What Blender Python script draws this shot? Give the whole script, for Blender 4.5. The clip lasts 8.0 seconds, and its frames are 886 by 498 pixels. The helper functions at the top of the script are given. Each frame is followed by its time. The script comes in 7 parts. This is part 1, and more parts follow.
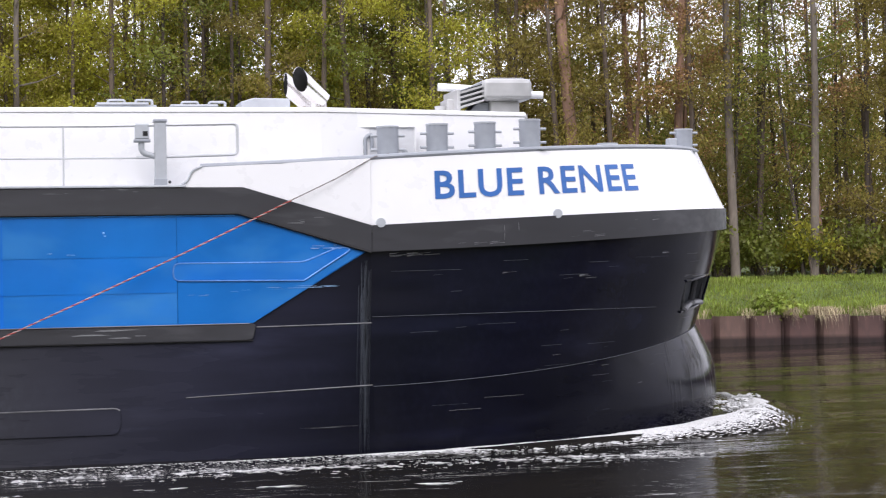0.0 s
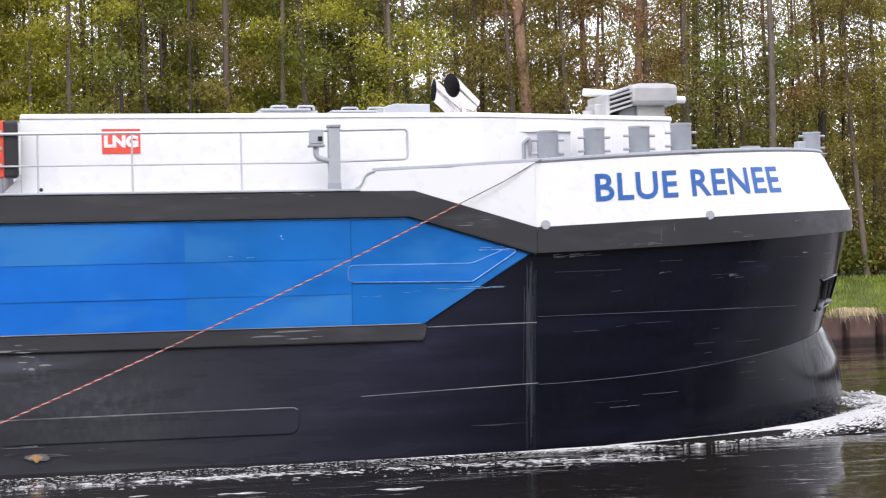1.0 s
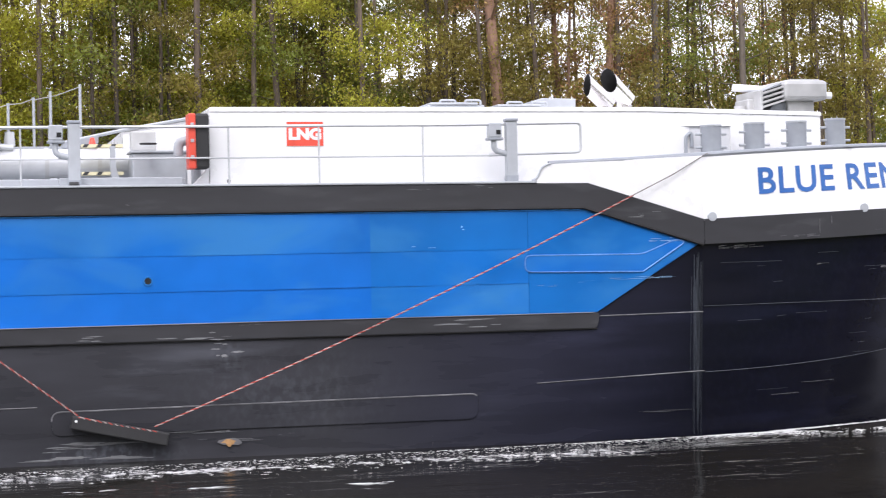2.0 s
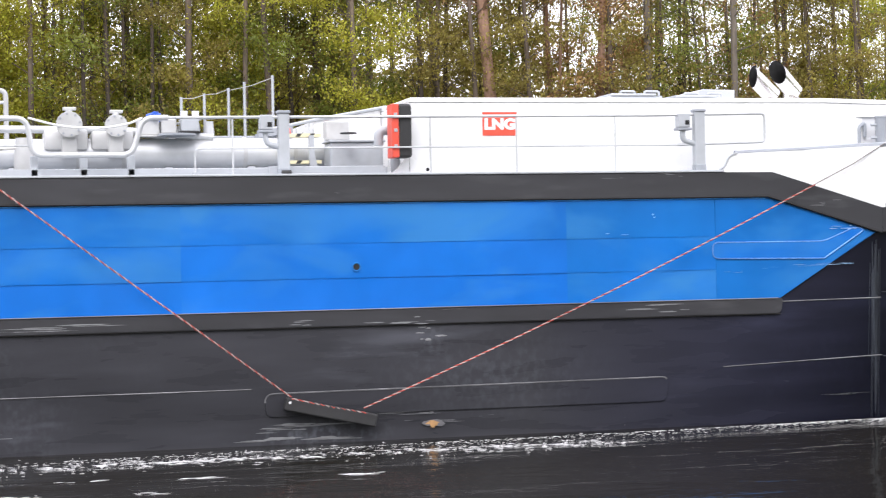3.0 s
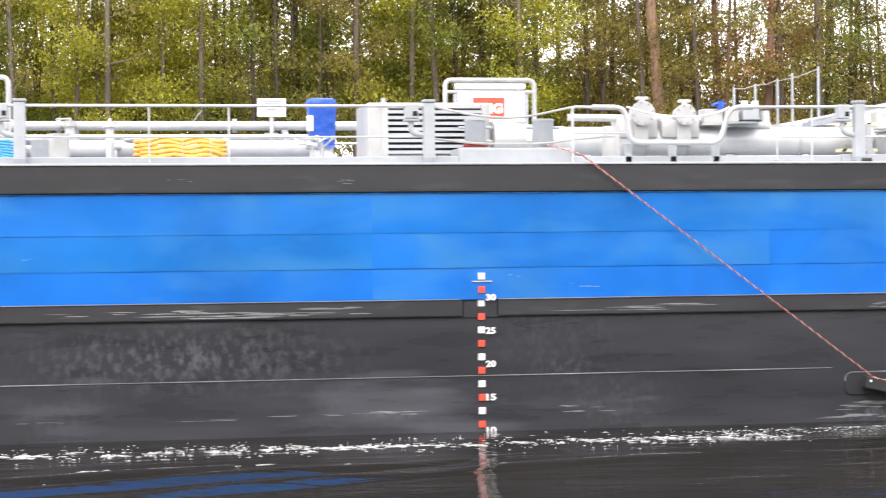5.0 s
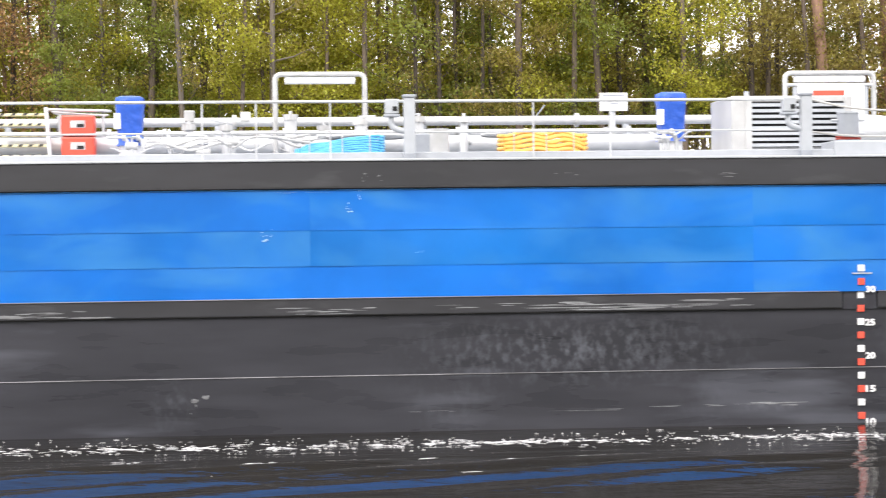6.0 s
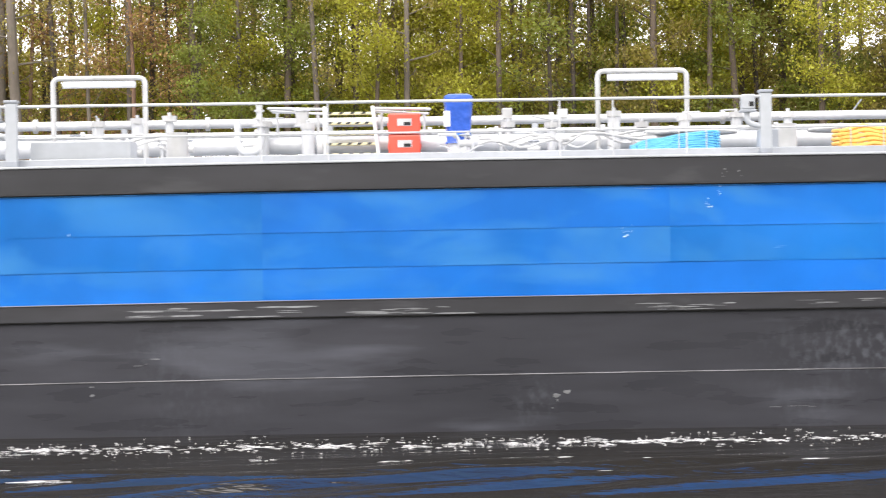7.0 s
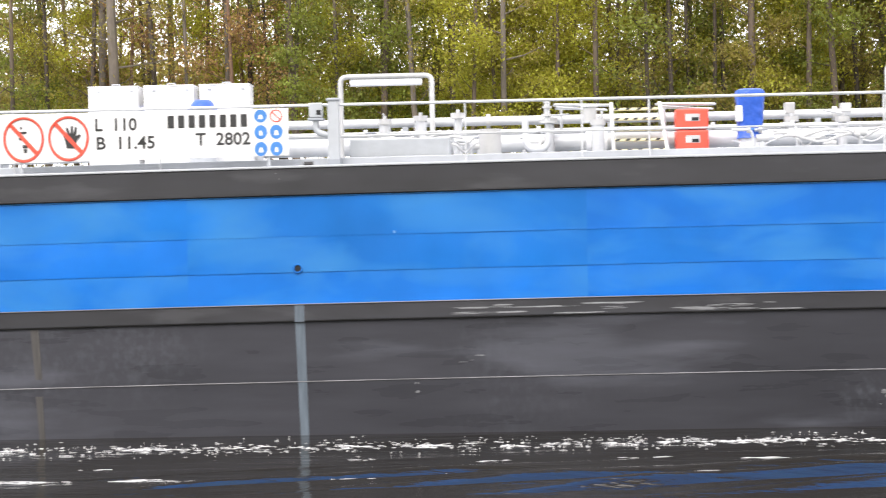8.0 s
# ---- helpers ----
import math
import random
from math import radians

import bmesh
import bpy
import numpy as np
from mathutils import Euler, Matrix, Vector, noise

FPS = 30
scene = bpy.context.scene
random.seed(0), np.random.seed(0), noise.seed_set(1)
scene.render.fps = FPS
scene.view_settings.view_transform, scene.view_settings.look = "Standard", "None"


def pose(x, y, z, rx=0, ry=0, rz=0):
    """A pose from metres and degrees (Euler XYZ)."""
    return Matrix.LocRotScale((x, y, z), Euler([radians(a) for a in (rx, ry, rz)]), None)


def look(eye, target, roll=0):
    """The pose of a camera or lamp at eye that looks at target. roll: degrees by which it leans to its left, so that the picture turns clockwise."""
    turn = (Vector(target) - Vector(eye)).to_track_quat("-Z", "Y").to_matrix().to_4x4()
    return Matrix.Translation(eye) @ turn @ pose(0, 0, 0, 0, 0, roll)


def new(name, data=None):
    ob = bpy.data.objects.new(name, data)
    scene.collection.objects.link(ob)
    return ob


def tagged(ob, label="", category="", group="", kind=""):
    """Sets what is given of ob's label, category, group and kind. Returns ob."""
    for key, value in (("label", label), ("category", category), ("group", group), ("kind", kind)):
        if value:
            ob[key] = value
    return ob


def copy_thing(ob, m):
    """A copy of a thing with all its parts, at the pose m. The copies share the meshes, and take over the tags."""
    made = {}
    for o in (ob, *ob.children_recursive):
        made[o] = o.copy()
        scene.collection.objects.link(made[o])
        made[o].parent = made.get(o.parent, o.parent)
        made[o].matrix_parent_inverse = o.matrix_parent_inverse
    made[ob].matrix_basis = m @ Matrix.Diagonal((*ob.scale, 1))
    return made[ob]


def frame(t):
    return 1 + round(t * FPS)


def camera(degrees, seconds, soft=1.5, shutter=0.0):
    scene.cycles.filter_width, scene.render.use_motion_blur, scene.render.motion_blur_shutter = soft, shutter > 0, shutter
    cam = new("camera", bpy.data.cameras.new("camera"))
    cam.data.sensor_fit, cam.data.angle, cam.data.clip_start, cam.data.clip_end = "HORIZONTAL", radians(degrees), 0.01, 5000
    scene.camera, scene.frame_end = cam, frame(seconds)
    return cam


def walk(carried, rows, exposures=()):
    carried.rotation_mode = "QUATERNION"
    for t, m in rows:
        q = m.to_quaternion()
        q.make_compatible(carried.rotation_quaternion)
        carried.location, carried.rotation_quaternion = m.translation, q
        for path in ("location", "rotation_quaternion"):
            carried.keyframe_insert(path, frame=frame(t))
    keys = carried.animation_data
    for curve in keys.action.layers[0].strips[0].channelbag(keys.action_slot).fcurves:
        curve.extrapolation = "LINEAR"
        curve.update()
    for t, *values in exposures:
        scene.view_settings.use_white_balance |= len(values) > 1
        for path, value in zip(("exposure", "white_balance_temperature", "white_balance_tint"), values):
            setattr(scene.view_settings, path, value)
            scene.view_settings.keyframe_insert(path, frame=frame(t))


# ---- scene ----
SIDE, EYE = 27.483, 2.811          # distance of the ship's flank, height of the eye over the canal
PACE, GAIN = 3.152, 0.01058        # the ship's speed and how it gathers
AIM = [                            # seconds, turn to the right, tilt up, lean
    (0.0, 12.307, 0.379, -1.012),
    (0.5, 12.91, 0.52, -1.015),
    (1.0, 13.535, 0.516, -1.338),
    (2.5, 14.594, 0.199, -1.081),
    (3.0, 14.662, 0.041, -1.118),
    (3.5, 14.466, -0.101, -1.03),
    (4.0, 13.252, -0.209, -0.984),
    (4.2, 12.475, -0.218, -0.86),
    (5.3, 8.363, -0.256, -0.486),
    (5.5, 7.314, -0.307, -0.408),
    (6.0, 4.738, -0.32, -0.656),
    (6.5, 2.729, -0.318, -0.596),
    (7.0, 0.652, -0.313, -0.875),
    (7.5, -0.732, -0.329, -0.742),
    (8.0, -2.305, -0.274, -1.147)]
EXPOSURES = [(0, 0.62, 6250, 16), (1.2, 0.66, 6250, 16), (2.5, 0.88, 6300, 14), (3.5, 1.10, 6450, 12), (4.2, 1.20, 6600, 11), (5.5, 1.26, 6700, 11), (8, 1.20, 6700, 11)]
cam = camera(26.43, 8.0, soft=1.15, shutter=0.2)


def aimed(turn, tilt, lean):
    a, b = radians(turn), radians(tilt)
    way = Vector((math.sin(a) * math.cos(b), math.cos(a) * math.cos(b), math.sin(b)))
    return look((0, 0, EYE), Vector((0, 0, EYE)) + way * 30, lean)


walk(cam, [(t, aimed(a, b, c)) for t, a, b, c in AIM], EXPOSURES)

# ---- light ----
world = bpy.data.worlds.new("overcast_sky")
scene.world = world
world.use_nodes = True
wn = world.node_tree
sky = wn.nodes.new("ShaderNodeTexSky")
sky.sky_type, sky.sun_disc = "NISHITA", False
sky.sun_elevation, sky.sun_rotation = radians(48), radians(200)
sky.dust_density, sky.air_density, sky.ozone_density = 2.0, 1.0, 1.0
pale = wn.nodes.new("ShaderNodeHueSaturation")
pale.inputs["Saturation"].default_value = 0.22
wn.links.new(sky.outputs[0], pale.inputs["Color"])
cloud = wn.nodes.new("ShaderNodeMix")                  # an even layer of cloud over the clear sky
cloud.data_type = "RGBA"
cloud.inputs[0].default_value = 0.65
cloud.inputs[7].default_value = (9.75, 9.7, 10.3, 1)
wn.links.new(pale.outputs[0], cloud.inputs[6])
wn.links.new(cloud.outputs[2], wn.nodes["Background"].inputs[0])
wn.nodes["Background"].inputs[1].default_value = 0.15
lamp = bpy.data.lights.new("sun", "SUN")
lamp.energy, lamp.angle, lamp.color = 0.8, radians(28), (1.0, 0.96, 0.9)
sun = new("sun", lamp)
sun.matrix_world = look((-14, -38, 46), (0, 0, 0))


# ---- materials ----
def mat(name, colour, rough=0.5, metal=0.0, vary=0.15, grain=8.0, coarse=0.7, bump=0.1, second=None, amount=0.5, island=0.0,
        stretch=(1, 1, 1), coat=0.0, relief=None, translucent=0.0, per_object=0.0, shine=0.5):
    m = bpy.data.materials.new(name)
    m.use_nodes = True
    t = m.node_tree
    b = t.nodes["Principled BSDF"]
    b.inputs["Roughness"].default_value, b.inputs["Metallic"].default_value = rough, metal
    b.inputs["Coat Weight"].default_value, b.inputs["Specular IOR Level"].default_value = coat, shine
    tc = t.nodes.new("ShaderNodeTexCoord")
    mp = t.nodes.new("ShaderNodeMapping")
    mp.inputs["Scale"].default_value = stretch
    t.links.new(tc.outputs["Object"], mp.inputs[0])

    def noise_tex(scale, detail):
        n = t.nodes.new("ShaderNodeTexNoise")
        n.inputs["Scale"].default_value, n.inputs["Detail"].default_value = scale, detail
        t.links.new(mp.outputs[0], n.inputs["Vector"])
        return n

    def blend(kind, fac, a, c):
        x = t.nodes.new("ShaderNodeMix")
        x.data_type, x.blend_type = "RGBA", kind
        for key, v in ((0, fac), (6, a), (7, c)):
            if hasattr(v, "is_output"):
                t.links.new(v, x.inputs[key])
            else:
                x.inputs[key].default_value = v if key == 0 else (*v, 1)
        return x.outputs[2]

    def ramp(v, lo, hi, a=0.0, c=1.0):
        r = t.nodes.new("ShaderNodeMapRange")
        t.links.new(v, r.inputs[0])
        for k, q in zip((1, 2, 3, 4), (lo, hi, a, c)):
            r.inputs[k].default_value = q
        return r.outputs[0]

    fine, wide = noise_tex(grain, 5), noise_tex(coarse, 3)
    col = blend("MIX", ramp(wide.outputs[0], 0.35, 0.65), tuple(c * (1 - vary) for c in colour), tuple(min(c * (1 + vary), 1) for c in colour))
    if second:
        spots = noise_tex(grain * 0.35, 6)
        col = blend("MIX", ramp(spots.outputs[0], 0.56, 0.66, 0, amount), col, second)
    gr = t.nodes.new("ShaderNodeHueSaturation")
    t.links.new(col, gr.inputs["Color"])
    t.links.new(ramp(fine.outputs[0], 0.3, 0.7, 1 - vary * 0.6, 1 + vary * 0.6), gr.inputs["Value"])
    col = gr.outputs[0]
    if island or per_object:
        if island:
            src = t.nodes.new("ShaderNodeNewGeometry").outputs["Random Per Island"]
        else:
            src = t.nodes.new("ShaderNodeObjectInfo").outputs["Random"]
        hs = t.nodes.new("ShaderNodeHueSaturation")
        t.links.new(col, hs.inputs["Color"])
        k = island or per_object
        t.links.new(ramp(src, 0, 1, 1 - k, 1 + k), hs.inputs["Value"])
        t.links.new(ramp(src, 0, 1, 0.5 - k * 0.05, 0.5 + k * 0.05), hs.inputs["Hue"])
        col = hs.outputs[0]
    t.links.new(col, b.inputs["Base Color"])
    t.links.new(ramp(fine.outputs[0], 0.3, 0.7, max(rough - 0.08, 0), min(rough + 0.1, 1)), b.inputs["Roughness"])
    bp = t.nodes.new("ShaderNodeBump")
    bp.inputs["Strength"].default_value, bp.inputs["Distance"].default_value = bump, 0.02
    t.links.new(fine.outputs[0], bp.inputs["Height"])
    out = bp
    if relief:
        scale, height = relief
        big = noise_tex(scale, 2)
        bb = t.nodes.new("ShaderNodeBump")
        bb.inputs["Strength"].default_value, bb.inputs["Distance"].default_value = 1.0, height
        t.links.new(big.outputs[0], bb.inputs["Height"])
        t.links.new(bp.outputs[0], bb.inputs["Normal"])
        out = bb
    t.links.new(out.outputs[0], b.inputs["Normal"])
    if translucent:
        tr = t.nodes.new("ShaderNodeBsdfTranslucent")
        t.links.new(col, tr.inputs[0])
        mx = t.nodes.new("ShaderNodeMixShader")
        mx.inputs[0].default_value = translucent
        t.links.new(b.outputs[0], mx.inputs[1])
        t.links.new(tr.outputs[0], mx.inputs[2])
        t.links.new(mx.outputs[0], t.nodes["Material Output"].inputs[0])
    return m


BLUE = mat("blue_hull_paint", (0.001, 0.135, 0.505), 0.40, vary=0.12, grain=1.2, coarse=0.45, bump=0.02, relief=(0.35, 0.06), per_object=0.085, shine=0.3)
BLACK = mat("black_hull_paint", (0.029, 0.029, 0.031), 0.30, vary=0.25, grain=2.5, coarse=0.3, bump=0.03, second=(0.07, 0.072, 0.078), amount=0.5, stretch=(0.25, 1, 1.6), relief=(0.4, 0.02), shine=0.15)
BAND = mat("black_band_paint", (0.027, 0.027, 0.031), 0.5, vary=0.2, grain=6, bump=0.05, second=(0.075, 0.075, 0.08), amount=0.4, stretch=(0.3, 1, 1.4))
SCUFF = mat("scraped_grey_paint", (0.19, 0.195, 0.20), 0.6, vary=0.3, grain=20, bump=0.2, second=(0.08, 0.08, 0.085), amount=0.9, stretch=(0.3, 1, 2))
SEAM = mat("worn_weld_edge", (0.15, 0.15, 0.16), 0.5, vary=0.4, grain=10, stretch=(0.4, 1, 1))
WELD = mat("grey_weld_line", (0.13, 0.13, 0.135), 0.5, vary=0.5, grain=14, coarse=1.6, stretch=(0.5, 1, 1))
RUST = mat("bare_rusty_steel", (0.42, 0.24, 0.10), 0.7, vary=0.3, grain=25, bump=0.3)
WHITE = mat("white_gloss_paint", (0.82, 0.82, 0.82), 0.3, vary=0.004, grain=4, bump=0.01, coat=0.15)
GREY = mat("light_grey_deck_paint", (0.40, 0.42, 0.445), 0.4, vary=0.08, grain=8, bump=0.04)
PALE = mat("pale_grey_paint", (0.62, 0.63, 0.645), 0.4, vary=0.05, grain=8, bump=0.03)
MIDGREY = mat("grey_steel_paint", (0.29, 0.31, 0.34), 0.45, vary=0.1, grain=9, bump=0.05)
SILVER = mat("silver_pipe_paint", (0.53, 0.54, 0.55), 0.38, 0.25, vary=0.1, grain=6, bump=0.05, relief=(2.0, 0.01))
DULL = mat("weathered_cladding", (0.47, 0.47, 0.465), 0.42, 0.2, vary=0.14, grain=5, bump=0.08)
STEEL = mat("polished_stainless", (0.66, 0.64, 0.63), 0.18, 0.95, vary=0.06, grain=9, bump=0.03)
# near-black for openings, and for the shade painted under the side bands
DARK = mat("dark_opening_and_shadow", (0.012, 0.012, 0.012), 0.8, vary=0.2)
RUBBER = mat("black_rubber", (0.025, 0.025, 0.026), 0.65, vary=0.3, grain=12, bump=0.2)
RED = mat("red_paint", (0.74, 0.085, 0.05), 0.4, vary=0.1)
SIGNBLUE = mat("blue_lettering", (0.022, 0.115, 0.37), 0.4, vary=0.08)
ICON = mat("blue_pictogram", (0.05, 0.20, 0.52), 0.4, vary=0.08)
INK = mat("black_lettering", (0.03, 0.03, 0.03), 0.5, vary=0.1)
TARP = mat("blue_tarpaulin", (0.018, 0.090, 0.46), 0.35, vary=0.2, grain=7, bump=0.3, relief=(6.0, 0.03))
HOSEBLUE = mat("blue_hose", (0.10, 0.40, 0.66), 0.45, vary=0.15, grain=20)
HOSEYELLOW = mat("yellow_hose", (0.78, 0.46, 0.11), 0.5, vary=0.15, grain=20)
ROPE = mat("grey_mooring_rope", (0.45, 0.44, 0.42), 0.8, vary=0.2, grain=60, bump=0.4)
HAIRROPE = mat("dark_thin_line", (0.16, 0.14, 0.13), 0.8, vary=0.3, grain=60, bump=0.4)
ROPERED = mat("red_rope_strand", (0.38, 0.055, 0.04), 0.8, vary=0.2, grain=60, bump=0.4)
ROPEPALE = mat("pale_rope_strand", (0.46, 0.38, 0.35), 0.8, vary=0.2, grain=60, bump=0.4)
YELLOW = mat("cream_warning_paint", (0.72, 0.66, 0.42), 0.5, vary=0.1)
BARK = mat("grey_brown_bark", (0.145, 0.11, 0.083), 0.9, vary=0.3, grain=9, bump=0.6, second=(0.06, 0.07, 0.04), amount=0.5, stretch=(1, 1, 0.35))
BARKDARK = mat("dark_brown_bark", (0.085, 0.066, 0.052), 0.9, vary=0.3, grain=9, bump=0.6, second=(0.05, 0.055, 0.035), amount=0.5, stretch=(1, 1, 0.35))
BARKPALE = mat("pale_grey_bark", (0.18, 0.15, 0.12), 0.9, vary=0.3, grain=9, bump=0.6, second=(0.11, 0.11, 0.075), amount=0.5, stretch=(1, 1, 0.35))
HAIR = mat("dull_scratched_paint", (0.055, 0.06, 0.075), 0.5, vary=0.4, grain=10, stretch=(0.4, 1, 0.4))
RECESS = mat("worn_grey_recess", (0.075, 0.08, 0.09), 0.5, vary=0.3, grain=8, bump=0.1)
BARKRED = mat("reddish_bark", (0.29, 0.175, 0.12), 0.9, vary=0.3, grain=9, bump=0.6, second=(0.14, 0.10, 0.075), amount=0.6, stretch=(1, 1, 0.35))
LEAF = {
    "green": mat("spring_green_leaf", (0.215, 0.240, 0.042), 0.5, vary=0.25, grain=3, island=0.28, translucent=0.55),
    "yellow": mat("yellow_green_leaf", (0.42, 0.40, 0.05), 0.5, vary=0.25, grain=3, island=0.28, translucent=0.55),
    "olive": mat("olive_leaf", (0.28, 0.228, 0.055), 0.5, vary=0.3, grain=3, island=0.30, translucent=0.55),
    "rust": mat("rusty_young_leaf", (0.36, 0.21, 0.08), 0.55, vary=0.3, grain=3, island=0.4, translucent=0.3),
}
GRASSM = mat("meadow_grass_blade", (0.205, 0.255, 0.036), 0.6, vary=0.3, grain=2, island=0.35, translucent=0.3)
STRAWM = mat("dead_straw", (0.50, 0.41, 0.26), 0.8, vary=0.3, grain=5, island=0.35, translucent=0.15)
SOIL = mat("grassy_soil", (0.09, 0.125, 0.03), 0.95, vary=0.4, grain=3, coarse=0.3, bump=0.6, second=(0.08, 0.08, 0.035), amount=0.4)
PILE = mat("rusty_sheet_pile", (0.105, 0.060, 0.050), 0.8, vary=0.3, grain=7, bump=0.4, second=(0.06, 0.04, 0.035), amount=0.6, stretch=(1, 1, 0.4), per_object=0.25)
FOAM = mat("white_foam", (0.56, 0.56, 0.55), 0.7, vary=0.08, grain=30, bump=0.5)
WATERM = mat("dark_canal_water", (0.012, 0.0102, 0.007), 0.05, vary=0.2, grain=0.5, coarse=0.1, bump=0.0)


def shade_bow_rub_aft():
    """Charcoal grey aft, darkened towards the bow to paint in its darker reflections."""
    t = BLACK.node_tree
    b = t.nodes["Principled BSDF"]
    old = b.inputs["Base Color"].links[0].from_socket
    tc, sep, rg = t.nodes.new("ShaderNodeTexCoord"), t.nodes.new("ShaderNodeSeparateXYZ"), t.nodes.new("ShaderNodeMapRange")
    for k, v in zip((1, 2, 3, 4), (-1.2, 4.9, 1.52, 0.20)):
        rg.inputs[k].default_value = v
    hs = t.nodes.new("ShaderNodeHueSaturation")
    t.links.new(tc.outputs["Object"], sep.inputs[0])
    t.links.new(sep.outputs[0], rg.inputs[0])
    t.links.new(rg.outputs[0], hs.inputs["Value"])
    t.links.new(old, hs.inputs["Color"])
    # chalky rubbed areas aft, in upright smears
    smear, where, mix = t.nodes.new("ShaderNodeTexNoise"), t.nodes.new("ShaderNodeTexNoise"), t.nodes.new("ShaderNodeMix")
    mp = t.nodes.new("ShaderNodeMapping")
    mp.inputs["Scale"].default_value = (1.3, 1, 1.0)
    t.links.new(tc.outputs["Object"], mp.inputs[0])
    t.links.new(mp.outputs[0], smear.inputs["Vector"])
    t.links.new(tc.outputs["Object"], where.inputs["Vector"])
    smear.inputs["Scale"].default_value, smear.inputs["Detail"].default_value = 8.5, 10
    where.inputs["Scale"].default_value, where.inputs["Detail"].default_value = 0.28, 2
    m1, m2, both = (t.nodes.new(k) for k in ("ShaderNodeMapRange", "ShaderNodeMapRange", "ShaderNodeMath"))
    for node, src, lo, hi, top in ((m1, smear, 0.45, 0.72, 0.34), (m2, where, 0.53, 0.66, 0.4)):
        node.inputs[1].default_value, node.inputs[2].default_value, node.inputs[4].default_value = lo, hi, top
        t.links.new(src.outputs[0], node.inputs[0])
    both.operation = "MULTIPLY"
    rubbed = m2.outputs[0]
    for x, z, w, h, k in ((-15.1, 1.15, 3.1, 0.62, 1.9), (-4.25, 0.12, 1.25, 0.24, 2.2), (-9.5, 0.95, 0.8, 0.22, 1.3), (-12.2, 0.27, 0.7, 0.10, 1.5), (-2.6, 1.45, 0.35, 0.45, 1.2), (-21.0, 0.45, 0.5, 0.5, 1.0), (-1.6, 0.9, 2.2, 0.8, 0.7), (-31.5, 1.2, 1.2, 0.9, 0.7)):
        place, ball, gain, most = (t.nodes.new(q) for q in ("ShaderNodeMapping", "ShaderNodeTexGradient", "ShaderNodeMath", "ShaderNodeMath"))
        place.inputs["Scale"].default_value, place.inputs["Location"].default_value = (1 / w, 0, 1 / h), (-x / w, 0, -z / h)
        ball.gradient_type, gain.operation, most.operation = "SPHERICAL", "MULTIPLY", "MAXIMUM"
        gain.inputs[1].default_value = k
        t.links.new(tc.outputs["Object"], place.inputs[0])
        t.links.new(place.outputs[0], ball.inputs[0])
        t.links.new(ball.outputs["Fac"], gain.inputs[0])
        t.links.new(gain.outputs[0], most.inputs[0])
        t.links.new(rubbed, most.inputs[1])
        rubbed = most.outputs[0]
    t.links.new(m1.outputs[0], both.inputs[0])
    t.links.new(rubbed, both.inputs[1])
    # the paint grows glossier towards the bow
    rough_along, sheen, times = t.nodes.new("ShaderNodeMapRange"), b.inputs["Roughness"].links[0].from_socket, t.nodes.new("ShaderNodeMath")
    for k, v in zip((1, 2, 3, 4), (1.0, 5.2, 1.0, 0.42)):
        rough_along.inputs[k].default_value = v
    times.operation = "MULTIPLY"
    t.links.new(sep.outputs[0], rough_along.inputs[0])
    t.links.new(rough_along.outputs[0], times.inputs[0])
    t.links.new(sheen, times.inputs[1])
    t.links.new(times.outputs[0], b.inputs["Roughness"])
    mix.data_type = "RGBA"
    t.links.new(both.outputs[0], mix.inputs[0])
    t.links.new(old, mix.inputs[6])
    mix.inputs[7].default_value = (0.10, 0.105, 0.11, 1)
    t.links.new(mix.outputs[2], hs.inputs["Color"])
    # the paint leans to blue-black at the bow, to a warmer charcoal aft
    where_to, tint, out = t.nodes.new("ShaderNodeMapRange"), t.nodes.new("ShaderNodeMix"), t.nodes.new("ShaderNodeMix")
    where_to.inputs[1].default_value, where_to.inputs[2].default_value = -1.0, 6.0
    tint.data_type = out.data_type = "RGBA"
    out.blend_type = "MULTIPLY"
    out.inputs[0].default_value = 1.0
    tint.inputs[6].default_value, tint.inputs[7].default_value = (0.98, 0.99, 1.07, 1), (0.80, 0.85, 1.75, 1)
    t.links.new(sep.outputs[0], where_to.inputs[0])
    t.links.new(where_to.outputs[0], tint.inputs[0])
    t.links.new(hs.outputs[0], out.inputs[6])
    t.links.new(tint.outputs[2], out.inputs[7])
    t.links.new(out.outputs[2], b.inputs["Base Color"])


shade_bow_rub_aft()


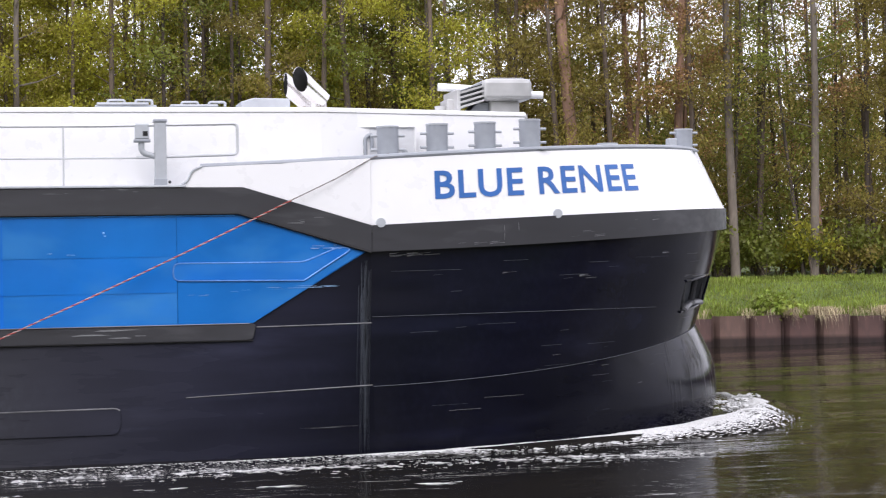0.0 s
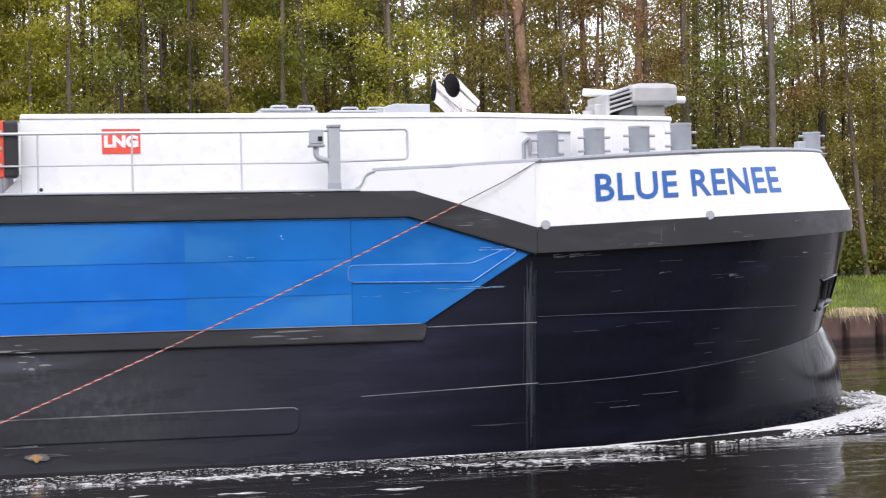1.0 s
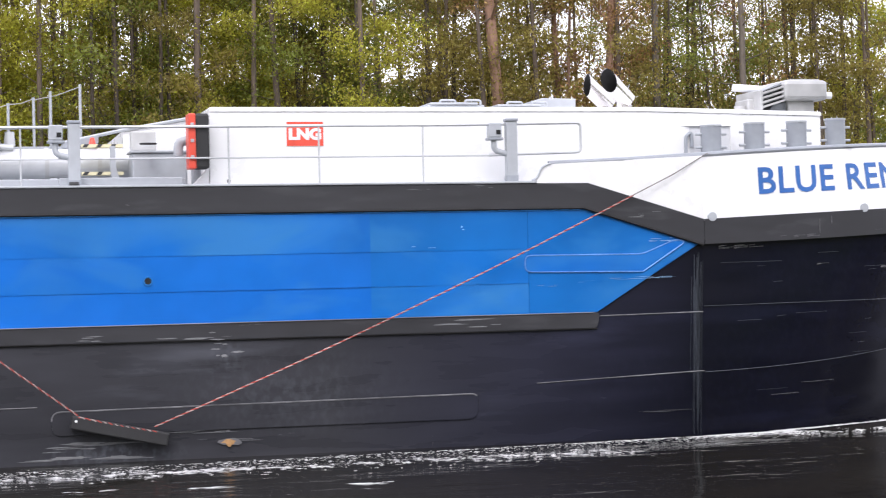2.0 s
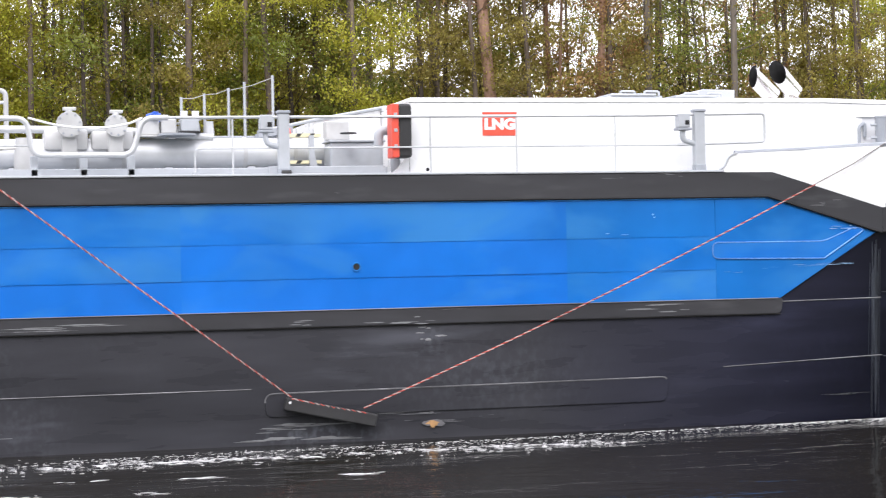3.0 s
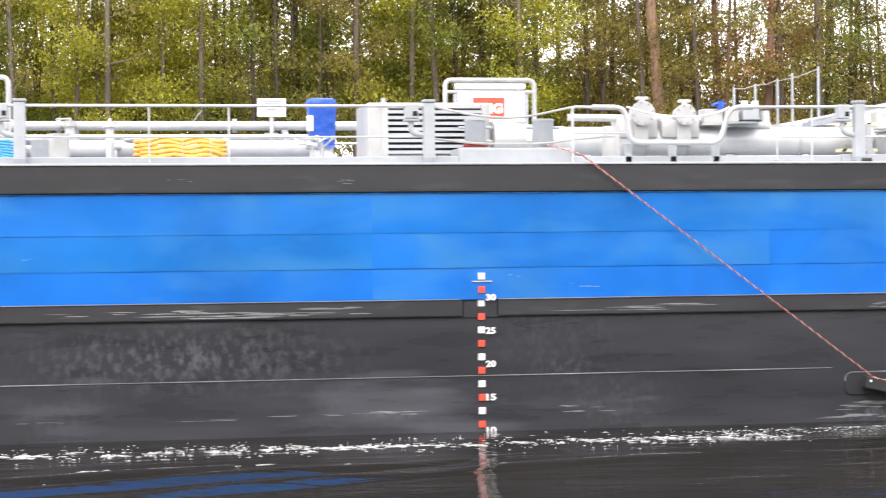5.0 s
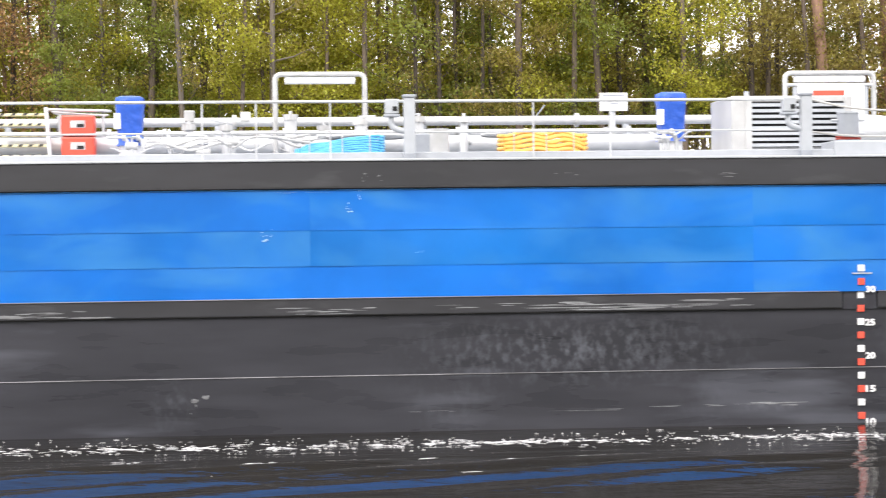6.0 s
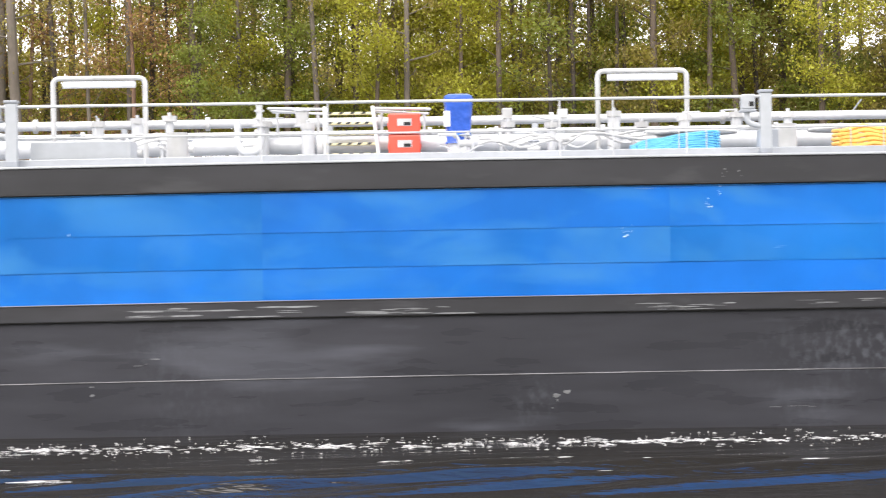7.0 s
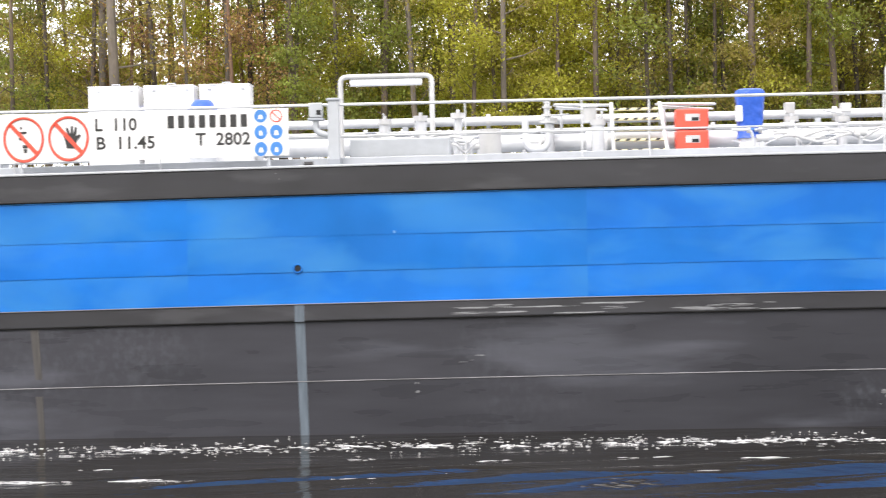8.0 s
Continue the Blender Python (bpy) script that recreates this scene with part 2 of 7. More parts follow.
def cloud_blue():
    """Soft pale clouds: uneven coats of blue, and sky reflections put into the colour."""
    t = BLUE.node_tree
    b = t.nodes["Principled BSDF"]
    old = b.inputs["Base Color"].links[0].from_socket
    tc, mp, nz, rg, mix = (t.nodes.new(k) for k in ("ShaderNodeTexCoord", "ShaderNodeMapping", "ShaderNodeTexNoise", "ShaderNodeMapRange", "ShaderNodeMix"))
    mp.inputs["Scale"].default_value = (0.7, 1, 1.5)
    nz.inputs["Scale"].default_value, nz.inputs["Detail"].default_value, nz.inputs["Distortion"].default_value = 0.75, 3, 0.5
    for k, v in zip((1, 2, 3, 4), (0.47, 0.70, 0.0, 0.60)):
        rg.inputs[k].default_value = v
    mix.data_type = "RGBA"
    mix.inputs[7].default_value = (0.042, 0.220, 0.49, 1)
    info, away = t.nodes.new("ShaderNodeObjectInfo"), t.nodes.new("ShaderNodeMath")     # every plate gets its own pattern
    away.operation = "MULTIPLY"
    away.inputs[1].default_value = 60.0
    t.links.new(info.outputs["Random"], away.inputs[0])
    t.links.new(away.outputs[0], mp.inputs["Location"])
    t.links.new(tc.outputs["Object"], mp.inputs[0])
    t.links.new(mp.outputs[0], nz.inputs["Vector"])
    t.links.new(nz.outputs[0], rg.inputs[0])
    t.links.new(rg.outputs[0], mix.inputs[0])
    t.links.new(old, mix.inputs[6])
    t.links.new(mix.outputs[2], b.inputs["Base Color"])


cloud_blue()


def ripple_water():
    t = WATERM.node_tree
    b = t.nodes["Principled BSDF"]
    b.inputs["IOR"].default_value, b.inputs["Roughness"].default_value = 1.33, 0.05
    for link in list(b.inputs["Roughness"].links) + list(b.inputs["Normal"].links):
        t.links.remove(link)
    tc = t.nodes.new("ShaderNodeTexCoord")
    last = None
    for scale, height, stretch in ((0.35, 0.035, (0.5, 1.6, 1)), (1.6, 0.014, (0.6, 1.5, 1)), (6.0, 0.0036, (0.7, 1.3, 1)), (17.0, 0.0010, (0.8, 1.2, 1))):
        mp = t.nodes.new("ShaderNodeMapping")
        mp.inputs["Scale"].default_value = stretch
        n = t.nodes.new("ShaderNodeTexNoise")
        n.inputs["Scale"].default_value, n.inputs["Detail"].default_value, n.inputs["Distortion"].default_value = scale, 2, 0.6
        bp = t.nodes.new("ShaderNodeBump")
        bp.inputs["Distance"].default_value, bp.inputs["Strength"].default_value = height, 1.0
        t.links.new(tc.outputs["Object"], mp.inputs[0])
        t.links.new(mp.outputs[0], n.inputs["Vector"])
        t.links.new(n.outputs[0], bp.inputs["Height"])
        if last:
            t.links.new(last.outputs[0], bp.inputs["Normal"])
        last = bp
    # long low waves of the wash, slanting away from the ship
    mp, wv, bp = t.nodes.new("ShaderNodeMapping"), t.nodes.new("ShaderNodeTexWave"), t.nodes.new("ShaderNodeBump")
    mp.inputs["Rotation"].default_value = (0, 0, radians(-22))
    wv.bands_direction, wv.wave_profile = "Y", "SIN"
    for key, v in (("Scale", 0.105), ("Distortion", 2.2), ("Detail", 2.0), ("Detail Scale", 0.6)):
        wv.inputs[key].default_value = v
    bp.inputs["Distance"].default_value, bp.inputs["Strength"].default_value = 0.022, 1.0
    t.links.new(tc.outputs["Object"], mp.inputs[0])
    t.links.new(mp.outputs[0], wv.inputs["Vector"])
    t.links.new(wv.outputs["Fac"], bp.inputs["Height"])
    t.links.new(last.outputs[0], bp.inputs["Normal"])
    t.links.new(bp.outputs[0], b.inputs["Normal"])


ripple_water()


def wet_foot():
    """The piling is wet and weedy at the waterline."""
    t = PILE.node_tree
    b = t.nodes["Principled BSDF"]
    old = b.inputs["Base Color"].links[0].from_socket
    tc, sep, rg, hs = (t.nodes.new(k) for k in ("ShaderNodeTexCoord", "ShaderNodeSeparateXYZ", "ShaderNodeMapRange", "ShaderNodeHueSaturation"))
    for k, v in zip((1, 2, 3, 4), (0.16, 0.30, 0.25, 1.0)):
        rg.inputs[k].default_value = v
    t.links.new(tc.outputs["Object"], sep.inputs[0])
    t.links.new(sep.outputs[2], rg.inputs[0])
    t.links.new(rg.outputs[0], hs.inputs["Value"])
    t.links.new(old, hs.inputs["Color"])
    t.links.new(hs.outputs[0], b.inputs["Base Color"])


wet_foot()


# ---- tools for shapes ----
BASE = {}                                  # where each thing's own space begins
RIDING = set()                             # the names of those things and of their parts
RIDERS = []                                # things that travel with the ship


def thing(name, label, category, at=(0, 0, 0), group="", kind="", rides=True):
    """An empty at its base. What rides is given in the ship's own space."""
    ob = tagged(new(name), label, category, group, kind)
    ob.empty_display_size = 0.1
    BASE[ob.name] = Vector(at)
    ob.location = Vector(at) + (Vector((0, SIDE, 0)) if rides else Vector())
    if rides:
        RIDERS.append(ob)
        RIDING.add(ob.name)
    return ob


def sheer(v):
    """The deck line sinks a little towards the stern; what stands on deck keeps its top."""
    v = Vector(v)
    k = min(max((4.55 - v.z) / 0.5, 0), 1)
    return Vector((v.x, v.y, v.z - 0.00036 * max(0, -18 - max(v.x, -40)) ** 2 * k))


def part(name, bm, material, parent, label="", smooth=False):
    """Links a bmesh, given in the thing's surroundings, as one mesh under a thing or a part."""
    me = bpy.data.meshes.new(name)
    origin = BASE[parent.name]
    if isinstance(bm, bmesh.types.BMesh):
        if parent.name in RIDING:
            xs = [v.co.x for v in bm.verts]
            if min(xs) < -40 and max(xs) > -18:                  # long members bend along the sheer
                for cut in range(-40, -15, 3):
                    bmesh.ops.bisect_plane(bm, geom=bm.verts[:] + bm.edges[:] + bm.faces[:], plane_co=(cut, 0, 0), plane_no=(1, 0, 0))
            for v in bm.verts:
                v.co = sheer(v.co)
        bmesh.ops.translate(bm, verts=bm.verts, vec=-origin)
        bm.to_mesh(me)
        bm.free()
    else:
        verts, faces = bm
        me.from_pydata([tuple(Vector(v) - origin) for v in verts], [], faces)
    for m in material if isinstance(material, (list, tuple)) else [material]:
        me.materials.append(m)
    if smooth:
        me.polygons.foreach_set("use_smooth", [True] * len(me.polygons))
        me.set_sharp_from_angle(angle=radians(40))
    ob = new(name, me)
    ob.parent = parent
    BASE[ob.name] = origin
    if parent.name in RIDING:
        RIDING.add(ob.name)
    return tagged(ob, label)


def box(bm, x0, x1, y0, y1, z0, z1, bevel=0.0):
    made = bmesh.ops.create_cube(bm, size=1, matrix=Matrix.LocRotScale(((x0 + x1) / 2, (y0 + y1) / 2, (z0 + z1) / 2), None, (abs(x1 - x0), abs(y1 - y0), abs(z1 - z0))))
    if bevel:
        edges = list({e for v in made["verts"] for e in v.link_edges})
        bmesh.ops.bevel(bm, geom=edges, offset=bevel, segments=2, profile=0.5, affect="EDGES")
    return bm


def prism(bm, poly, y0, y1, bevel=0.0):
    """A plate cut to an outline in x and z, from y0 (front) to y1."""
    front = [bm.verts.new((x, y0, z)) for x, z in poly]
    back = [bm.verts.new((x, y1, z)) for x, z in poly]
    n = len(poly)
    f = bm.faces.new(front)
    bm.faces.new(back[::-1])
    for i in range(n):
        bm.faces.new((front[i], back[i], back[(i + 1) % n], front[(i + 1) % n]))
    bmesh.ops.recalc_face_normals(bm, faces=bm.faces)
    if bevel:
        bmesh.ops.bevel(bm, geom=list(f.edges), offset=bevel, segments=2, profile=0.5, affect="EDGES")
    return bm


def rounded(points, r, steps=4):
    """A path with its corners rounded."""
    pts = [Vector(p) for p in points]
    out = [pts[0]]
    for a, b, c in zip(pts, pts[1:], pts[2:]):
        k = min(r, (a - b).length * 0.49, (c - b).length * 0.49)
        p, q = b + (a - b).normalized() * k, b + (c - b).normalized() * k
        for i in range(steps + 1):
            s = i / steps
            out.append(p * (1 - s) ** 2 + b * 2 * s * (1 - s) + q * s * s)
    return out + [pts[-1]]


def tube(bm, points, r, n=8, r_end=None, closed=True):
    """A round bar along a path."""
    pts = [Vector(p) for p in points]
    rings, side = [], None
    for i, p in enumerate(pts):
        d = (pts[min(i + 1, len(pts) - 1)] - pts[max(i - 1, 0)]).normalized()
        if side is None:
            side = d.orthogonal().normalized()
        side = (side - d * side.dot(d)).normalized()
        up = d.cross(side)
        s = i / max(len(pts) - 1, 1)
        rr = r if r_end is None else r + (r_end - r) * s
        rings.append([bm.verts.new(p + (side * math.cos(2 * math.pi * k / n) + up * math.sin(2 * math.pi * k / n)) * rr) for k in range(n)])
    for a, b in zip(rings, rings[1:]):
        for k in range(n):
            bm.faces.new((a[k], a[(k + 1) % n], b[(k + 1) % n], b[k]))
    if closed:
        bm.faces.new(rings[0][::-1])
        bm.faces.new(rings[-1])
    return bm


def B():
    return bmesh.new()


def lettering(text, height, bold=0.0, spacing=1.0):
    """Outlines of words as a flat mesh in x and z: verts, faces, width."""
    cu = bpy.data.curves.new("words", "FONT")
    cu.body, cu.size, cu.offset, cu.space_character, cu.resolution_u = text, 1.0, bold, spacing, 3
    ob = bpy.data.objects.new("words", cu)
    me = ob.to_mesh()
    vs = [v.co.copy() for v in me.vertices]
    fs = [list(p.vertices) for p in me.polygons]
    ob.to_mesh_clear()
    bpy.data.objects.remove(ob)
    x0, x1 = min(v.x for v in vs), max(v.x for v in vs)
    z0, z1 = min(v.y for v in vs), max(v.y for v in vs)
    k = height / (z1 - z0)
    return [((v.x - x0) * k, (v.y - z0) * k) for v in vs], fs, (x1 - x0) * k


def words(text, x, y, z, height, width=None, bold=0.0, thick=0.004):
    """Raised words on a face at depth y, from (x, z) to the right."""
    flat, faces, w = lettering(text, height, bold)
    k = (width / w) if width else 1.0
    bm = B()
    vs = [bm.verts.new((x + a * k, y, z + b)) for a, b in flat]
    made = []
    for f in faces:
        try:
            made.append(bm.faces.new([vs[i] for i in f]))
        except ValueError:
            pass
    bmesh.ops.recalc_face_normals(bm, faces=bm.faces)
    out = bmesh.ops.extrude_face_region(bm, geom=made)
    bmesh.ops.translate(bm, vec=(0, -thick, 0), verts=[g for g in out["geom"] if isinstance(g, bmesh.types.BMVert)])
    return bm


def pieces(name, bm, material, parent, label=""):
    """Each loose piece of a bmesh, such as a letter, as a part of its own."""
    left = set(bm.verts)
    while left:
        group, todo = set(), [left.pop()]
        while todo:
            v = todo.pop()
            group.add(v)
            for e in v.link_edges:
                w = e.other_vert(v)
                if w in left:
                    left.discard(w)
                    todo.append(w)
        order = {v: i for i, v in enumerate(group)}
        faces = [[order[v] for v in f.verts] for f in bm.faces if f.verts[0] in group]
        part(name, ([v.co.copy() for v in order], faces), material, parent, label)
    bm.free()


def disc(bm, x, y0, y1, z, r, n=16):
    return prism(bm, [(x + r * math.cos(2 * math.pi * k / n), z + r * math.sin(2 * math.pi * k / n)) for k in range(n)], y0, y1)


# ---- ground, canal and far bank ----
BANK = 56.0


def ground():
    prof = [(-900, 1.6), (-60, 1.5), (-8, 1.25), (2.5, 1.2), (6.0, 0.5), (9.0, -0.6), (14, -3.2), (50, -3.2), (56.24, -3.0), (56.28, 0.86), (57.0, 1.05),
            (58.5, 1.45), (60.2, 1.86), (62, 1.98), (70, 2.12), (90, 2.3), (900, 2.6)]
    xs = [-900, -200, -80] + [-50 + 2.5 * i for i in range(45)] + [100, 250, 900]
    rng = random.Random(3)
    verts = [(x, y, z + (rng.uniform(-0.06, 0.06) if 56.5 < y < 80 else 0)) for x in xs for y, z in prof]
    n = len(prof)
    faces = [(i * n + j, (i + 1) * n + j, (i + 1) * n + j + 1, i * n + j + 1) for i in range(len(xs) - 1) for j in range(n - 1)]
    me = bpy.data.meshes.new("ground")
    me.from_pydata(verts, [], faces)
    me.materials.append(SOIL)
    me.polygons.foreach_set("use_smooth", [True] * len(me.polygons))
    return tagged(new("ground", me), "grassy canal banks with earthy soil under trees", "ground", kind="structure")


ground()
WATER_Z = -0.01


def water():
    me = bpy.data.meshes.new("water")
    me.from_pydata([(-900, 3, WATER_Z), (900, 3, WATER_Z), (900, 56.05, WATER_Z), (-900, 56.05, WATER_Z)], [], [(0, 1, 2, 3)])
    me.materials.append(WATERM)
    return tagged(new("water", me), "dark brown rippled canal water", "water", kind="structure")


water()


def pile_wall():
    wall = tagged(new("wall_sheet_piling"), "rusty corrugated steel sheet piling along the canal bank", "retaining wall", kind="structure")
    BASE[wall.name] = Vector((0, 0, 0))
    pitch = 1.16
    outline = [(0.0, 0.16), (0.05, 0.16), (0.15, -0.12), (0.30, -0.18), (0.86, -0.18), (1.01, -0.12), (1.11, 0.16), (1.16, 0.16)]

    def pan(bm, x):
        top, low = 0.90, -1.6
        rows = []
        for dy in (0.0, 0.03):
            rows.append([[bm.verts.new((x + a, BANK + b + dy, z)) for a, b in outline] for z in (low, top)])
        for i in range(len(outline) - 1):
            (fl, ft), (bl, bt) = rows
            bm.faces.new((fl[i], fl[i + 1], ft[i + 1], ft[i]))
            bm.faces.new((bl[i], bt[i], bt[i + 1], bl[i + 1]))
            bm.faces.new((ft[i], ft[i + 1], bt[i + 1], bt[i]))
        return bm

    bm = B()
    pan(bm, 0)
    me = bpy.data.meshes.new("sheet_pile")
    bm.to_mesh(me)
    bm.free()
    me.materials.append(PILE)
    for i in range(10, 40):
        ob = new("sheet_pile", me)
        ob.parent, ob.location = wall, (i * pitch, random.uniform(-0.03, 0.03), random.uniform(-0.06, 0.04))
    bm = B()
    for i in list(range(-60, 10)) + list(range(40, 110)):
        pan(bm, i * pitch)
    tagged(part("sheet_pile_row", bm, PILE, wall), kind="stuff")


pile_wall()


# ---- the wood behind the canal ----
def leaf_cloud(rng, centres, count, spread, size, flat=0.7, bare=0.0):
    """Small pointed leaves round the given centres, as arrays."""
    share = np.where(centres[:, 2] < 11.5, 1.0, 0.16)             # fuller below, thinner above
    if bare:
        share = np.where(centres[:, 2] < bare, 0.16, share)       # shaded out on the lower trunk
    c = centres[rng.choice(len(centres), count, p=share / share.sum())]
    p = c + rng.normal(0, 1, (count, 3)) * spread * np.array([1, 1, flat])
    a = rng.normal(0, 1, (count, 3))
    a /= np.linalg.norm(a, axis=1)[:, None]
    b = np.cross(a, rng.normal(0, 1, (count, 3)))
    b /= np.linalg.norm(b, axis=1)[:, None]
    s = (size * rng.uniform(0.6, 1.4, count))[:, None]
    quad = np.stack([p - a * s * 0.6, p + b * s * 0.36, p + a * s * 0.6, p - b * s * 0.36], 1)
    return quad.reshape(-1, 3)


def quads_mesh(name, verts, material):
    me = bpy.data.meshes.new(name)
    n = len(verts) // 4
    me.vertices.add(n * 4)
    me.vertices.foreach_set("co", verts.astype(np.float32).ravel())
    me.loops.add(n * 4)
    me.loops.foreach_set("vertex_index", np.arange(n * 4, dtype=np.int32))
    me.polygons.add(n)
    me.polygons.foreach_set("loop_start", np.arange(0, n * 4, 4, dtype=np.int32))
    me.update(calc_edges=True)
    me.materials.append(material)
    return me


def tree(seed, tone, height, girth, bark, leaves, low=1.0, wide=1.9, size=0.088, label="", bare=4.6, limbs=22):
    """A slender woodland tree: tapered trunk, limbs, twigs, and a crown of small leaves."""
    rng = np.random.default_rng(seed)
    bm = B()
    bend = rng.uniform(-0.6, 0.6, 2)
    axis = [Vector((bend[0] * math.sin(k / 10 * 2.2), bend[1] * math.sin(k / 10 * 2.7), height * k / 10 - (0.3 if k == 0 else 0))) for k in range(11)]
    tube(bm, axis, girth, 9, girth * 0.22)
    tips = []
    for i in range(limbs):
        z = low + (height * 0.97 - low) * (i + rng.random()) / limbs
        k = min(int(z / height * 10), 9)
        root = axis[k].lerp(axis[k + 1], z / height * 10 - k)
        turn = rng.uniform(0, 2 * math.pi)
        span = wide * rng.uniform(0.45, 1.1) * (1.0 - 0.45 * (z / height) ** 2)
        rise = rng.uniform(0.25, 0.9) * span
        mid = root + Vector((math.cos(turn) * span * 0.5, math.sin(turn) * span * 0.5, rise * 0.35))
        end = root + Vector((math.cos(turn) * span, math.sin(turn) * span, rise))
        tube(bm, [root, mid, end], girth * rng.uniform(0.14, 0.26), 5, 0.008, closed=False)
        for j in range(3):
            s = mid.lerp(end, rng.uniform(0, 1))
            e = s + Vector(rng.uniform(-1, 1, 3) * np.array([0.6, 0.6, 0.5])) * 0.9
            tube(bm, [s, e], 0.014, 3, 0.004, closed=False)
            tips.append(e)
        tips += [mid.lerp(end, q) for q in (0.3, 0.6, 1.0)]
    root_ob = tagged(new("tree"), label, "tree", "trees of the wood")
    BASE[root_ob.name] = Vector((0, 0, 0))
    part("trunk", bm, bark, root_ob, smooth=True)
    centres = np.array([tuple(t) for t in tips])
    crown = new("crown", quads_mesh("crown", leaf_cloud(rng, centres, leaves, 0.40, size, 0.42, bare), LEAF[tone]))
    crown.parent = root_ob
    return root_ob


PROTO = {
    "green": tree(1, "green", 19, 0.15, BARK, 9000, label="slender tree in fresh green spring leaf"),
    "green2": tree(2, "green", 17, 0.11, BARK, 8600, wide=2.2, label="thin tree in fresh green leaf"),
    "yellow": tree(3, "yellow", 18, 0.13, BARK, 9400, wide=2.3, label="young tree in bright yellow-green leaf"),
    "yellow2": tree(4, "yellow", 15, 0.10, BARK, 9000, wide=2.1, label="small tree in yellow-green leaf"),
    "olive": tree(5, "olive", 20, 0.17, BARK, 9000, label="tall tree in olive-brown young leaf"),
    "olive2": tree(6, "olive", 17, 0.12, BARK, 8600, wide=2.3, label="thin tree in olive-brown young leaf"),
    "rust": tree(7, "rust", 15, 0.10, BARKRED, 4600, wide=2.0, label="small tree in rusty red-brown young leaf"),
    "bare": tree(8, "olive", 21, 0.17, BARKPALE, 1700, low=5.0, label="tall grey trunk with few leaves"),
    "pine": tree(9, "rust", 22, 0.27, BARKRED, 1500, low=8.0, label="tall thick trunk with reddish bark"),
    "thin": tree(10, "green", 16, 0.075, BARKDARK, 2600, low=2.0, label="thin dark stem with sparse green leaf"),
    "dark": tree(14, "olive", 19, 0.13, BARKDARK, 1500, low=4.0, label="dark straight stem with few leaves"),
    "edge_olive": tree(15, "olive", 17, 0.12, BARK, 9600, low=0.6, wide=2.4, bare=0.0, label="olive-leaved tree at the wood's edge"),
    "edge_green": tree(16, "green", 15, 0.10, BARK, 8800, low=0.6, wide=2.4, bare=0.0, label="green-leaved tree at the wood's edge"),
    "edge_yellow": tree(17, "yellow", 14, 0.10, BARK, 8800, low=0.6, wide=2.3, bare=0.0, label="yellow-green young tree at the wood's edge"),
    "brush": tree(11, "olive", 6.5, 0.05, BARK, 3600, low=0.4, wide=1.9, size=0.12, bare=0.0, label="bushy young tree in the thicket"),
    "brush2": tree(12, "green", 5.5, 0.05, BARK, 3600, low=0.4, wide=2.0, size=0.12, bare=0.0, label="bushy green young tree in the thicket"),
    "near": tree(13, "olive", 17, 0.16, BARK, 450, wide=2.6, size=0.78, bare=0.0, limbs=9, label="unseen leafy tree added to darken the hull reflections"),
}
for k, ob in enumerate(PROTO.values()):
    ob.location = (60 + 4.2 * k, 68 + 3 * (k % 3), 2.2)


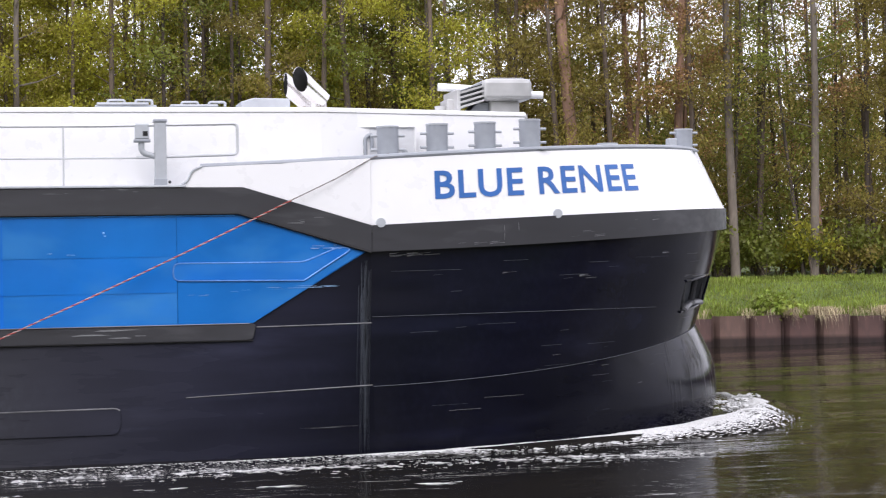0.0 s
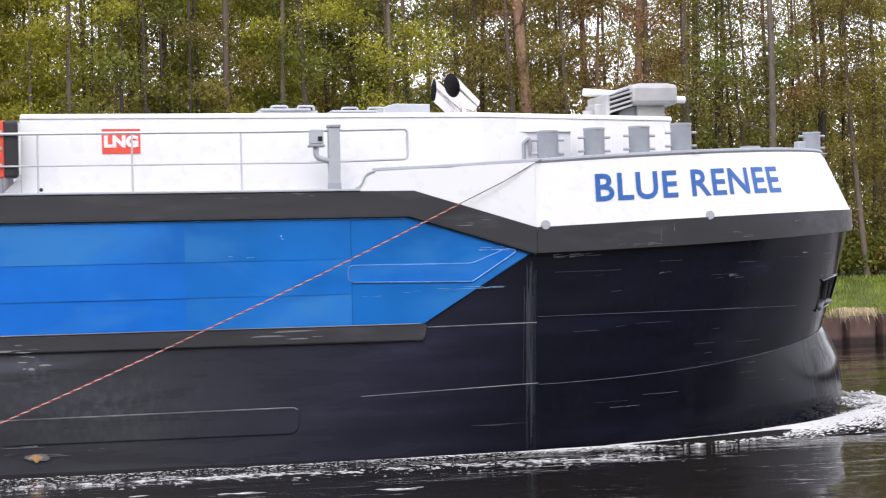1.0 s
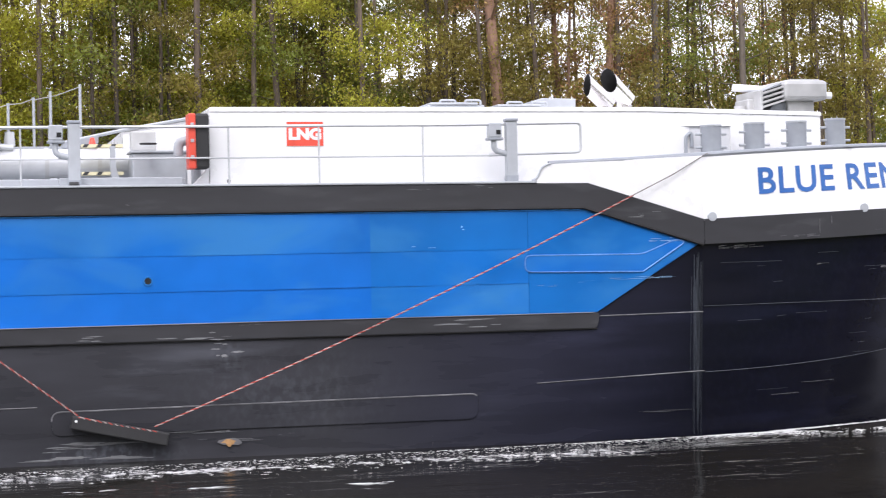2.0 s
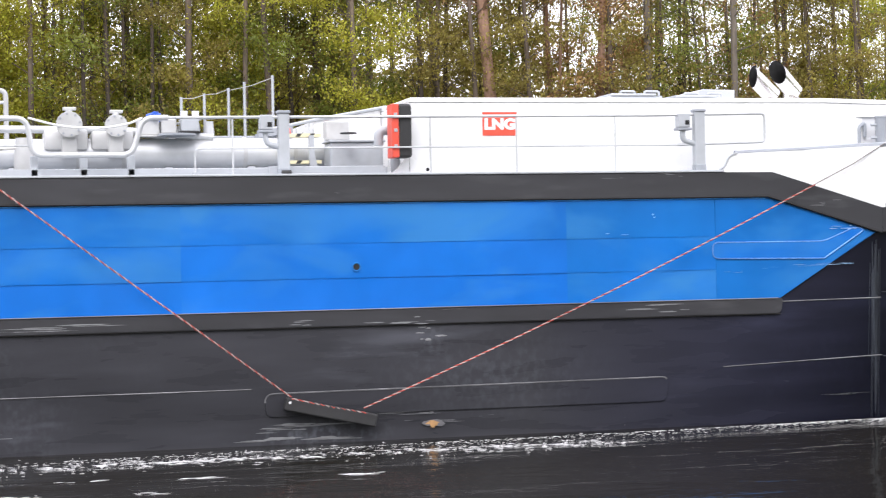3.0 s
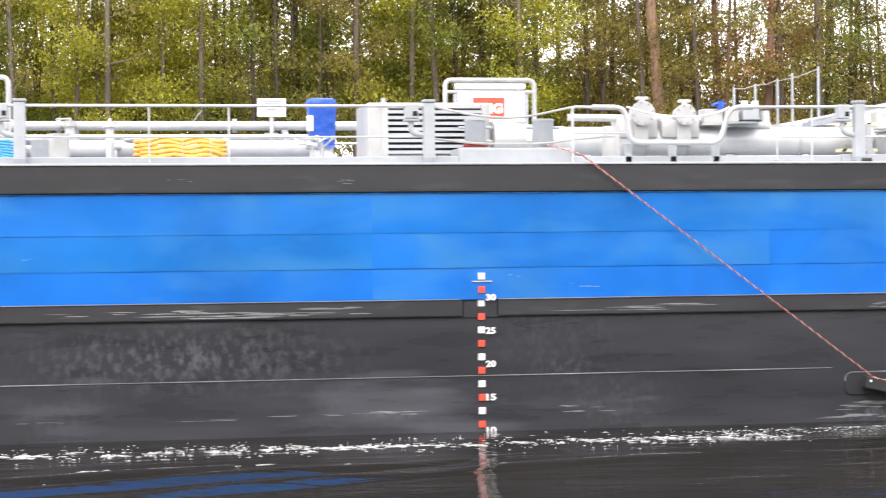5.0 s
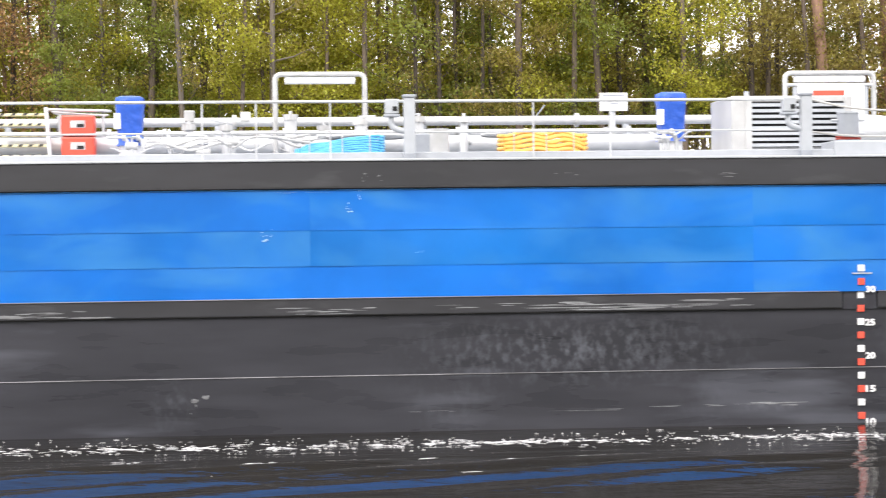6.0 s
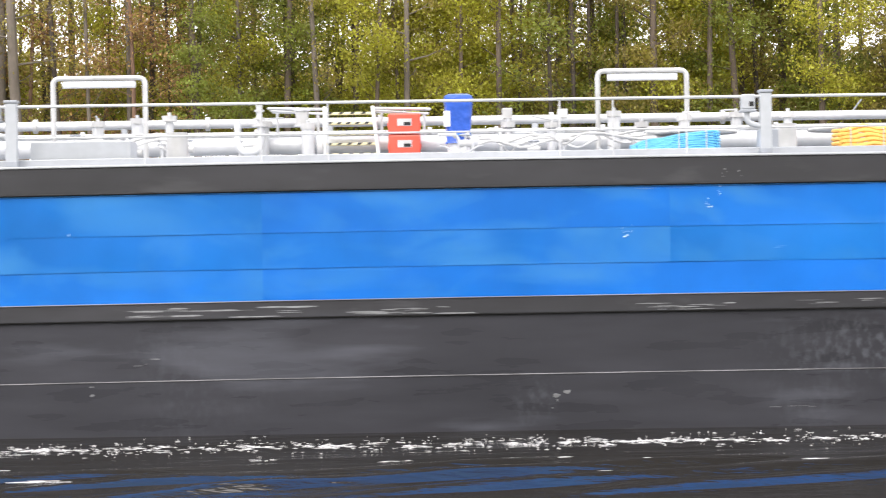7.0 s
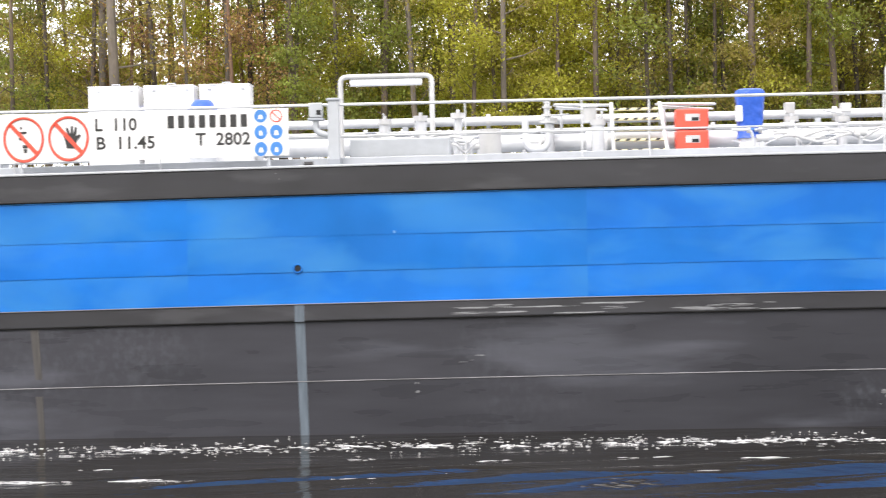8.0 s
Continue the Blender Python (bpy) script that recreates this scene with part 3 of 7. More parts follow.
def wood():
    rng = random.Random(11)
    put = lambda kind, x, y, thick=1.0: copy_thing(PROTO[kind], pose(x, y, 2.02 + rng.uniform(-0.06, 0.06), rng.uniform(-2.5, 2.5), rng.uniform(-2.5, 2.5), rng.uniform(0, 360)) @ Matrix.Diagonal((thick, thick, 1, 1)))
    # trunks that stand clear at the wood's edge: kind, bearing from the viewer in degrees, distance, girth
    for kind, bearing, y, thick in (
            ("pine", 16.62, 62.6, 1.0), ("dark", 14.20, 63.5, 1.0), ("dark", 14.62, 66, 0.8), ("bare", 21.13, 62.8, 1.05), ("bare", 23.42, 62.6, 0.95), ("dark", 24.98, 64, 0.9),
            ("dark", 21.85, 65, 0.8), ("dark", 22.5, 67, 0.7), ("dark", 24.1, 66, 0.7), ("dark", 20.2, 66, 0.8), ("dark", 25.6, 66, 0.7), ("pine", 18.26, 64.5, 0.5), ("pine", 19.25, 63.6, 0.72),
            ("dark", 17.6, 66, 0.7), ("bare", 18.7, 67, 0.5),
            ("thin", 4.15, 64, 1.3), ("dark", 4.7, 63.4, 0.8), ("thin", 5.05, 65, 1.3), ("dark", 5.35, 64, 0.7), ("thin", 5.75, 63.6, 1.4), ("dark", 6.3, 65, 0.8), ("bare", 5.15, 68, 0.5),
            ("bare", -0.33, 62.6, 0.75), ("bare", -2.83, 62.6, 0.70), ("dark", -1.9, 66, 0.6), ("dark", -3.6, 66, 0.6), ("bare", -5.28, 64, 0.5), ("dark", -6.9, 63, 0.8), ("dark", -7.4, 66, 0.6),
            ("bare", -9.79, 62.4, 0.5), ("dark", -10.55, 63, 0.95), ("bare", -11.73, 62.4, 1.35), ("dark", -12.3, 65, 0.8), ("dark", -13.0, 63, 0.9), ("dark", -14.0, 64, 0.8), ("dark", -11.1, 67, 0.7),
            ("dark", -8.2, 65, 0.9), ("bare", -8.75, 63.5, 0.6), ("dark", 8.2, 66, 0.8), ("dark", 10.4, 65.5, 0.9), ("bare", 12.2, 66, 0.7), ("dark", 1.6, 66, 0.7), ("dark", 2.9, 65, 0.6)):
        put(kind, y * math.tan(radians(bearing)), y, thick)
    for k in range(46):                                          # slim dark stems deeper in the wood
        put(rng.choice(("dark", "thin", "dark")), -23 + 1.34 * k + rng.uniform(-0.6, 0.6), rng.uniform(69, 80), rng.uniform(0.6, 1.1))
    tones = {"dense": ["green", "yellow", "olive", "green2", "yellow2", "olive2"], "right": ["edge_olive", "edge_green", "thin", "edge_yellow", "edge_olive"],
             "gap": ["thin", "bare", "yellow2", "olive2"], "brown": ["olive2", "olive", "yellow", "olive2", "green2"], "lime": ["yellow", "yellow2", "green", "yellow2", "olive2"]}

    def zone(x):
        if x < -16 or 33 < x:
            return "dense"
        if -16 <= x < -10:
            return "gap"
        if -10 <= x < 4:
            return "lime"
        if 4 <= x < 7:
            return "gap"
        if 7 <= x < 12:
            return "dense"
        if 12 <= x < 18:
            return "brown"
        return "right"

    for row, (y, step) in enumerate(((63.2, 2.2), (65.5, 2.0), (68.5, 2.3))):
        x = -y * 0.315
        while x < y * 0.52:
            x += step * rng.uniform(0.6, 1.4)
            pick = zone(x + rng.uniform(-1, 1))
            if pick in ("gap", "right") and rng.random() < (0.40 if pick == "gap" else 0.04):
                continue
            put(rng.choice(tones[pick]), x, y + rng.uniform(-0.9, 0.9))
    x = -18.0
    while x < 12:                                                # a fuller stand towards the middle of the wood
        x += rng.uniform(1.6, 3.2)
        put(rng.choice(("yellow2", "yellow", "olive2", "green2") if x < 2 else ("green", "olive2", "green2", "yellow2")), x, 67 + rng.uniform(-0.8, 0.8))
    for y, step in ((71.5, 1.9), (75, 1.9)):                     # the thicket further in, low and dense
        x = 14.0
        while x < 40:
            x += step * rng.uniform(0.6, 1.4)
            if y > 74 or rng.random() < 0.5:
                put(rng.choice(("brush", "brush2", "brush")), x, y + rng.uniform(-1, 1))
    for x, y in ((20.6, 63.2), (22.4, 64.0), (-9.6, 63.2), (28.2, 64.2), (-9.0, 64.6), (-13.8, 64.8)):
        put("rust", x, y)
    # unseen trees added on the near bank, to darken what the hull mirrors
    for y in (-16, -21):
        x = -60.0
        while x < 190:
            x += rng.uniform(1.8, 3.6) * (1 if x < 60 else 1.7)
            copy_thing(PROTO["near"], pose(x, y + rng.uniform(-1.2, 1.2), 1.2, 0, 0, rng.uniform(0, 360)))
    # the wood goes on behind, seen only as broken foliage
    g = np.random.default_rng(31)
    n = 60000
    p = np.stack([g.uniform(-34, 56, n), g.uniform(88, 104, n), g.random(n)], 1)
    p[:, 2] = np.where(p[:, 0] < 24, 8.0 + 9.0 * p[:, 2], 2.0 + 14.0 * p[:, 2] ** 1.2)
    keep = (p[:, 0] < 28) | (g.random(n) < 0.75)
    far = tagged(new("far_wood", quads_mesh("far_wood", leaf_cloud(g, p[keep], int(keep.sum()), 0.5, 0.34), LEAF["olive"])), "olive foliage of the wood further back", "woodland", kind="stuff")
    return far


wood()


# ---- the ship: hull ----
STERN, NOSE, BEAM = -97.8, 12.2, 11.45
ship = thing("tanker_barge", "blue and black inland tanker barge with white foreship, under way", "ship")
P0, P1, P2, P3 = (4.92, 0.0), (9.6, 0.35), (12.2, 2.2), (12.2, BEAM / 2)


def bow(u):
    """Plan of the bow from the shoulder (u = 0) to the stem (u = 1): place and outward normal."""
    w = ((1 - u) ** 3, 3 * u * (1 - u) ** 2, 3 * u * u * (1 - u), u ** 3)
    x, y = (sum(k * p[i] for k, p in zip(w, (P0, P1, P2, P3))) for i in (0, 1))
    d = [3 * ((1 - u) ** 2 * (P1[i] - P0[i]) + 2 * u * (1 - u) * (P2[i] - P1[i]) + u * u * (P3[i] - P2[i])) for i in (0, 1)]
    n = Vector((d[1], -d[0])).normalized()
    return x, y, n


def ease(v, lo=0.0, hi=1.0):
    v = min(max((v - lo) / (hi - lo), 0), 1)
    return v * v * (3 - 2 * v)


band_top = lambda x: 3.365 + 0.041 * (x - 4.92)
band_low = lambda x: 2.975 + 0.022 * (x - 4.92) + 0.0035 * (x - 4.92) ** 2
rim = lambda x: 4.36 + 0.06 * (x - 4.96) - 0.0025 * (x - 4.96) ** 2
chine = lambda x: 0.98 + 0.02 * (x - 4.92) + 0.0108 * (x - 4.92) ** 2


def bow_at(u, z, out=0.0):
    """A place on the bow's skin."""
    x, y, n = bow(u)
    w = ease(u, 0.0, 0.75)
    c, lo, hi, top = chine(x), band_low(x), band_top(x), rim(x)
    if z >= hi:
        inset = (0.06 + 0.40 * w) * (z - hi) / (top - hi)
    elif z >= lo:
        inset = 0.0
    elif z >= c:
        s = (lo - z) / (lo - c)
        inset = w * 0.5 * s ** 1.1 + 0.05
    else:
        s = (c - z) / (c + 1.2)
        inset = 0.05 + w * (0.5 + 0.5 * s * s) - ease(u, 0.3, 0.85) * 1.9 * s * (1 - s)
    return Vector((x - n.x * (inset - out), y - n.y * (inset - out), z))


US = [i / 50 for i in range(51)]
POCKET = (0.55, 0.75, 0.25, 0.54)          # anchor pocket in u and in height share


def mirrored(rows):
    """Carries the rows of a half bow over to the far side."""
    return [r + [Vector((p.x, BEAM - p.y, p.z)) for p in r[-2::-1]] for r in rows]


def skin(rows, skip=None):
    bm = B()
    vs = [[bm.verts.new(p) for p in r] for r in rows]
    for j in range(len(rows) - 1):
        for i in range(len(rows[0]) - 1):
            if skip and skip(i, j):
                continue
            bm.faces.new((vs[j][i], vs[j][i + 1], vs[j + 1][i + 1], vs[j + 1][i]))
    return bm


def bow_lower():
    shares = [0, 0.2, 0.4, 0.6, 0.8, 1.0]
    rows = [[bow_at(u, -1.2 + (chine(bow(u)[0]) + 1.2) * s) for u in US] for s in shares]
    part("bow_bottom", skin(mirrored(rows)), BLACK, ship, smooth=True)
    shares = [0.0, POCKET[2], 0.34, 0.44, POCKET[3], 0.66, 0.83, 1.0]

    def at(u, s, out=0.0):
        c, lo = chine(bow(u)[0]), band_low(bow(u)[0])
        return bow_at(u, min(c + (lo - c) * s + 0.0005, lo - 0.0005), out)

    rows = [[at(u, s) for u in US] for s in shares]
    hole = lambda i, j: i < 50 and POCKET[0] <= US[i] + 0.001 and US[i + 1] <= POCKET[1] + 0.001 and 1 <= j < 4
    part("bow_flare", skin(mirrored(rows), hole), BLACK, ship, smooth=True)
    us = [u for u in US if POCKET[0] <= u + 0.001 and u <= POCKET[1] + 0.001]
    ss = [s for s in shares if POCKET[2] <= s <= POCKET[3]]
    bm = B()
    back = [[bm.verts.new(at(u, s, -0.24)) for u in us] for s in ss]
    face = [[bm.verts.new(at(u, s)) for u in us] for s in ss]
    for j in range(len(ss) - 1):
        for i in range(len(us) - 1):
            bm.faces.new((back[j][i], back[j][i + 1], back[j + 1][i + 1], back[j + 1][i]))
        for i in (0, -1):
            bm.faces.new((face[j][i], back[j][i], back[j + 1][i], face[j + 1][i]))
    for i in range(len(us) - 1):
        for j in (0, -1):
            bm.faces.new((face[j][i], face[j][i + 1], back[j][i + 1], back[j][i]))
    bmesh.ops.recalc_face_normals(bm, faces=bm.faces)
    pocket = part("anchor_pocket", bm, RECESS, ship, "recessed dark anchor pocket")
    edge = [at(u, POCKET[2], 0.012) for u in us] + [at(us[-1], s, 0.012) for s in ss[1:]] + [at(u, POCKET[3], 0.012) for u in us[-2::-1]]
    part("pocket_rim", tube(B(), edge, 0.022, 6), BLACK, pocket)
    # the anchor: shank, crown and two flukes
    um = (us[0] + us[-1]) / 2
    a, b = at(um, 0.29, -0.06), at(um, 0.51, -0.10)
    anchor = part("anchor", tube(B(), [a, b], 0.05, 8), BAND, ship, "dark steel anchor", smooth=True)
    for k, name in ((us[1], "fluke"), (us[-2], "fluke")):
        p = at(k, 0.28, -0.03)
        bm = tube(B(), [a, p, at(k, 0.45, -0.06)], 0.06, 6, 0.012)
        part(name, bm, BAND, anchor)
    part("crown_bar", tube(B(), [at(us[1], 0.26, 0.02), a, at(us[-2], 0.26, 0.02)], 0.045, 8), SEAM, anchor)


def bow_upper():
    lo = [[bow_at(u, band_low(bow(u)[0]), 0.01) for u in US], [bow_at(u, band_low(bow(u)[0]), 0.03) for u in US], [bow_at(u, band_top(bow(u)[0]) - 0.0, 0.03) for u in US],
          [bow_at(u, band_top(bow(u)[0]), 0.0) for u in US]]
    lo.insert(0, [bow_at(u, band_low(bow(u)[0]), -0.06) for u in US])
    part("bow_rubbing_band", skin(mirrored(lo)), BAND, ship, "black rubbing band round the bow", smooth=True)
    rows = [[bow_at(u, band_top(bow(u)[0]) + (rim(bow(u)[0]) - band_top(bow(u)[0])) * s + 0.0005, 0.0) for u in US] for s in (0, 0.33, 0.66, 1.0)]
    back = [[bow_at(u, rim(bow(u)[0]) - d, -0.05) for u in US] for d in (0.0, 0.5)]
    bul = part("bow_bulwark", skin(mirrored(rows + back)), WHITE, ship, "white bulwark leaning inboard round the bow", smooth=True)
    line = [bow_at(u, rim(bow(u)[0]) + 0.012, -0.02) for u in US]
    line += [Vector((p.x, BEAM - p.y, p.z)) for p in line[-2::-1]]
    start = [Vector((2.42, 0.05, 4.25)), Vector((3.6, 0.04, 4.30))]
    part("bulwark_rail", tube(B(), start + line, 0.042, 8), MIDGREY, bul, "grey half-round capping rail", smooth=True)
    for x, u in ((4.98, 0.01), (8.0, None)):
        if u is None:
            u = min(US, key=lambda q: abs(bow(q)[0] - x))
        c = bow_at(u, band_top(bow(u)[0]) + 0.06, 0.0)
        part("eye_plate", disc(B(), c.x, c.y - 0.05, c.y + 0.02, c.z - 0.03, 0.07), GREY, bul)


def bow_name():
    """The ship's name, laid on the leaning, curved bulwark."""
    flat, faces, w = lettering("BLUE RENEE", 0.43, 0.019, 1.07)
    bm = B()
    k = 3.60 / w
    vs = [bm.verts.new((a * k, 0, b)) for a, b in flat]
    for f in faces:
        bm.faces.new([vs[i] for i in f])
    for i in range(1, 37):
        geom = list(bm.verts) + list(bm.edges) + list(bm.faces)
        bmesh.ops.bisect_plane(bm, geom=geom, plane_co=(i * 0.1, 0, 0), plane_no=(1, 0, 0))
    us = np.linspace(0, 0.7, 400)
    xs = np.array([bow(u)[0] for u in us])
    for v in bm.verts:
        u = float(np.interp(5.92 + v.co.x, xs, us))
        v.co = bow_at(u, band_top(bow(u)[0]) + 0.335 + v.co.z, 0.008)
    pieces("letter", bm, SIGNBLUE, ship, "blue painted capital letter")


bow_lower()
bow_upper()
bow_name()


def flank(side):
    """One long side: lower shell, blue panel plates, rubbing strakes and the deck edge."""
    def y(v):
        return v if side == 0 else BEAM - v
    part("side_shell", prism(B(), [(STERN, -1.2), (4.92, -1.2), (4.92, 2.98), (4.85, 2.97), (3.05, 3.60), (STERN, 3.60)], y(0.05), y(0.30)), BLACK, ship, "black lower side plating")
    return y


flank(0)
flank(1)


def near_side():
    # blue plates, each a sheet of its own, lapped from row to row
    rows = [(1.955, 2.44), (2.425, 2.965), (2.945, 3.575)]
    cuts = [STERN, -88, -79, -70, -61, -52, -43, -36.5, -30.75, -24.9, -18.95, -12.4, -6.3, -0.4, 2.05]
    panel = part("blue_panel", prism(B(), [(STERN, 1.96), (3.14, 1.96), (4.83, 2.97), (2.96, 3.57), (STERN, 3.57)], 0.032, 0.06), BLUE, ship, "long blue painted side panel with pointed end")
    rng = random.Random(5)
    for r, (z0, z1) in enumerate(rows):
        for a, b in zip(cuts, cuts[1:]):
            j = rng.uniform(-0.002, 0.002)
            y0 = 0.0 + j
            bm = B()
            nx = 4
            front = [[bm.verts.new((a + (b - a) * i / nx, y0 + k + rng.uniform(-0.003, 0.003), z)) for i in range(nx + 1)] for k, z in ((0.0, z0 + 0.002), (0.0005, z0 + 0.06), (0.004, (z0 + z1) / 2), (0.009, z1))]
            back = [[bm.verts.new((v.co.x, 0.04, v.co.z)) for v in row] for row in (front[0], front[-1])]
            for p, q in zip(front, front[1:]):
                for i in range(nx):
                    bm.faces.new((p[i], p[i + 1], q[i + 1], q[i]))
            for f, g, s in ((front[0], back[0], 1), (front[-1], back[1], -1)):
                for i in range(nx):
                    bm.faces.new((g[i], g[i + 1], f[i + 1], f[i]) if s > 0 else (f[i], f[i + 1], g[i + 1], g[i]))
            part("plate", bm, BLUE, panel, smooth=True)
    part("point_plate", prism(B(), [(2.055, 1.96), (3.14, 1.96), (4.80, 2.97), (2.95, 3.565), (2.055, 3.565)], 0.012, 0.04, 0.004), BLUE, panel)
    # doubling plate with rounded end inside the point
    pl = rounded([(3.9, 0, 2.57), (2.0, 0, 2.60), (2.0, 0, 2.85), (3.9, 0, 2.84), (4.45, 0, 3.06), (4.62, 0, 3.02), (3.9, 0, 2.57)], 0.10)
    part("doubling_plate", prism(B(), [(p.x, p.z) for p in pl[:-1]], -0.004, 0.02, 0.004), BLUE, panel)
    part("plate_weld", tube(B(), [(p.x, -0.002, p.z) for p in pl], 0.010, 5), mat("pale_blue_scrape", (0.14, 0.32, 0.72), 0.5, vary=0.4, grain=12), panel)
    # upper band: runs level, then drops to the bow
    top = [(STERN, 3.575), (2.94, 3.575), (4.92, 2.975), (4.92, 3.365), (3.03, 3.945), (STERN, 3.945)]
    part("upper_rubbing_band", prism(B(), top, -0.03, 0.06, 0.008), BAND, ship, "matt black rubbing band below the deck edge")
    # dark bar that draws the shadow line under the band
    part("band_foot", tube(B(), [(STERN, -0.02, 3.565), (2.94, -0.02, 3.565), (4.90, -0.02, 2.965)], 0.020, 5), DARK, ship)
    part("panel_edge", tube(B(), [(STERN, -0.002, 3.538), (2.9, -0.002, 3.538)], 0.010, 5), mat("worn_blue_edge", (0.05, 0.24, 0.58), 0.4, vary=0.3, grain=6), panel)
    part("deck_edge", prism(B(), [(STERN, 3.95), (2.2, 3.95), (2.2, 3.985), (STERN, 3.985)], -0.05, 0.12, 0.01), GREY, ship, "light grey deck edge bar")
    # side bulwark rising to the bow
    part("side_bulwark", prism(B(), [(2.16, 3.95), (3.03, 3.947), (4.92, 3.368), (4.92, 4.355), (2.42, 4.24), (2.32, 4.20), (2.24, 4.06)], 0.004, 0.06, 0.004), WHITE, ship)
    part("bulwark_scroll", tube(B(), rounded([(2.14, 0.0, 3.99), (2.22, 0.0, 4.03), (2.30, 0.0, 4.2), (2.44, 0.0, 4.25)], 0.06), 0.018, 6), GREY, ship)
    # lower strake with a stop at the draught marks
    for a, b in ((STERN, -11.06), (-10.52, 3.14)):
        low = rounded([(a, 0, 1.715), (b, 0, 1.715), (b + (0.05 if b > 0 else 0), 0, 1.955), (a, 0, 1.955), (a, 0, 1.715)], 0.07 if b > 0 else 0.01)
        part("lower_rubbing_strake", prism(B(), [(p.x, p.z) for p in low[:-1]], 0.004, 0.06, 0.008), BAND, ship, "scraped black rubbing strake")
        part("strake_edge", tube(B(), [(a, -0.004, 1.957), (b - 0.05, -0.004, 1.957)], 0.009, 5), SEAM, ship, "pale worn strake edge")
        # dark bar that draws the thin shadow under the strake
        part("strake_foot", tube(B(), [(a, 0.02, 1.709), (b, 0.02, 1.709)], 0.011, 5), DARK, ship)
    # weld seams
    for x0, x1, z0, z1 in ((STERN, -5.3, 0.82, 0.82), (3.2, 4.9, 1.90, 1.92), (2.16, 4.9, 0.90, 1.0)):
        part("weld_seam", tube(B(), [(x0, 0.048, z0), (x1, 0.048, z1)], 0.010, 5), WELD, ship, "thin pale weld seam")
    seam = [bow_at(u, chine(bow(u)[0]), 0.008) for u in US[:40]]
    part("weld_seam", tube(B(), seam, 0.005, 5), HAIR, ship)
    for k, zz in ((0.60, 0.006),):
        line = [bow_at(u, 1.35 + k + 0.012 * bow(u)[0] * (1 - u), zz) for u in US[:24]]
        part("weld_seam", tube(B(), line, 0.0035, 5), HAIR, ship)
    # long low doubling panel
    low = rounded([(-3.4, 0, 0.40), (1.2, 0, 0.40), (1.24, 0, 0.78), (-5.1, 0, 0.745), (-5.1, 0, 0.40), (-3.4, 0, 0.40)], 0.13)
    pan = part("low_doubling_panel", prism(B(), [(p.x, p.z) for p in low[:-1]], 0.028, 0.06, 0.006), BLACK, ship, "black doubling panel with rounded ends")
    part("panel_weld", tube(B(), [(p.x, 0.03, p.z) for p in low[8:-6]], 0.012, 5), WELD, pan)
    # far side kept simpler
    part("far_band", prism(B(), [(STERN, 3.2), (4.92, 3.2), (4.92, 3.945), (STERN, 3.945)], BEAM + 0.05, BEAM - 0.06), BAND, ship)


near_side()


def deck():
    pts = [(STERN, 0.06), (4.92, 0.06)] + [tuple(bow_at(u, 3.97, -0.08).xy) for u in US[1:]]
    pts += [(x, BEAM - y) for x, y in pts[-2::-1]]
    bm = B()
    top = [bm.verts.new((x, y, 3.96)) for x, y in pts]
    bm.faces.new(top)
    part("deck", bm, MIDGREY, ship, "grey painted steel deck")
    part("stern_plate", prism(B(), [(STERN, -1.2), (STERN + 0.2, -1.2), (STERN + 0.2, 3.95), (STERN, 3.95)], 0.05, BEAM - 0.05), BLACK, ship)
    part("coaming", prism(B(), [(-60, 3.96), (-3.05, 3.96), (-3.05, 4.105), (-60, 4.105)], 0.60, 0.66, 0.01), GREY, ship, "low light grey coaming along the deck edge")


deck()


def deckhouse():
    y0, y1 = 0.69, BEAM - 0.69
    plan = [(-2.68, y0), (4.3, y0), (7.72, 1.62), (7.9, 2.2), (7.9, y1 - 1.5), (7.72, y1 - 0.93), (4.3, y1), (-2.68, y1)]

    def storey(z0, z1, grow=0.0, bevel=0.02):
        bm = B()
        low = [bm.verts.new((x + (grow if x > 7 else 0), y + (-grow if y < 5 else grow), z0)) for x, y in plan]
        top = [bm.verts.new((v.co.x, v.co.y, z1)) for v in low]
        f = bm.faces.new(top)
        bm.faces.new(low[::-1])
        for i in range(len(plan)):
            j = (i + 1) % len(plan)
            bm.faces.new((low[i], low[j], top[j], top[i]))
        bmesh.ops.recalc_face_normals(bm, faces=bm.faces)
        bmesh.ops.bevel(bm, geom=list(f.edges), offset=bevel, segments=2, profile=0.5, affect="EDGES")
        return bm

    house = part("deckhouse", storey(3.96, 5.10), WHITE, ship, "long low white deckhouse")
    part("house_foot", prism(B(), [(-3.0, 3.96), (-2.69, 3.96), (-2.69, 4.3), (-2.8, 4.15)], y0, y0 + 0.4, 0.01), WHITE, house)
    part("roof", storey(5.10, 5.17, 0.015, 0.03), WHITE, house)
    part("sloping_trunk", prism(B(), [(-3.80, 3.96), (-2.69, 3.96), (-2.69, 5.14), (-3.80, 4.95)], y0 + 1.9, y1 - 1.9, 0.02), WHITE, house)
    part("roof_edge", tube(B(), [(-4.7, y0 + 1.88, 4.77), (-3.80, y0 + 1.88, 4.96), (-2.6, y0 + 1.88, 5.17)], 0.03, 6), GREY, house)
    part("scupper", disc(B(), -2.40, y0 - 0.004, y0 + 0.02, 4.06, 0.028), DARK, house)
    part("scupper", disc(B(), 2.02, y0 - 0.004, y0 + 0.02, 4.06, 0.022), DARK, house)


deckhouse()


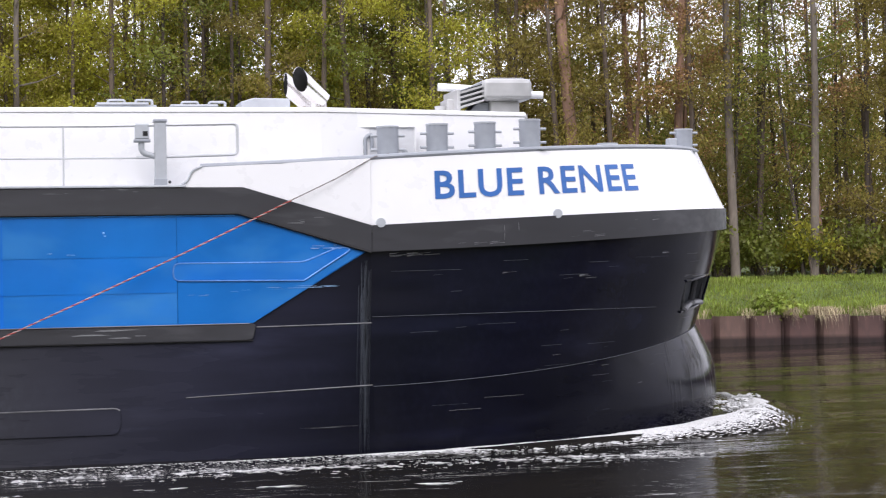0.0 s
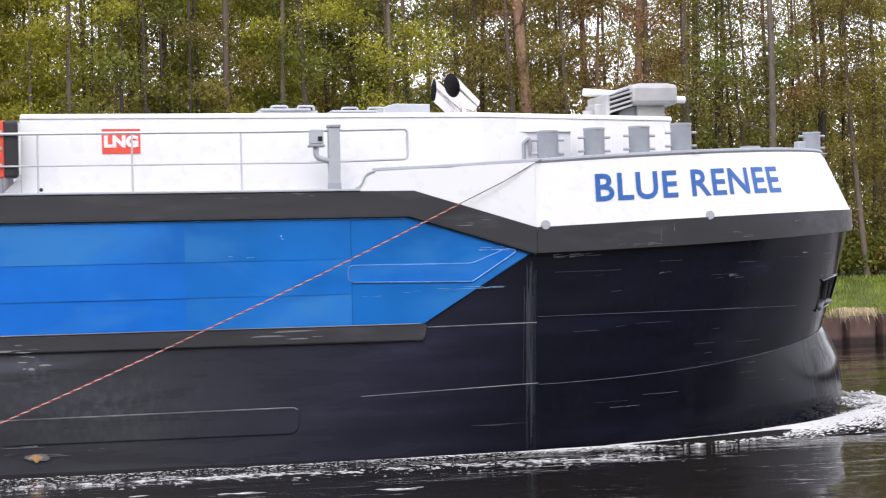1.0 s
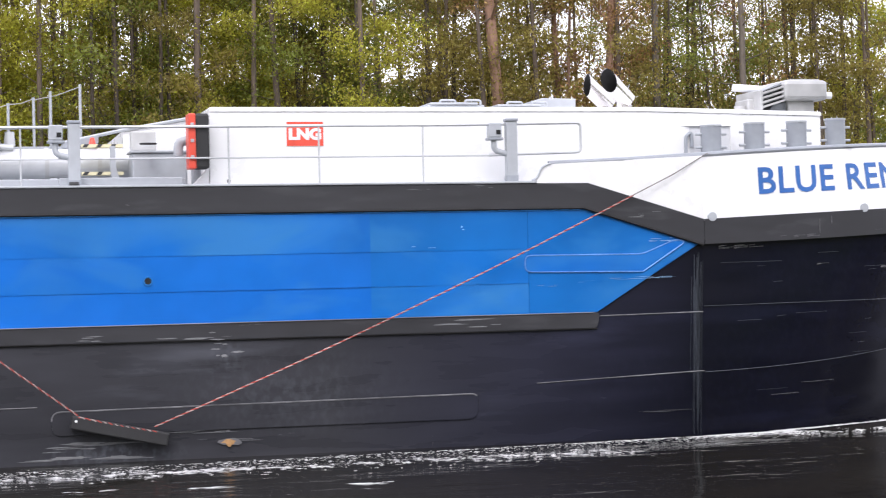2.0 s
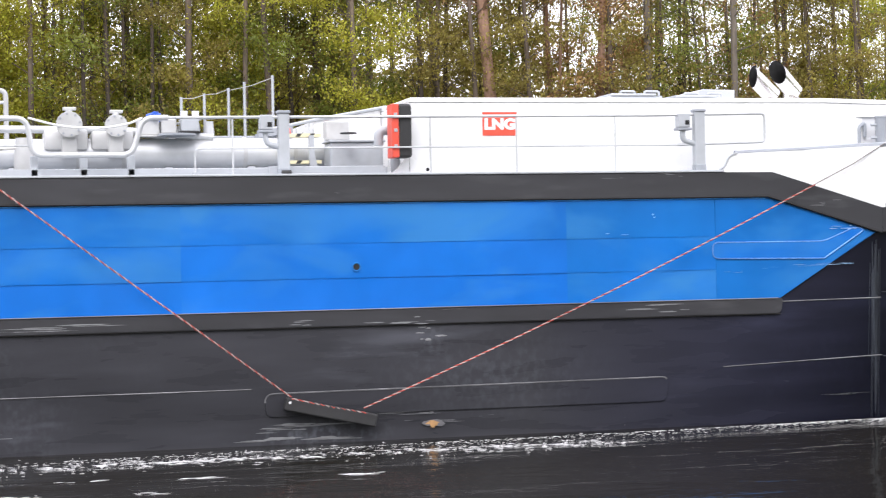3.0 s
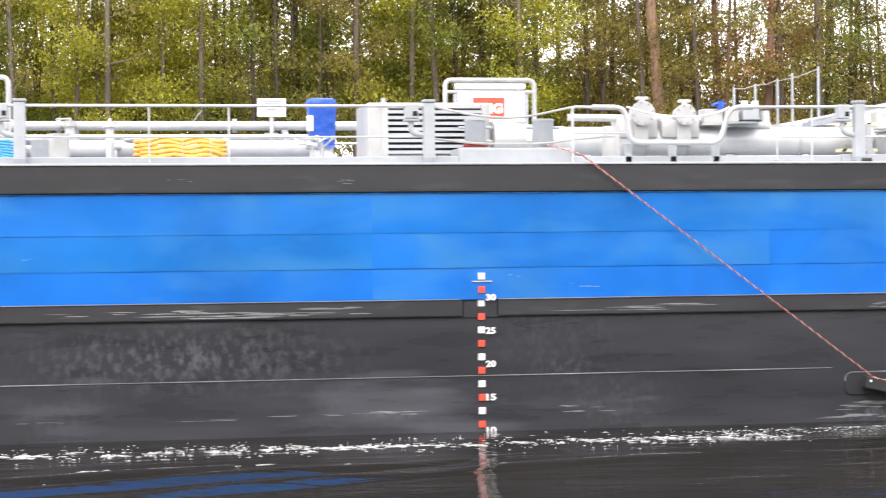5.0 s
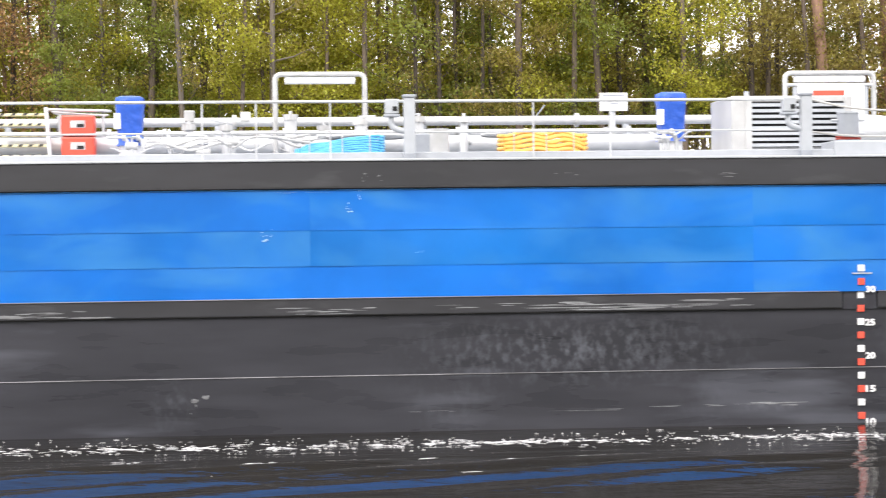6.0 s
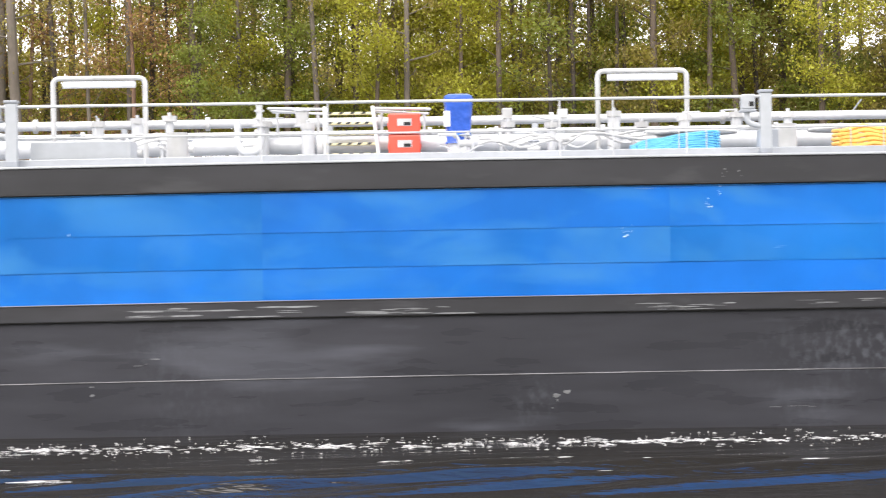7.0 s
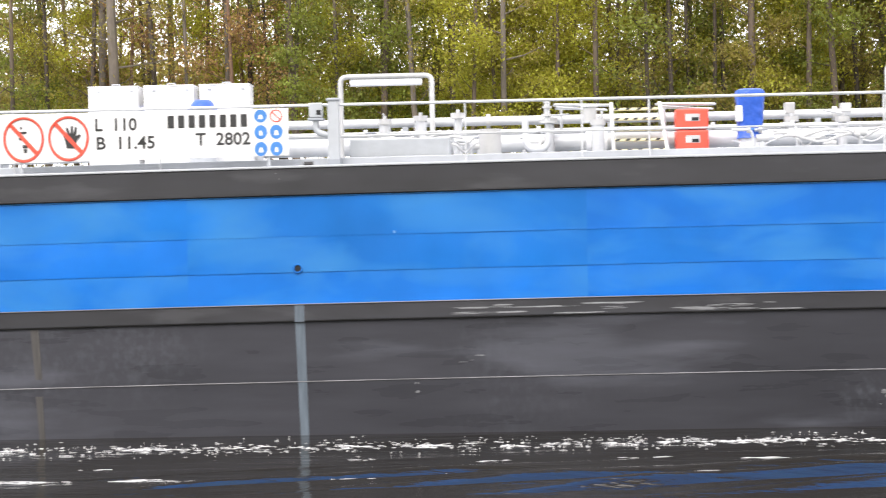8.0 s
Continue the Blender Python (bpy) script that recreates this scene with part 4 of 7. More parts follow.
# ---- the ship's fittings ----
def bollard(at, r=0.165, h=0.46, label="grey steel cross bollard"):
    x, y, z = at
    ob = thing("bollard", label, "bollard", at, "bollards along the ship's side")
    part("barrel", tube(B(), [(x, y, z), (x, y, z + h * 0.93), (x, y, z + h)], r, 18, None), MIDGREY, ob, smooth=True)
    part("cap", tube(B(), [(x, y, z + h - 0.01), (x, y, z + h + 0.018)], r + 0.008, 18), GREY, ob, smooth=True)
    part("base_plate", box(B(), x - r - 0.05, x + r + 0.05, y - r - 0.05, y + r + 0.05, z, z + 0.02, 0.005), MIDGREY, ob)
    for dz in (0.12, 0.33):
        part("pin", tube(B(), [(x - r - 0.095, y, z + dz), (x + r + 0.095, y, z + dz)], 0.022, 8), GREY, ob, smooth=True)
    return ob


def rail_line(x):
    """The railing stands a little inboard and runs out to the deck edge forward."""
    return 0.42 - 0.30 * ease(x, -6.0, 1.5)


def rail_side(y, near):
    ye = rail_line(3) if near else y
    end = [(2.97, ye, 4.88), (2.97, ye, 4.43), (1.5, ye, 4.39)]
    if near:
        rail = part("side_railing", tube(B(), rounded([(-6.45, y, 4.845)] + [(x, rail_line(x), 4.85) for x in (-5, -4, -3, -2, -1, 0, 1)] + end, 0.07), 0.022, 8), SILVER, ship, "thin silver tubular railing", smooth=True)
        part("middle_rail", tube(B(), rounded([(-6.01, y, 3.97), (-6.01, y, 4.387)] + [(x, rail_line(x), 4.386) for x in (-5, -4, -3, -2, -1, 0, 1, 1.5)], 0.09), 0.014, 6), SILVER, rail, smooth=True)
        part("rail_foot", tube(B(), [(-6.01, y, 3.96), (-6.01, y, 4.03)], 0.05, 10), GREY, rail, smooth=True)
        part("rail_loop", tube(B(), rounded([(-8.95, y, 4.838), (-8.44, y, 4.835), (-8.36, y, 4.30), (-6.93, y, 4.295), (-6.77, y, 4.84), (-6.40, y, 4.845)], 0.16, 6), 0.042, 10), SILVER, rail, "thick silver rail looping down round the valves", smooth=True)
        part("rail_end", tube(B(), rounded([(-9.255, y, 3.96), (-9.255, y, 4.842), (-8.9, y, 4.838)], 0.05), 0.022, 8), SILVER, rail, smooth=True)
        part("middle_rail", tube(B(), [(-9.255, y, 4.44), (-8.40, y, 4.44)], 0.014, 6), SILVER, rail, smooth=True)
        part("top_rail", tube(B(), [(-60, y, 4.845), (-11.45, y, 4.85)], 0.022, 8), SILVER, rail, smooth=True)
        part("middle_rail", tube(B(), [(-60, y, 4.39), (-11.45, y, 4.39)], 0.014, 6), SILVER, rail, smooth=True)
    else:
        rail = part("side_railing", tube(B(), rounded([(-60, y, 4.845), (1.5, y, 4.86)] + end, 0.07), 0.022, 8), SILVER, ship, "thin silver tubular railing", smooth=True)
        part("middle_rail", tube(B(), [(-60, y, 4.39), (1.5, y, 4.385)], 0.014, 6), SILVER, rail, smooth=True)
    for x in (0.47, -1.11, -2.45, -5.45, -14.45, -15.61, -18.63, -19.72, -20.51, -23.94, -24.93, -26.65, -31.2, -33.4, -36, -39, -42, -45, -48, -51, -54, -57):
        yy = rail_line(x) if near else y
        part("stanchion", tube(B(), [(x, yy, 3.96), (x, yy, 4.85)], 0.014 if near else 0.02, 6), SILVER, rail)
    return rail


rail_side(0.42, True)
rail_side(BEAM - 0.44, False)


def rail_post(x):
    y = rail_line(x)
    ob = part("railing_post", box(B(), x - 0.085, x + 0.085, y - 0.07, y + 0.07, 3.96, 4.90, 0.012), GREY, ship, "grey square post with mooring-light box")
    part("cap", box(B(), x - 0.10, x + 0.10, y - 0.085, y + 0.085, 4.90, 4.945, 0.012), MIDGREY, ob)
    part("light_box", box(B(), x - 0.36, x - 0.16, y - 0.07, y + 0.09, 4.66, 4.88, 0.015), GREY, ob)
    part("box_flange", box(B(), x - 0.38, x - 0.14, y - 0.08, y + 0.10, 4.615, 4.655, 0.01), MIDGREY, ob)
    part("box_window", box(B(), x - 0.25, x - 0.18, y - 0.076, y - 0.06, 4.70, 4.77), DARK, ob)
    part("elbow", tube(B(), rounded([(x - 0.27, y, 4.62), (x - 0.27, y, 4.46), (x - 0.05, y, 4.40)], 0.15), 0.045, 10), GREY, ob, smooth=True)
    part("foot", box(B(), x - 0.09, x + 0.09, y - 0.075, y + 0.075, 3.96, 4.08, 0.006), MIDGREY, ob)


for px in (1.85, -4.69, -11.47, -17.46, -28.6, -34.6, -40.6):
    rail_post(px)
for px in (-4.73, -28.95):
    part("fairlead_knob", tube(B(), [(px - 0.06, 0.0, 3.995), (px + 0.08, 0.0, 3.995)], 0.045, 10), RUBBER, ship, smooth=True)


def board_lng(x0, x1, z0, z1, y, name="fuel_sign"):
    ob = part(name, box(B(), x0, x1, y - 0.012, y + 0.004, z0, z1), RED, ship, "red square sign with white capital letters")
    h = z1 - z0
    pieces("letter", words("LNG", x0 + 0.03, y - 0.0125, z0 + 0.24 * h, 0.50 * h, x1 - x0 - 0.06, 0.06), WHITE, ob)


board_lng(-1.51, -0.95, 4.58, 4.945, 0.69)


def nav_light_box():
    ob = part("navigation_light_screen", box(B(), -2.93, -2.72, 0.34, 0.69, 4.23, 5.05, 0.04), RUBBER, ship, "black navigation light screen with red edge")
    part("red_face", box(B(), -3.03, -2.92, 0.34, 0.69, 4.23, 5.05, 0.02), RED, ob)
    for z in (4.38, 4.62, 4.86):
        part("catch", box(B(), -3.0, -2.95, 0.325, 0.34, z, z + 0.05, 0.006), GREY, ob)


nav_light_box()


def house_fittings():
    y = 0.93
    rec = part("bollard_recess", box(B(), 4.74, 5.78, y - 0.03, y + 0.10, 4.20, 4.88), PALE, ship, "pale recessed opening in the house side")
    for a, b, c, d in ((4.72, 5.80, 4.875, 4.90), (4.72, 4.75, 4.2, 4.88), (5.77, 5.80, 4.2, 4.88)):
        part("recess_frame", box(B(), a, b, y - 0.07, y + 0.05, c, d, 0.006), WHITE, rec)
    part("hook", tube(B(), rounded([(5.0, y - 0.06, 4.45), (5.0, y - 0.06, 4.72), (5.1, y - 0.06, 4.78), (5.1, y - 0.06, 4.55)], 0.05), 0.03, 8), MIDGREY, rec, smooth=True)
    for x in (4.89, 5.62):
        part("bolt", disc(B(), x, y - 0.03, y, 4.50, 0.045, 12), MIDGREY, rec)
    # on the roof
    z = 5.17
    cap = part("roof_vent_cap", tube(B(), [(0.62, 2, z - 0.02), (0.62, 2, z + 0.05), (0.62, 2, z + 0.09)], 0.26, 16, 0.09), WHITE, ship, "low white domed vent", smooth=True)
    part("knob", tube(B(), [(0.62, 2, z + 0.08), (0.62, 2, z + 0.12)], 0.03, 8), GREY, cap)
    for x0, x1, h in ((0.98, 1.92, 0.13), (2.1, 2.98, 0.10)):
        hatch = part("roof_hatch", box(B(), x0, x1, 1.8, 2.6, z - 0.01, z + h, 0.02), GREY, ship, "grey flush roof hatch with hinges")
        part("hatch_lid", box(B(), x0 + 0.03, x1 - 0.12, 1.76, 2.5, z + h, z + h + 0.035, 0.012), GREY, hatch)
        for k in (0.2, 0.62):
            part("hinge", tube(B(), rounded([(x0 + k, 1.8, z + h), (x0 + k, 1.8, z + h + 0.07), (x0 + k + 0.25, 1.8, z + h + 0.07), (x0 + k + 0.25, 1.8, z + h)], 0.05), 0.02, 6), GREY, hatch)
    part("roof_box", prism(B(), [(3.47, z - 0.01), (4.34, z - 0.01), (4.34, z + 0.46), (3.72, z + 0.47), (3.51, z + 0.41)], 4.4, 5.3, 0.02), GREY, ship, "light grey roof ventilator box")
    ex = part("exhaust", tube(B(), [(4.53, 2.44, z - 0.01), (4.53, 2.44, z + 0.30)], 0.13, 18), STEEL, ship, "pair of polished slanted exhaust pipes", smooth=True)
    for foot, mouth, face in (((4.54, 2.42, z + 0.29), (4.22, 2.30, z + 0.58), (-0.75, -0.65, 0.0)), ((4.44, 3.1, z + 0.28), (4.08, 3.0, z + 0.57), (-0.995, -0.09, 0.0))):
        p, q, n = Vector(foot), Vector(mouth), Vector(face).normalized()
        d = (q - p).normalized()
        u = d.cross(Vector((0, 0, 1))).normalized()
        w = u.cross(d)

        def slant(r, start, lift):
            """A pipe whose mouth is cut upright across its slope."""
            verts = []
            for k in range(28):
                o = (u * math.cos(k * math.pi / 14) + w * math.sin(k * math.pi / 14)) * r
                verts += [p + d * start + o, q + o - d * (o.dot(n) / d.dot(n)) + d * lift]
            return [tuple(v) for v in verts], [(2 * k, 2 * ((k + 1) % 28), 2 * ((k + 1) % 28) + 1, 2 * k + 1) for k in range(28)]

        part("pipe_mouth", slant(0.150, -0.06, 0.0), STEEL, ex, smooth=True)
        part("pipe_inside", slant(0.142, 0.02, -0.004), DARK, ex)
        part("pipe_cap", tube(B(), [p - d * 0.08, p + d * 0.04], 0.152, 24), STEEL, ex, smooth=True)
    part("second_stack", tube(B(), [(4.42, 3.1, z - 0.01), (4.42, 3.1, z + 0.30)], 0.13, 14), STEEL, ex, smooth=True)
    # anchor winch cover and folded mast head on the fore end
    def near_part(name, bm, *rest, **more):
        for v in bm.verts:
            v.co = Vector((v.co.x * 0.93, v.co.y * 0.93 - 1.92, EYE + (v.co.z - EYE) * 0.93))
        return part(name, bm, *rest, **more)

    w = near_part("mast_head", box(B(), 7.56, 8.42, 3.7, 4.9, z + 0.38, z + 0.74, 0.07), DULL, ship, "grey folded mast head with crossbar")
    near_part("head_lid", box(B(), 7.72, 8.30, 3.8, 4.8, z + 0.74, z + 0.765, 0.01), DULL, w)
    near_part("mast_column", box(B(), 7.72, 8.24, 3.9, 4.7, z - 1.2, z + 0.39, 0.03), DULL, w)
    near_part("mast_fairing", prism(B(), [(7.28, z - 0.02), (7.73, z - 0.02), (7.73, z + 0.37), (7.50, z + 0.34), (7.28, z + 0.10)], 4.0, 4.6, 0.02), MIDGREY, w)
    near_part("louvre_back", prism(B(), [(7.16, z + 0.24), (7.57, z + 0.36), (7.57, z + 0.70), (7.16, z + 0.54)], 3.85, 4.7), MIDGREY, w)
    for k in range(4):
        q = k * 0.082
        near_part("louvre", prism(B(), [(7.14, z + 0.23 + q), (7.58, z + 0.36 + q), (7.58, z + 0.395 + q), (7.14, z + 0.27 + q)], 3.74, 3.86), DULL, w)
        near_part("slot", prism(B(), [(7.18, z + 0.276 + q), (7.56, z + 0.395 + q), (7.56, z + 0.415 + q), (7.18, z + 0.292 + q)], 3.82, 3.86), DARK, w)
    near_part("louvre_end", box(B(), 7.10, 7.16, 3.72, 4.8, z + 0.20, z + 0.56, 0.012), DULL, w)
    near_part("crossbar", tube(B(), [(6.96, 4.6, z + 0.68), (7.2, 4.58, z + 0.665), (7.7, 4.5, z + 0.62)], 0.07, 12), WHITE, w, smooth=True)
    near_part("crossbar", tube(B(), [(8.36, 4.3, z + 0.52), (8.76, 4.3, z + 0.515)], 0.065, 12), WHITE, w, smooth=True)
    near_part("gear_funnel", tube(B(), [(6.93, 4.2, z - 0.02), (6.93, 4.2, z + 0.16), (6.93, 4.2, z + 0.17), (6.93, 4.2, z + 0.31)], 0.07, 14, 0.12), DULL, w, smooth=True)
    near_part("gear_block", box(B(), 6.99, 7.14, 4.0, 4.6, z - 0.01, z + 0.42, 0.02), DULL, w)
    near_part("gear_window", box(B(), 6.97, 7.02, 3.985, 4.01, z + 0.06, z + 0.18), DARK, w)
    near_part("gear_ramp", prism(B(), [(6.60, z - 0.01), (6.90, z - 0.01), (6.90, z + 0.17), (6.60, z + 0.06)], 4.0, 4.5, 0.01), GREY, w)


house_fittings()
for bx, by, bz in ((5.28, 0.50, 4.41), (6.06, 0.58, 4.45), (6.83, 0.66, 4.48), (7.57, 0.77, 4.53)):
    ob = bollard((bx, by, bz - 0.02))
    part("pedestal", box(B(), bx - 0.15, bx + 0.15, by - 0.10, by + 0.14, 3.96, bz - 0.02, 0.01), GREY, ob)


def bow_fittings():
    ob = bollard((11.0, 3.35, 4.62), 0.15, 0.38, "light grey bollard on the bow")
    part("side_box", box(B(), 10.72, 10.88, 3.3, 3.5, 4.62, 4.86, 0.02), GREY, ob)
    part("pedestal", box(B(), 10.85, 11.15, 3.2, 3.5, 3.96, 4.62, 0.01), GREY, ob)
    part("deck_fitting", tube(B(), [(9.05, 1.5, 4.0), (9.05, 1.5, 4.66)], 0.17, 14), GREY, ship, smooth=True)
    deckplate = [bow_at(u, 4.03, -0.08) for u in US]
    bm = B()
    ring = [bm.verts.new((p.x, p.y, 4.02)) for p in deckplate] + [bm.verts.new((p.x, BEAM - p.y, 4.02)) for p in deckplate[-2::-1]]
    bm.faces.new(ring)
    part("foredeck", bm, GREY, ship)


bow_fittings()


def valve(x, y, z, r=0.2, facing=True):
    ob = part("valve", tube(B(), [(x, y - 0.06, z), (x, y + 0.22, z)] if facing else [(x - 0.15, y, z), (x + 0.15, y, z)], r * 0.8, 16), SILVER, ship, "silver flanged valve", smooth=True)
    part("flange", tube(B(), [(x, y - 0.09, z), (x, y - 0.05, z)], r, 18), DULL, ob, smooth=True)
    for k in range(8):
        a = k * math.pi / 4 + 0.2
        part("bolt", tube(B(), [(x + r * 0.82 * math.cos(a), y - 0.105, z + r * 0.82 * math.sin(a)), (x + r * 0.82 * math.cos(a), y - 0.085, z + r * 0.82 * math.sin(a))], 0.018, 6), MIDGREY, ob)
    part("stem", tube(B(), [(x, y, z + r * 0.7), (x, y, z + r + 0.03)], 0.05, 8), SILVER, ob)
    part("handle", box(B(), x - 0.09, x + 0.11, y - 0.03, y + 0.08, z + r + 0.02, z + r + 0.07, 0.012), DULL, ob)
    part("neck", box(B(), x - 0.12, x + 0.12, y, y + 0.2, z - 0.5, z - r * 0.5, 0.02), DULL, ob)
    return ob


def fore_pipework():
    tank = part("gas_pipe_vessel", tube(B(), [(-9.25, 2.3, 4.42), (-9.2, 2.3, 4.42), (-3.75, 2.3, 4.42), (-3.7, 2.3, 4.42)], 0.235, 24), SILVER, ship, "long silver insulated pressure vessel", smooth=True)
    for x in (-9.0, -7.6, -6.9, -5.0, -4.2):
        part("vessel_band", tube(B(), [(x - 0.03, 2.3, 4.42), (x + 0.03, 2.3, 4.42)], 0.25, 24), DULL, tank, smooth=True)
    for x in (-8.6, -6.2, -4.9):
        part("saddle", box(B(), x - 0.06, x + 0.06, 2.15, 2.45, 3.96, 4.2, 0.01), GREY, tank)
    valve(-7.74, 1.95, 4.85, 0.20)
    valve(-7.03, 1.95, 4.83, 0.175)
    part("header_pipe", tube(B(), [(-8.9, 2.2, 4.80), (-7.0, 2.2, 4.78), (-5.5, 2.2, 4.66)], 0.06, 10), SILVER, ship, smooth=True)
    for x0, x1, z0, z1 in ((-8.12, -7.45, 4.46, 4.78), (-7.4, -6.75, 4.46, 4.76)):
        part("valve_block", box(B(), x0, x1, 2.0, 2.5, z0, z1, 0.05), DULL, ship, smooth=True)
    for x in (-8.33, -7.62, -6.93):
        part("pipe_foot", box(B(), x - 0.055, x + 0.055, 0.60, 0.72, 3.96, 4.30, 0.01), GREY, ship)
    part("hanging_cable", tube(B(), rounded([(-8.42, 0.38, 4.84), (-7.95, 0.36, 4.71), (-7.35, 0.36, 4.68), (-6.95, 0.38, 4.76), (-6.78, 0.40, 4.84)], 0.4, 6), 0.017, 7), WHITE, ship, "white cable slung across the valves", smooth=True)
    # grey control boxes beside the valves
    for x0, x1, z0, z1, lid in ((-6.69, -6.36, 4.69, 4.93, False), (-6.33, -6.09, 4.72, 4.94, False), (-6.02, -5.74, 4.75, 4.95, True)):
        cab = part("control_box", box(B(), x0, x1, 2.0, 2.3, z0, z1, 0.015), GREY if lid else DULL, ship, "small grey control box beside the valves")
        part("foot_plate", box(B(), x0 - 0.03, x1 + 0.03, 1.98, 2.32, z0 - 0.025, z0, 0.005), RUBBER if lid else DULL, cab)
        if lid:
            for x in (x0 + 0.06, x1 - 0.04):
                part("vent_cap", tube(B(), [(x, 2.1, z1 - 0.01), (x, 2.1, z1 + 0.06), (x, 2.1, z1 + 0.065), (x, 2.1, z1 + 0.12)], 0.055, 12), WHITE, cab, smooth=True)
    lever = part("blue_lever", tube(B(), rounded([(-6.56, 1.95, 4.98), (-6.46, 1.95, 5.02), (-6.34, 1.95, 5.00)], 0.06), 0.024, 8), TARP, ship, "blue valve lever", smooth=True)
    part("hub", tube(B(), [(-6.42, 1.95, 4.92), (-6.42, 1.95, 5.05)], 0.05, 10), TARP, lever, smooth=True)
    part("drain_pot", tube(B(), [(-8.45, 1.2, 3.98), (-8.45, 1.2, 4.38), (-8.45, 1.2, 4.44), (-8.45, 1.2, 4.6)], 0.16, 16, 0.12), DULL, ship, smooth=True)
    for x, z, r in ((-6.0, 4.72, 0.10), (-5.75, 4.78, 0.07), (-5.55, 4.80, 0.09), (-6.35, 4.74, 0.12)):
        ob = part("small_valve", tube(B(), [(x, 2.3, z - 0.1), (x, 2.3, z + 0.12)], r, 12, r * 0.8), SILVER, ship, smooth=True)
        part("wheel", tube(B(), [(x, 2.3, z + 0.16), (x, 2.3, z + 0.18)], r * 1.3, 14), TARP if r == 0.12 else DULL, ob)
    part("hatch_ring", tube(B(), [(-6.1, 1.9, 4.67), (-6.1, 1.9, 4.70)], 0.3, 20), MIDGREY, ship, smooth=True)
    # mast stays and thin poles
    posts = ((-5.92, 5.34), (-5.55, 5.40), (-5.16, 5.49), (-4.90, 5.59), (-4.44, 5.70))
    for x, z in posts:
        part("handrail_post", tube(B(), [(x, 2.75, 3.96), (x, 2.75, z)], 0.021, 8), GREY, ship, "slim grey handrail post", smooth=True)
    for (a, b), (c, d), k in ((posts[0], posts[1], 0.02), (posts[1], posts[2], 0.02), (posts[2], posts[4], 0.04)):
        part("handrail", tube(B(), [(a, 2.75, b - k), ((a + c) / 2, 2.75, (b + d) / 2 - k - 0.03), (c, 2.75, d - k)], 0.007, 5), ROPE, ship)
    part("walkway", box(B(), -6.1, -4.0, 2.75, 3.1, 4.66, 4.72, 0.01), GREY, ship, "narrow grey walkway plate")
    part("walkway_ramp", prism(B(), [(-4.75, 4.66), (-4.2, 4.74), (-4.2, 4.84), (-4.75, 4.74)], 2.3, 2.7), MIDGREY, ship)
    # by the house
    tub = part("grey_deck_locker", box(B(), -3.77, -2.93, 1.4, 1.95, 3.98, 4.53, 0.03), GREY, ship, "pale grey steel deck locker with lid")
    part("lid", box(B(), -3.80, -2.90, 1.37, 1.98, 4.53, 4.565, 0.01), GREY, tub)
    part("hand_wheel", tube(B(), [(-3.55, 1.1, 4.64), (-3.55, 1.1, 4.66)], 0.13, 14), RUBBER, tub)
    part("vent_gooseneck", tube(B(), rounded([(-3.12, 0.9, 4.45), (-3.12, 0.9, 4.68), (-2.86, 0.9, 4.68), (-2.86, 0.9, 3.97)], 0.13), 0.075, 12), GREY, ship, "grey gooseneck air pipe", smooth=True)
    part("panel_box", box(B(), -3.72, -3.34, 2.0, 2.3, 4.60, 4.90, 0.015), DULL, ship, "weathered grey control box")
    lamp_red = part("red_signal_lamp", tube(B(), [(-4.3, 2.2, 4.72), (-4.3, 2.2, 4.82)], 0.055, 10, 0.03), RED, ship, "small red signal lamp", smooth=True)
    part("grey_step", box(B(), -4.9, -3.1, 0.55, 1.0, 3.97, 4.12, 0.01), GREY, ship)
    for z in (4.26, 4.68):
        striped(-4.50, -3.88, 1.6, z)
    part("side_frame", prism(B(), [(-4.05, 3.97), (-3.9, 3.97), (-4.0, 4.35), (-4.0, 4.65), (-4.08, 4.65), (-4.08, 4.3)], 1.55, 1.65), GREY, ship)


def striped(x0, x1, y, z, h=0.05):
    """A step edge with black and cream warning stripes."""
    bar = part("warning_edge", box(B(), x0, x1, y, y + 0.25, z - h, z), YELLOW, ship, "step edge striped black and cream")
    n = max(int((x1 - x0) / 0.16), 2)
    for i in range(n):
        a = x0 + (x1 - x0) * i / n
        part("stripe", prism(B(), [(a, z - h), (a + 0.07, z - h), (a + 0.11, z), (a + 0.04, z)], y - 0.004, y + 0.001), INK, bar)


fore_pipework()


def light_frame(x0, x1, y=5.0, board=False):
    z1 = 5.755 if board else 5.70
    ob = part("light_frame", tube(B(), rounded([(x0, y, 3.96), (x0, y, z1), (x1, y, z1), (x1, y, 3.96)], 0.12), 0.045, 10), DULL, ship, "silver tubular hoop carrying a deck light", smooth=True)
    part("lamp_tube", tube(B(), [(x0 + 0.17, y, z1 - 0.12), (x1 - 0.17, y, z1 - 0.12)], 0.055, 10), WHITE, ob, "white tubular deck lamp", smooth=True)
    part("lamp_back", box(B(), x0 + 0.17, x1 - 0.17, y - 0.03, y + 0.05, z1 - 0.08, z1 - 0.05, 0.01), GREY, ob)
    return ob


light_frame(-19.46, -17.90, 5.5)
light_frame(-28.96, -27.36, 5.5)
light_frame(-38.4, -36.9)


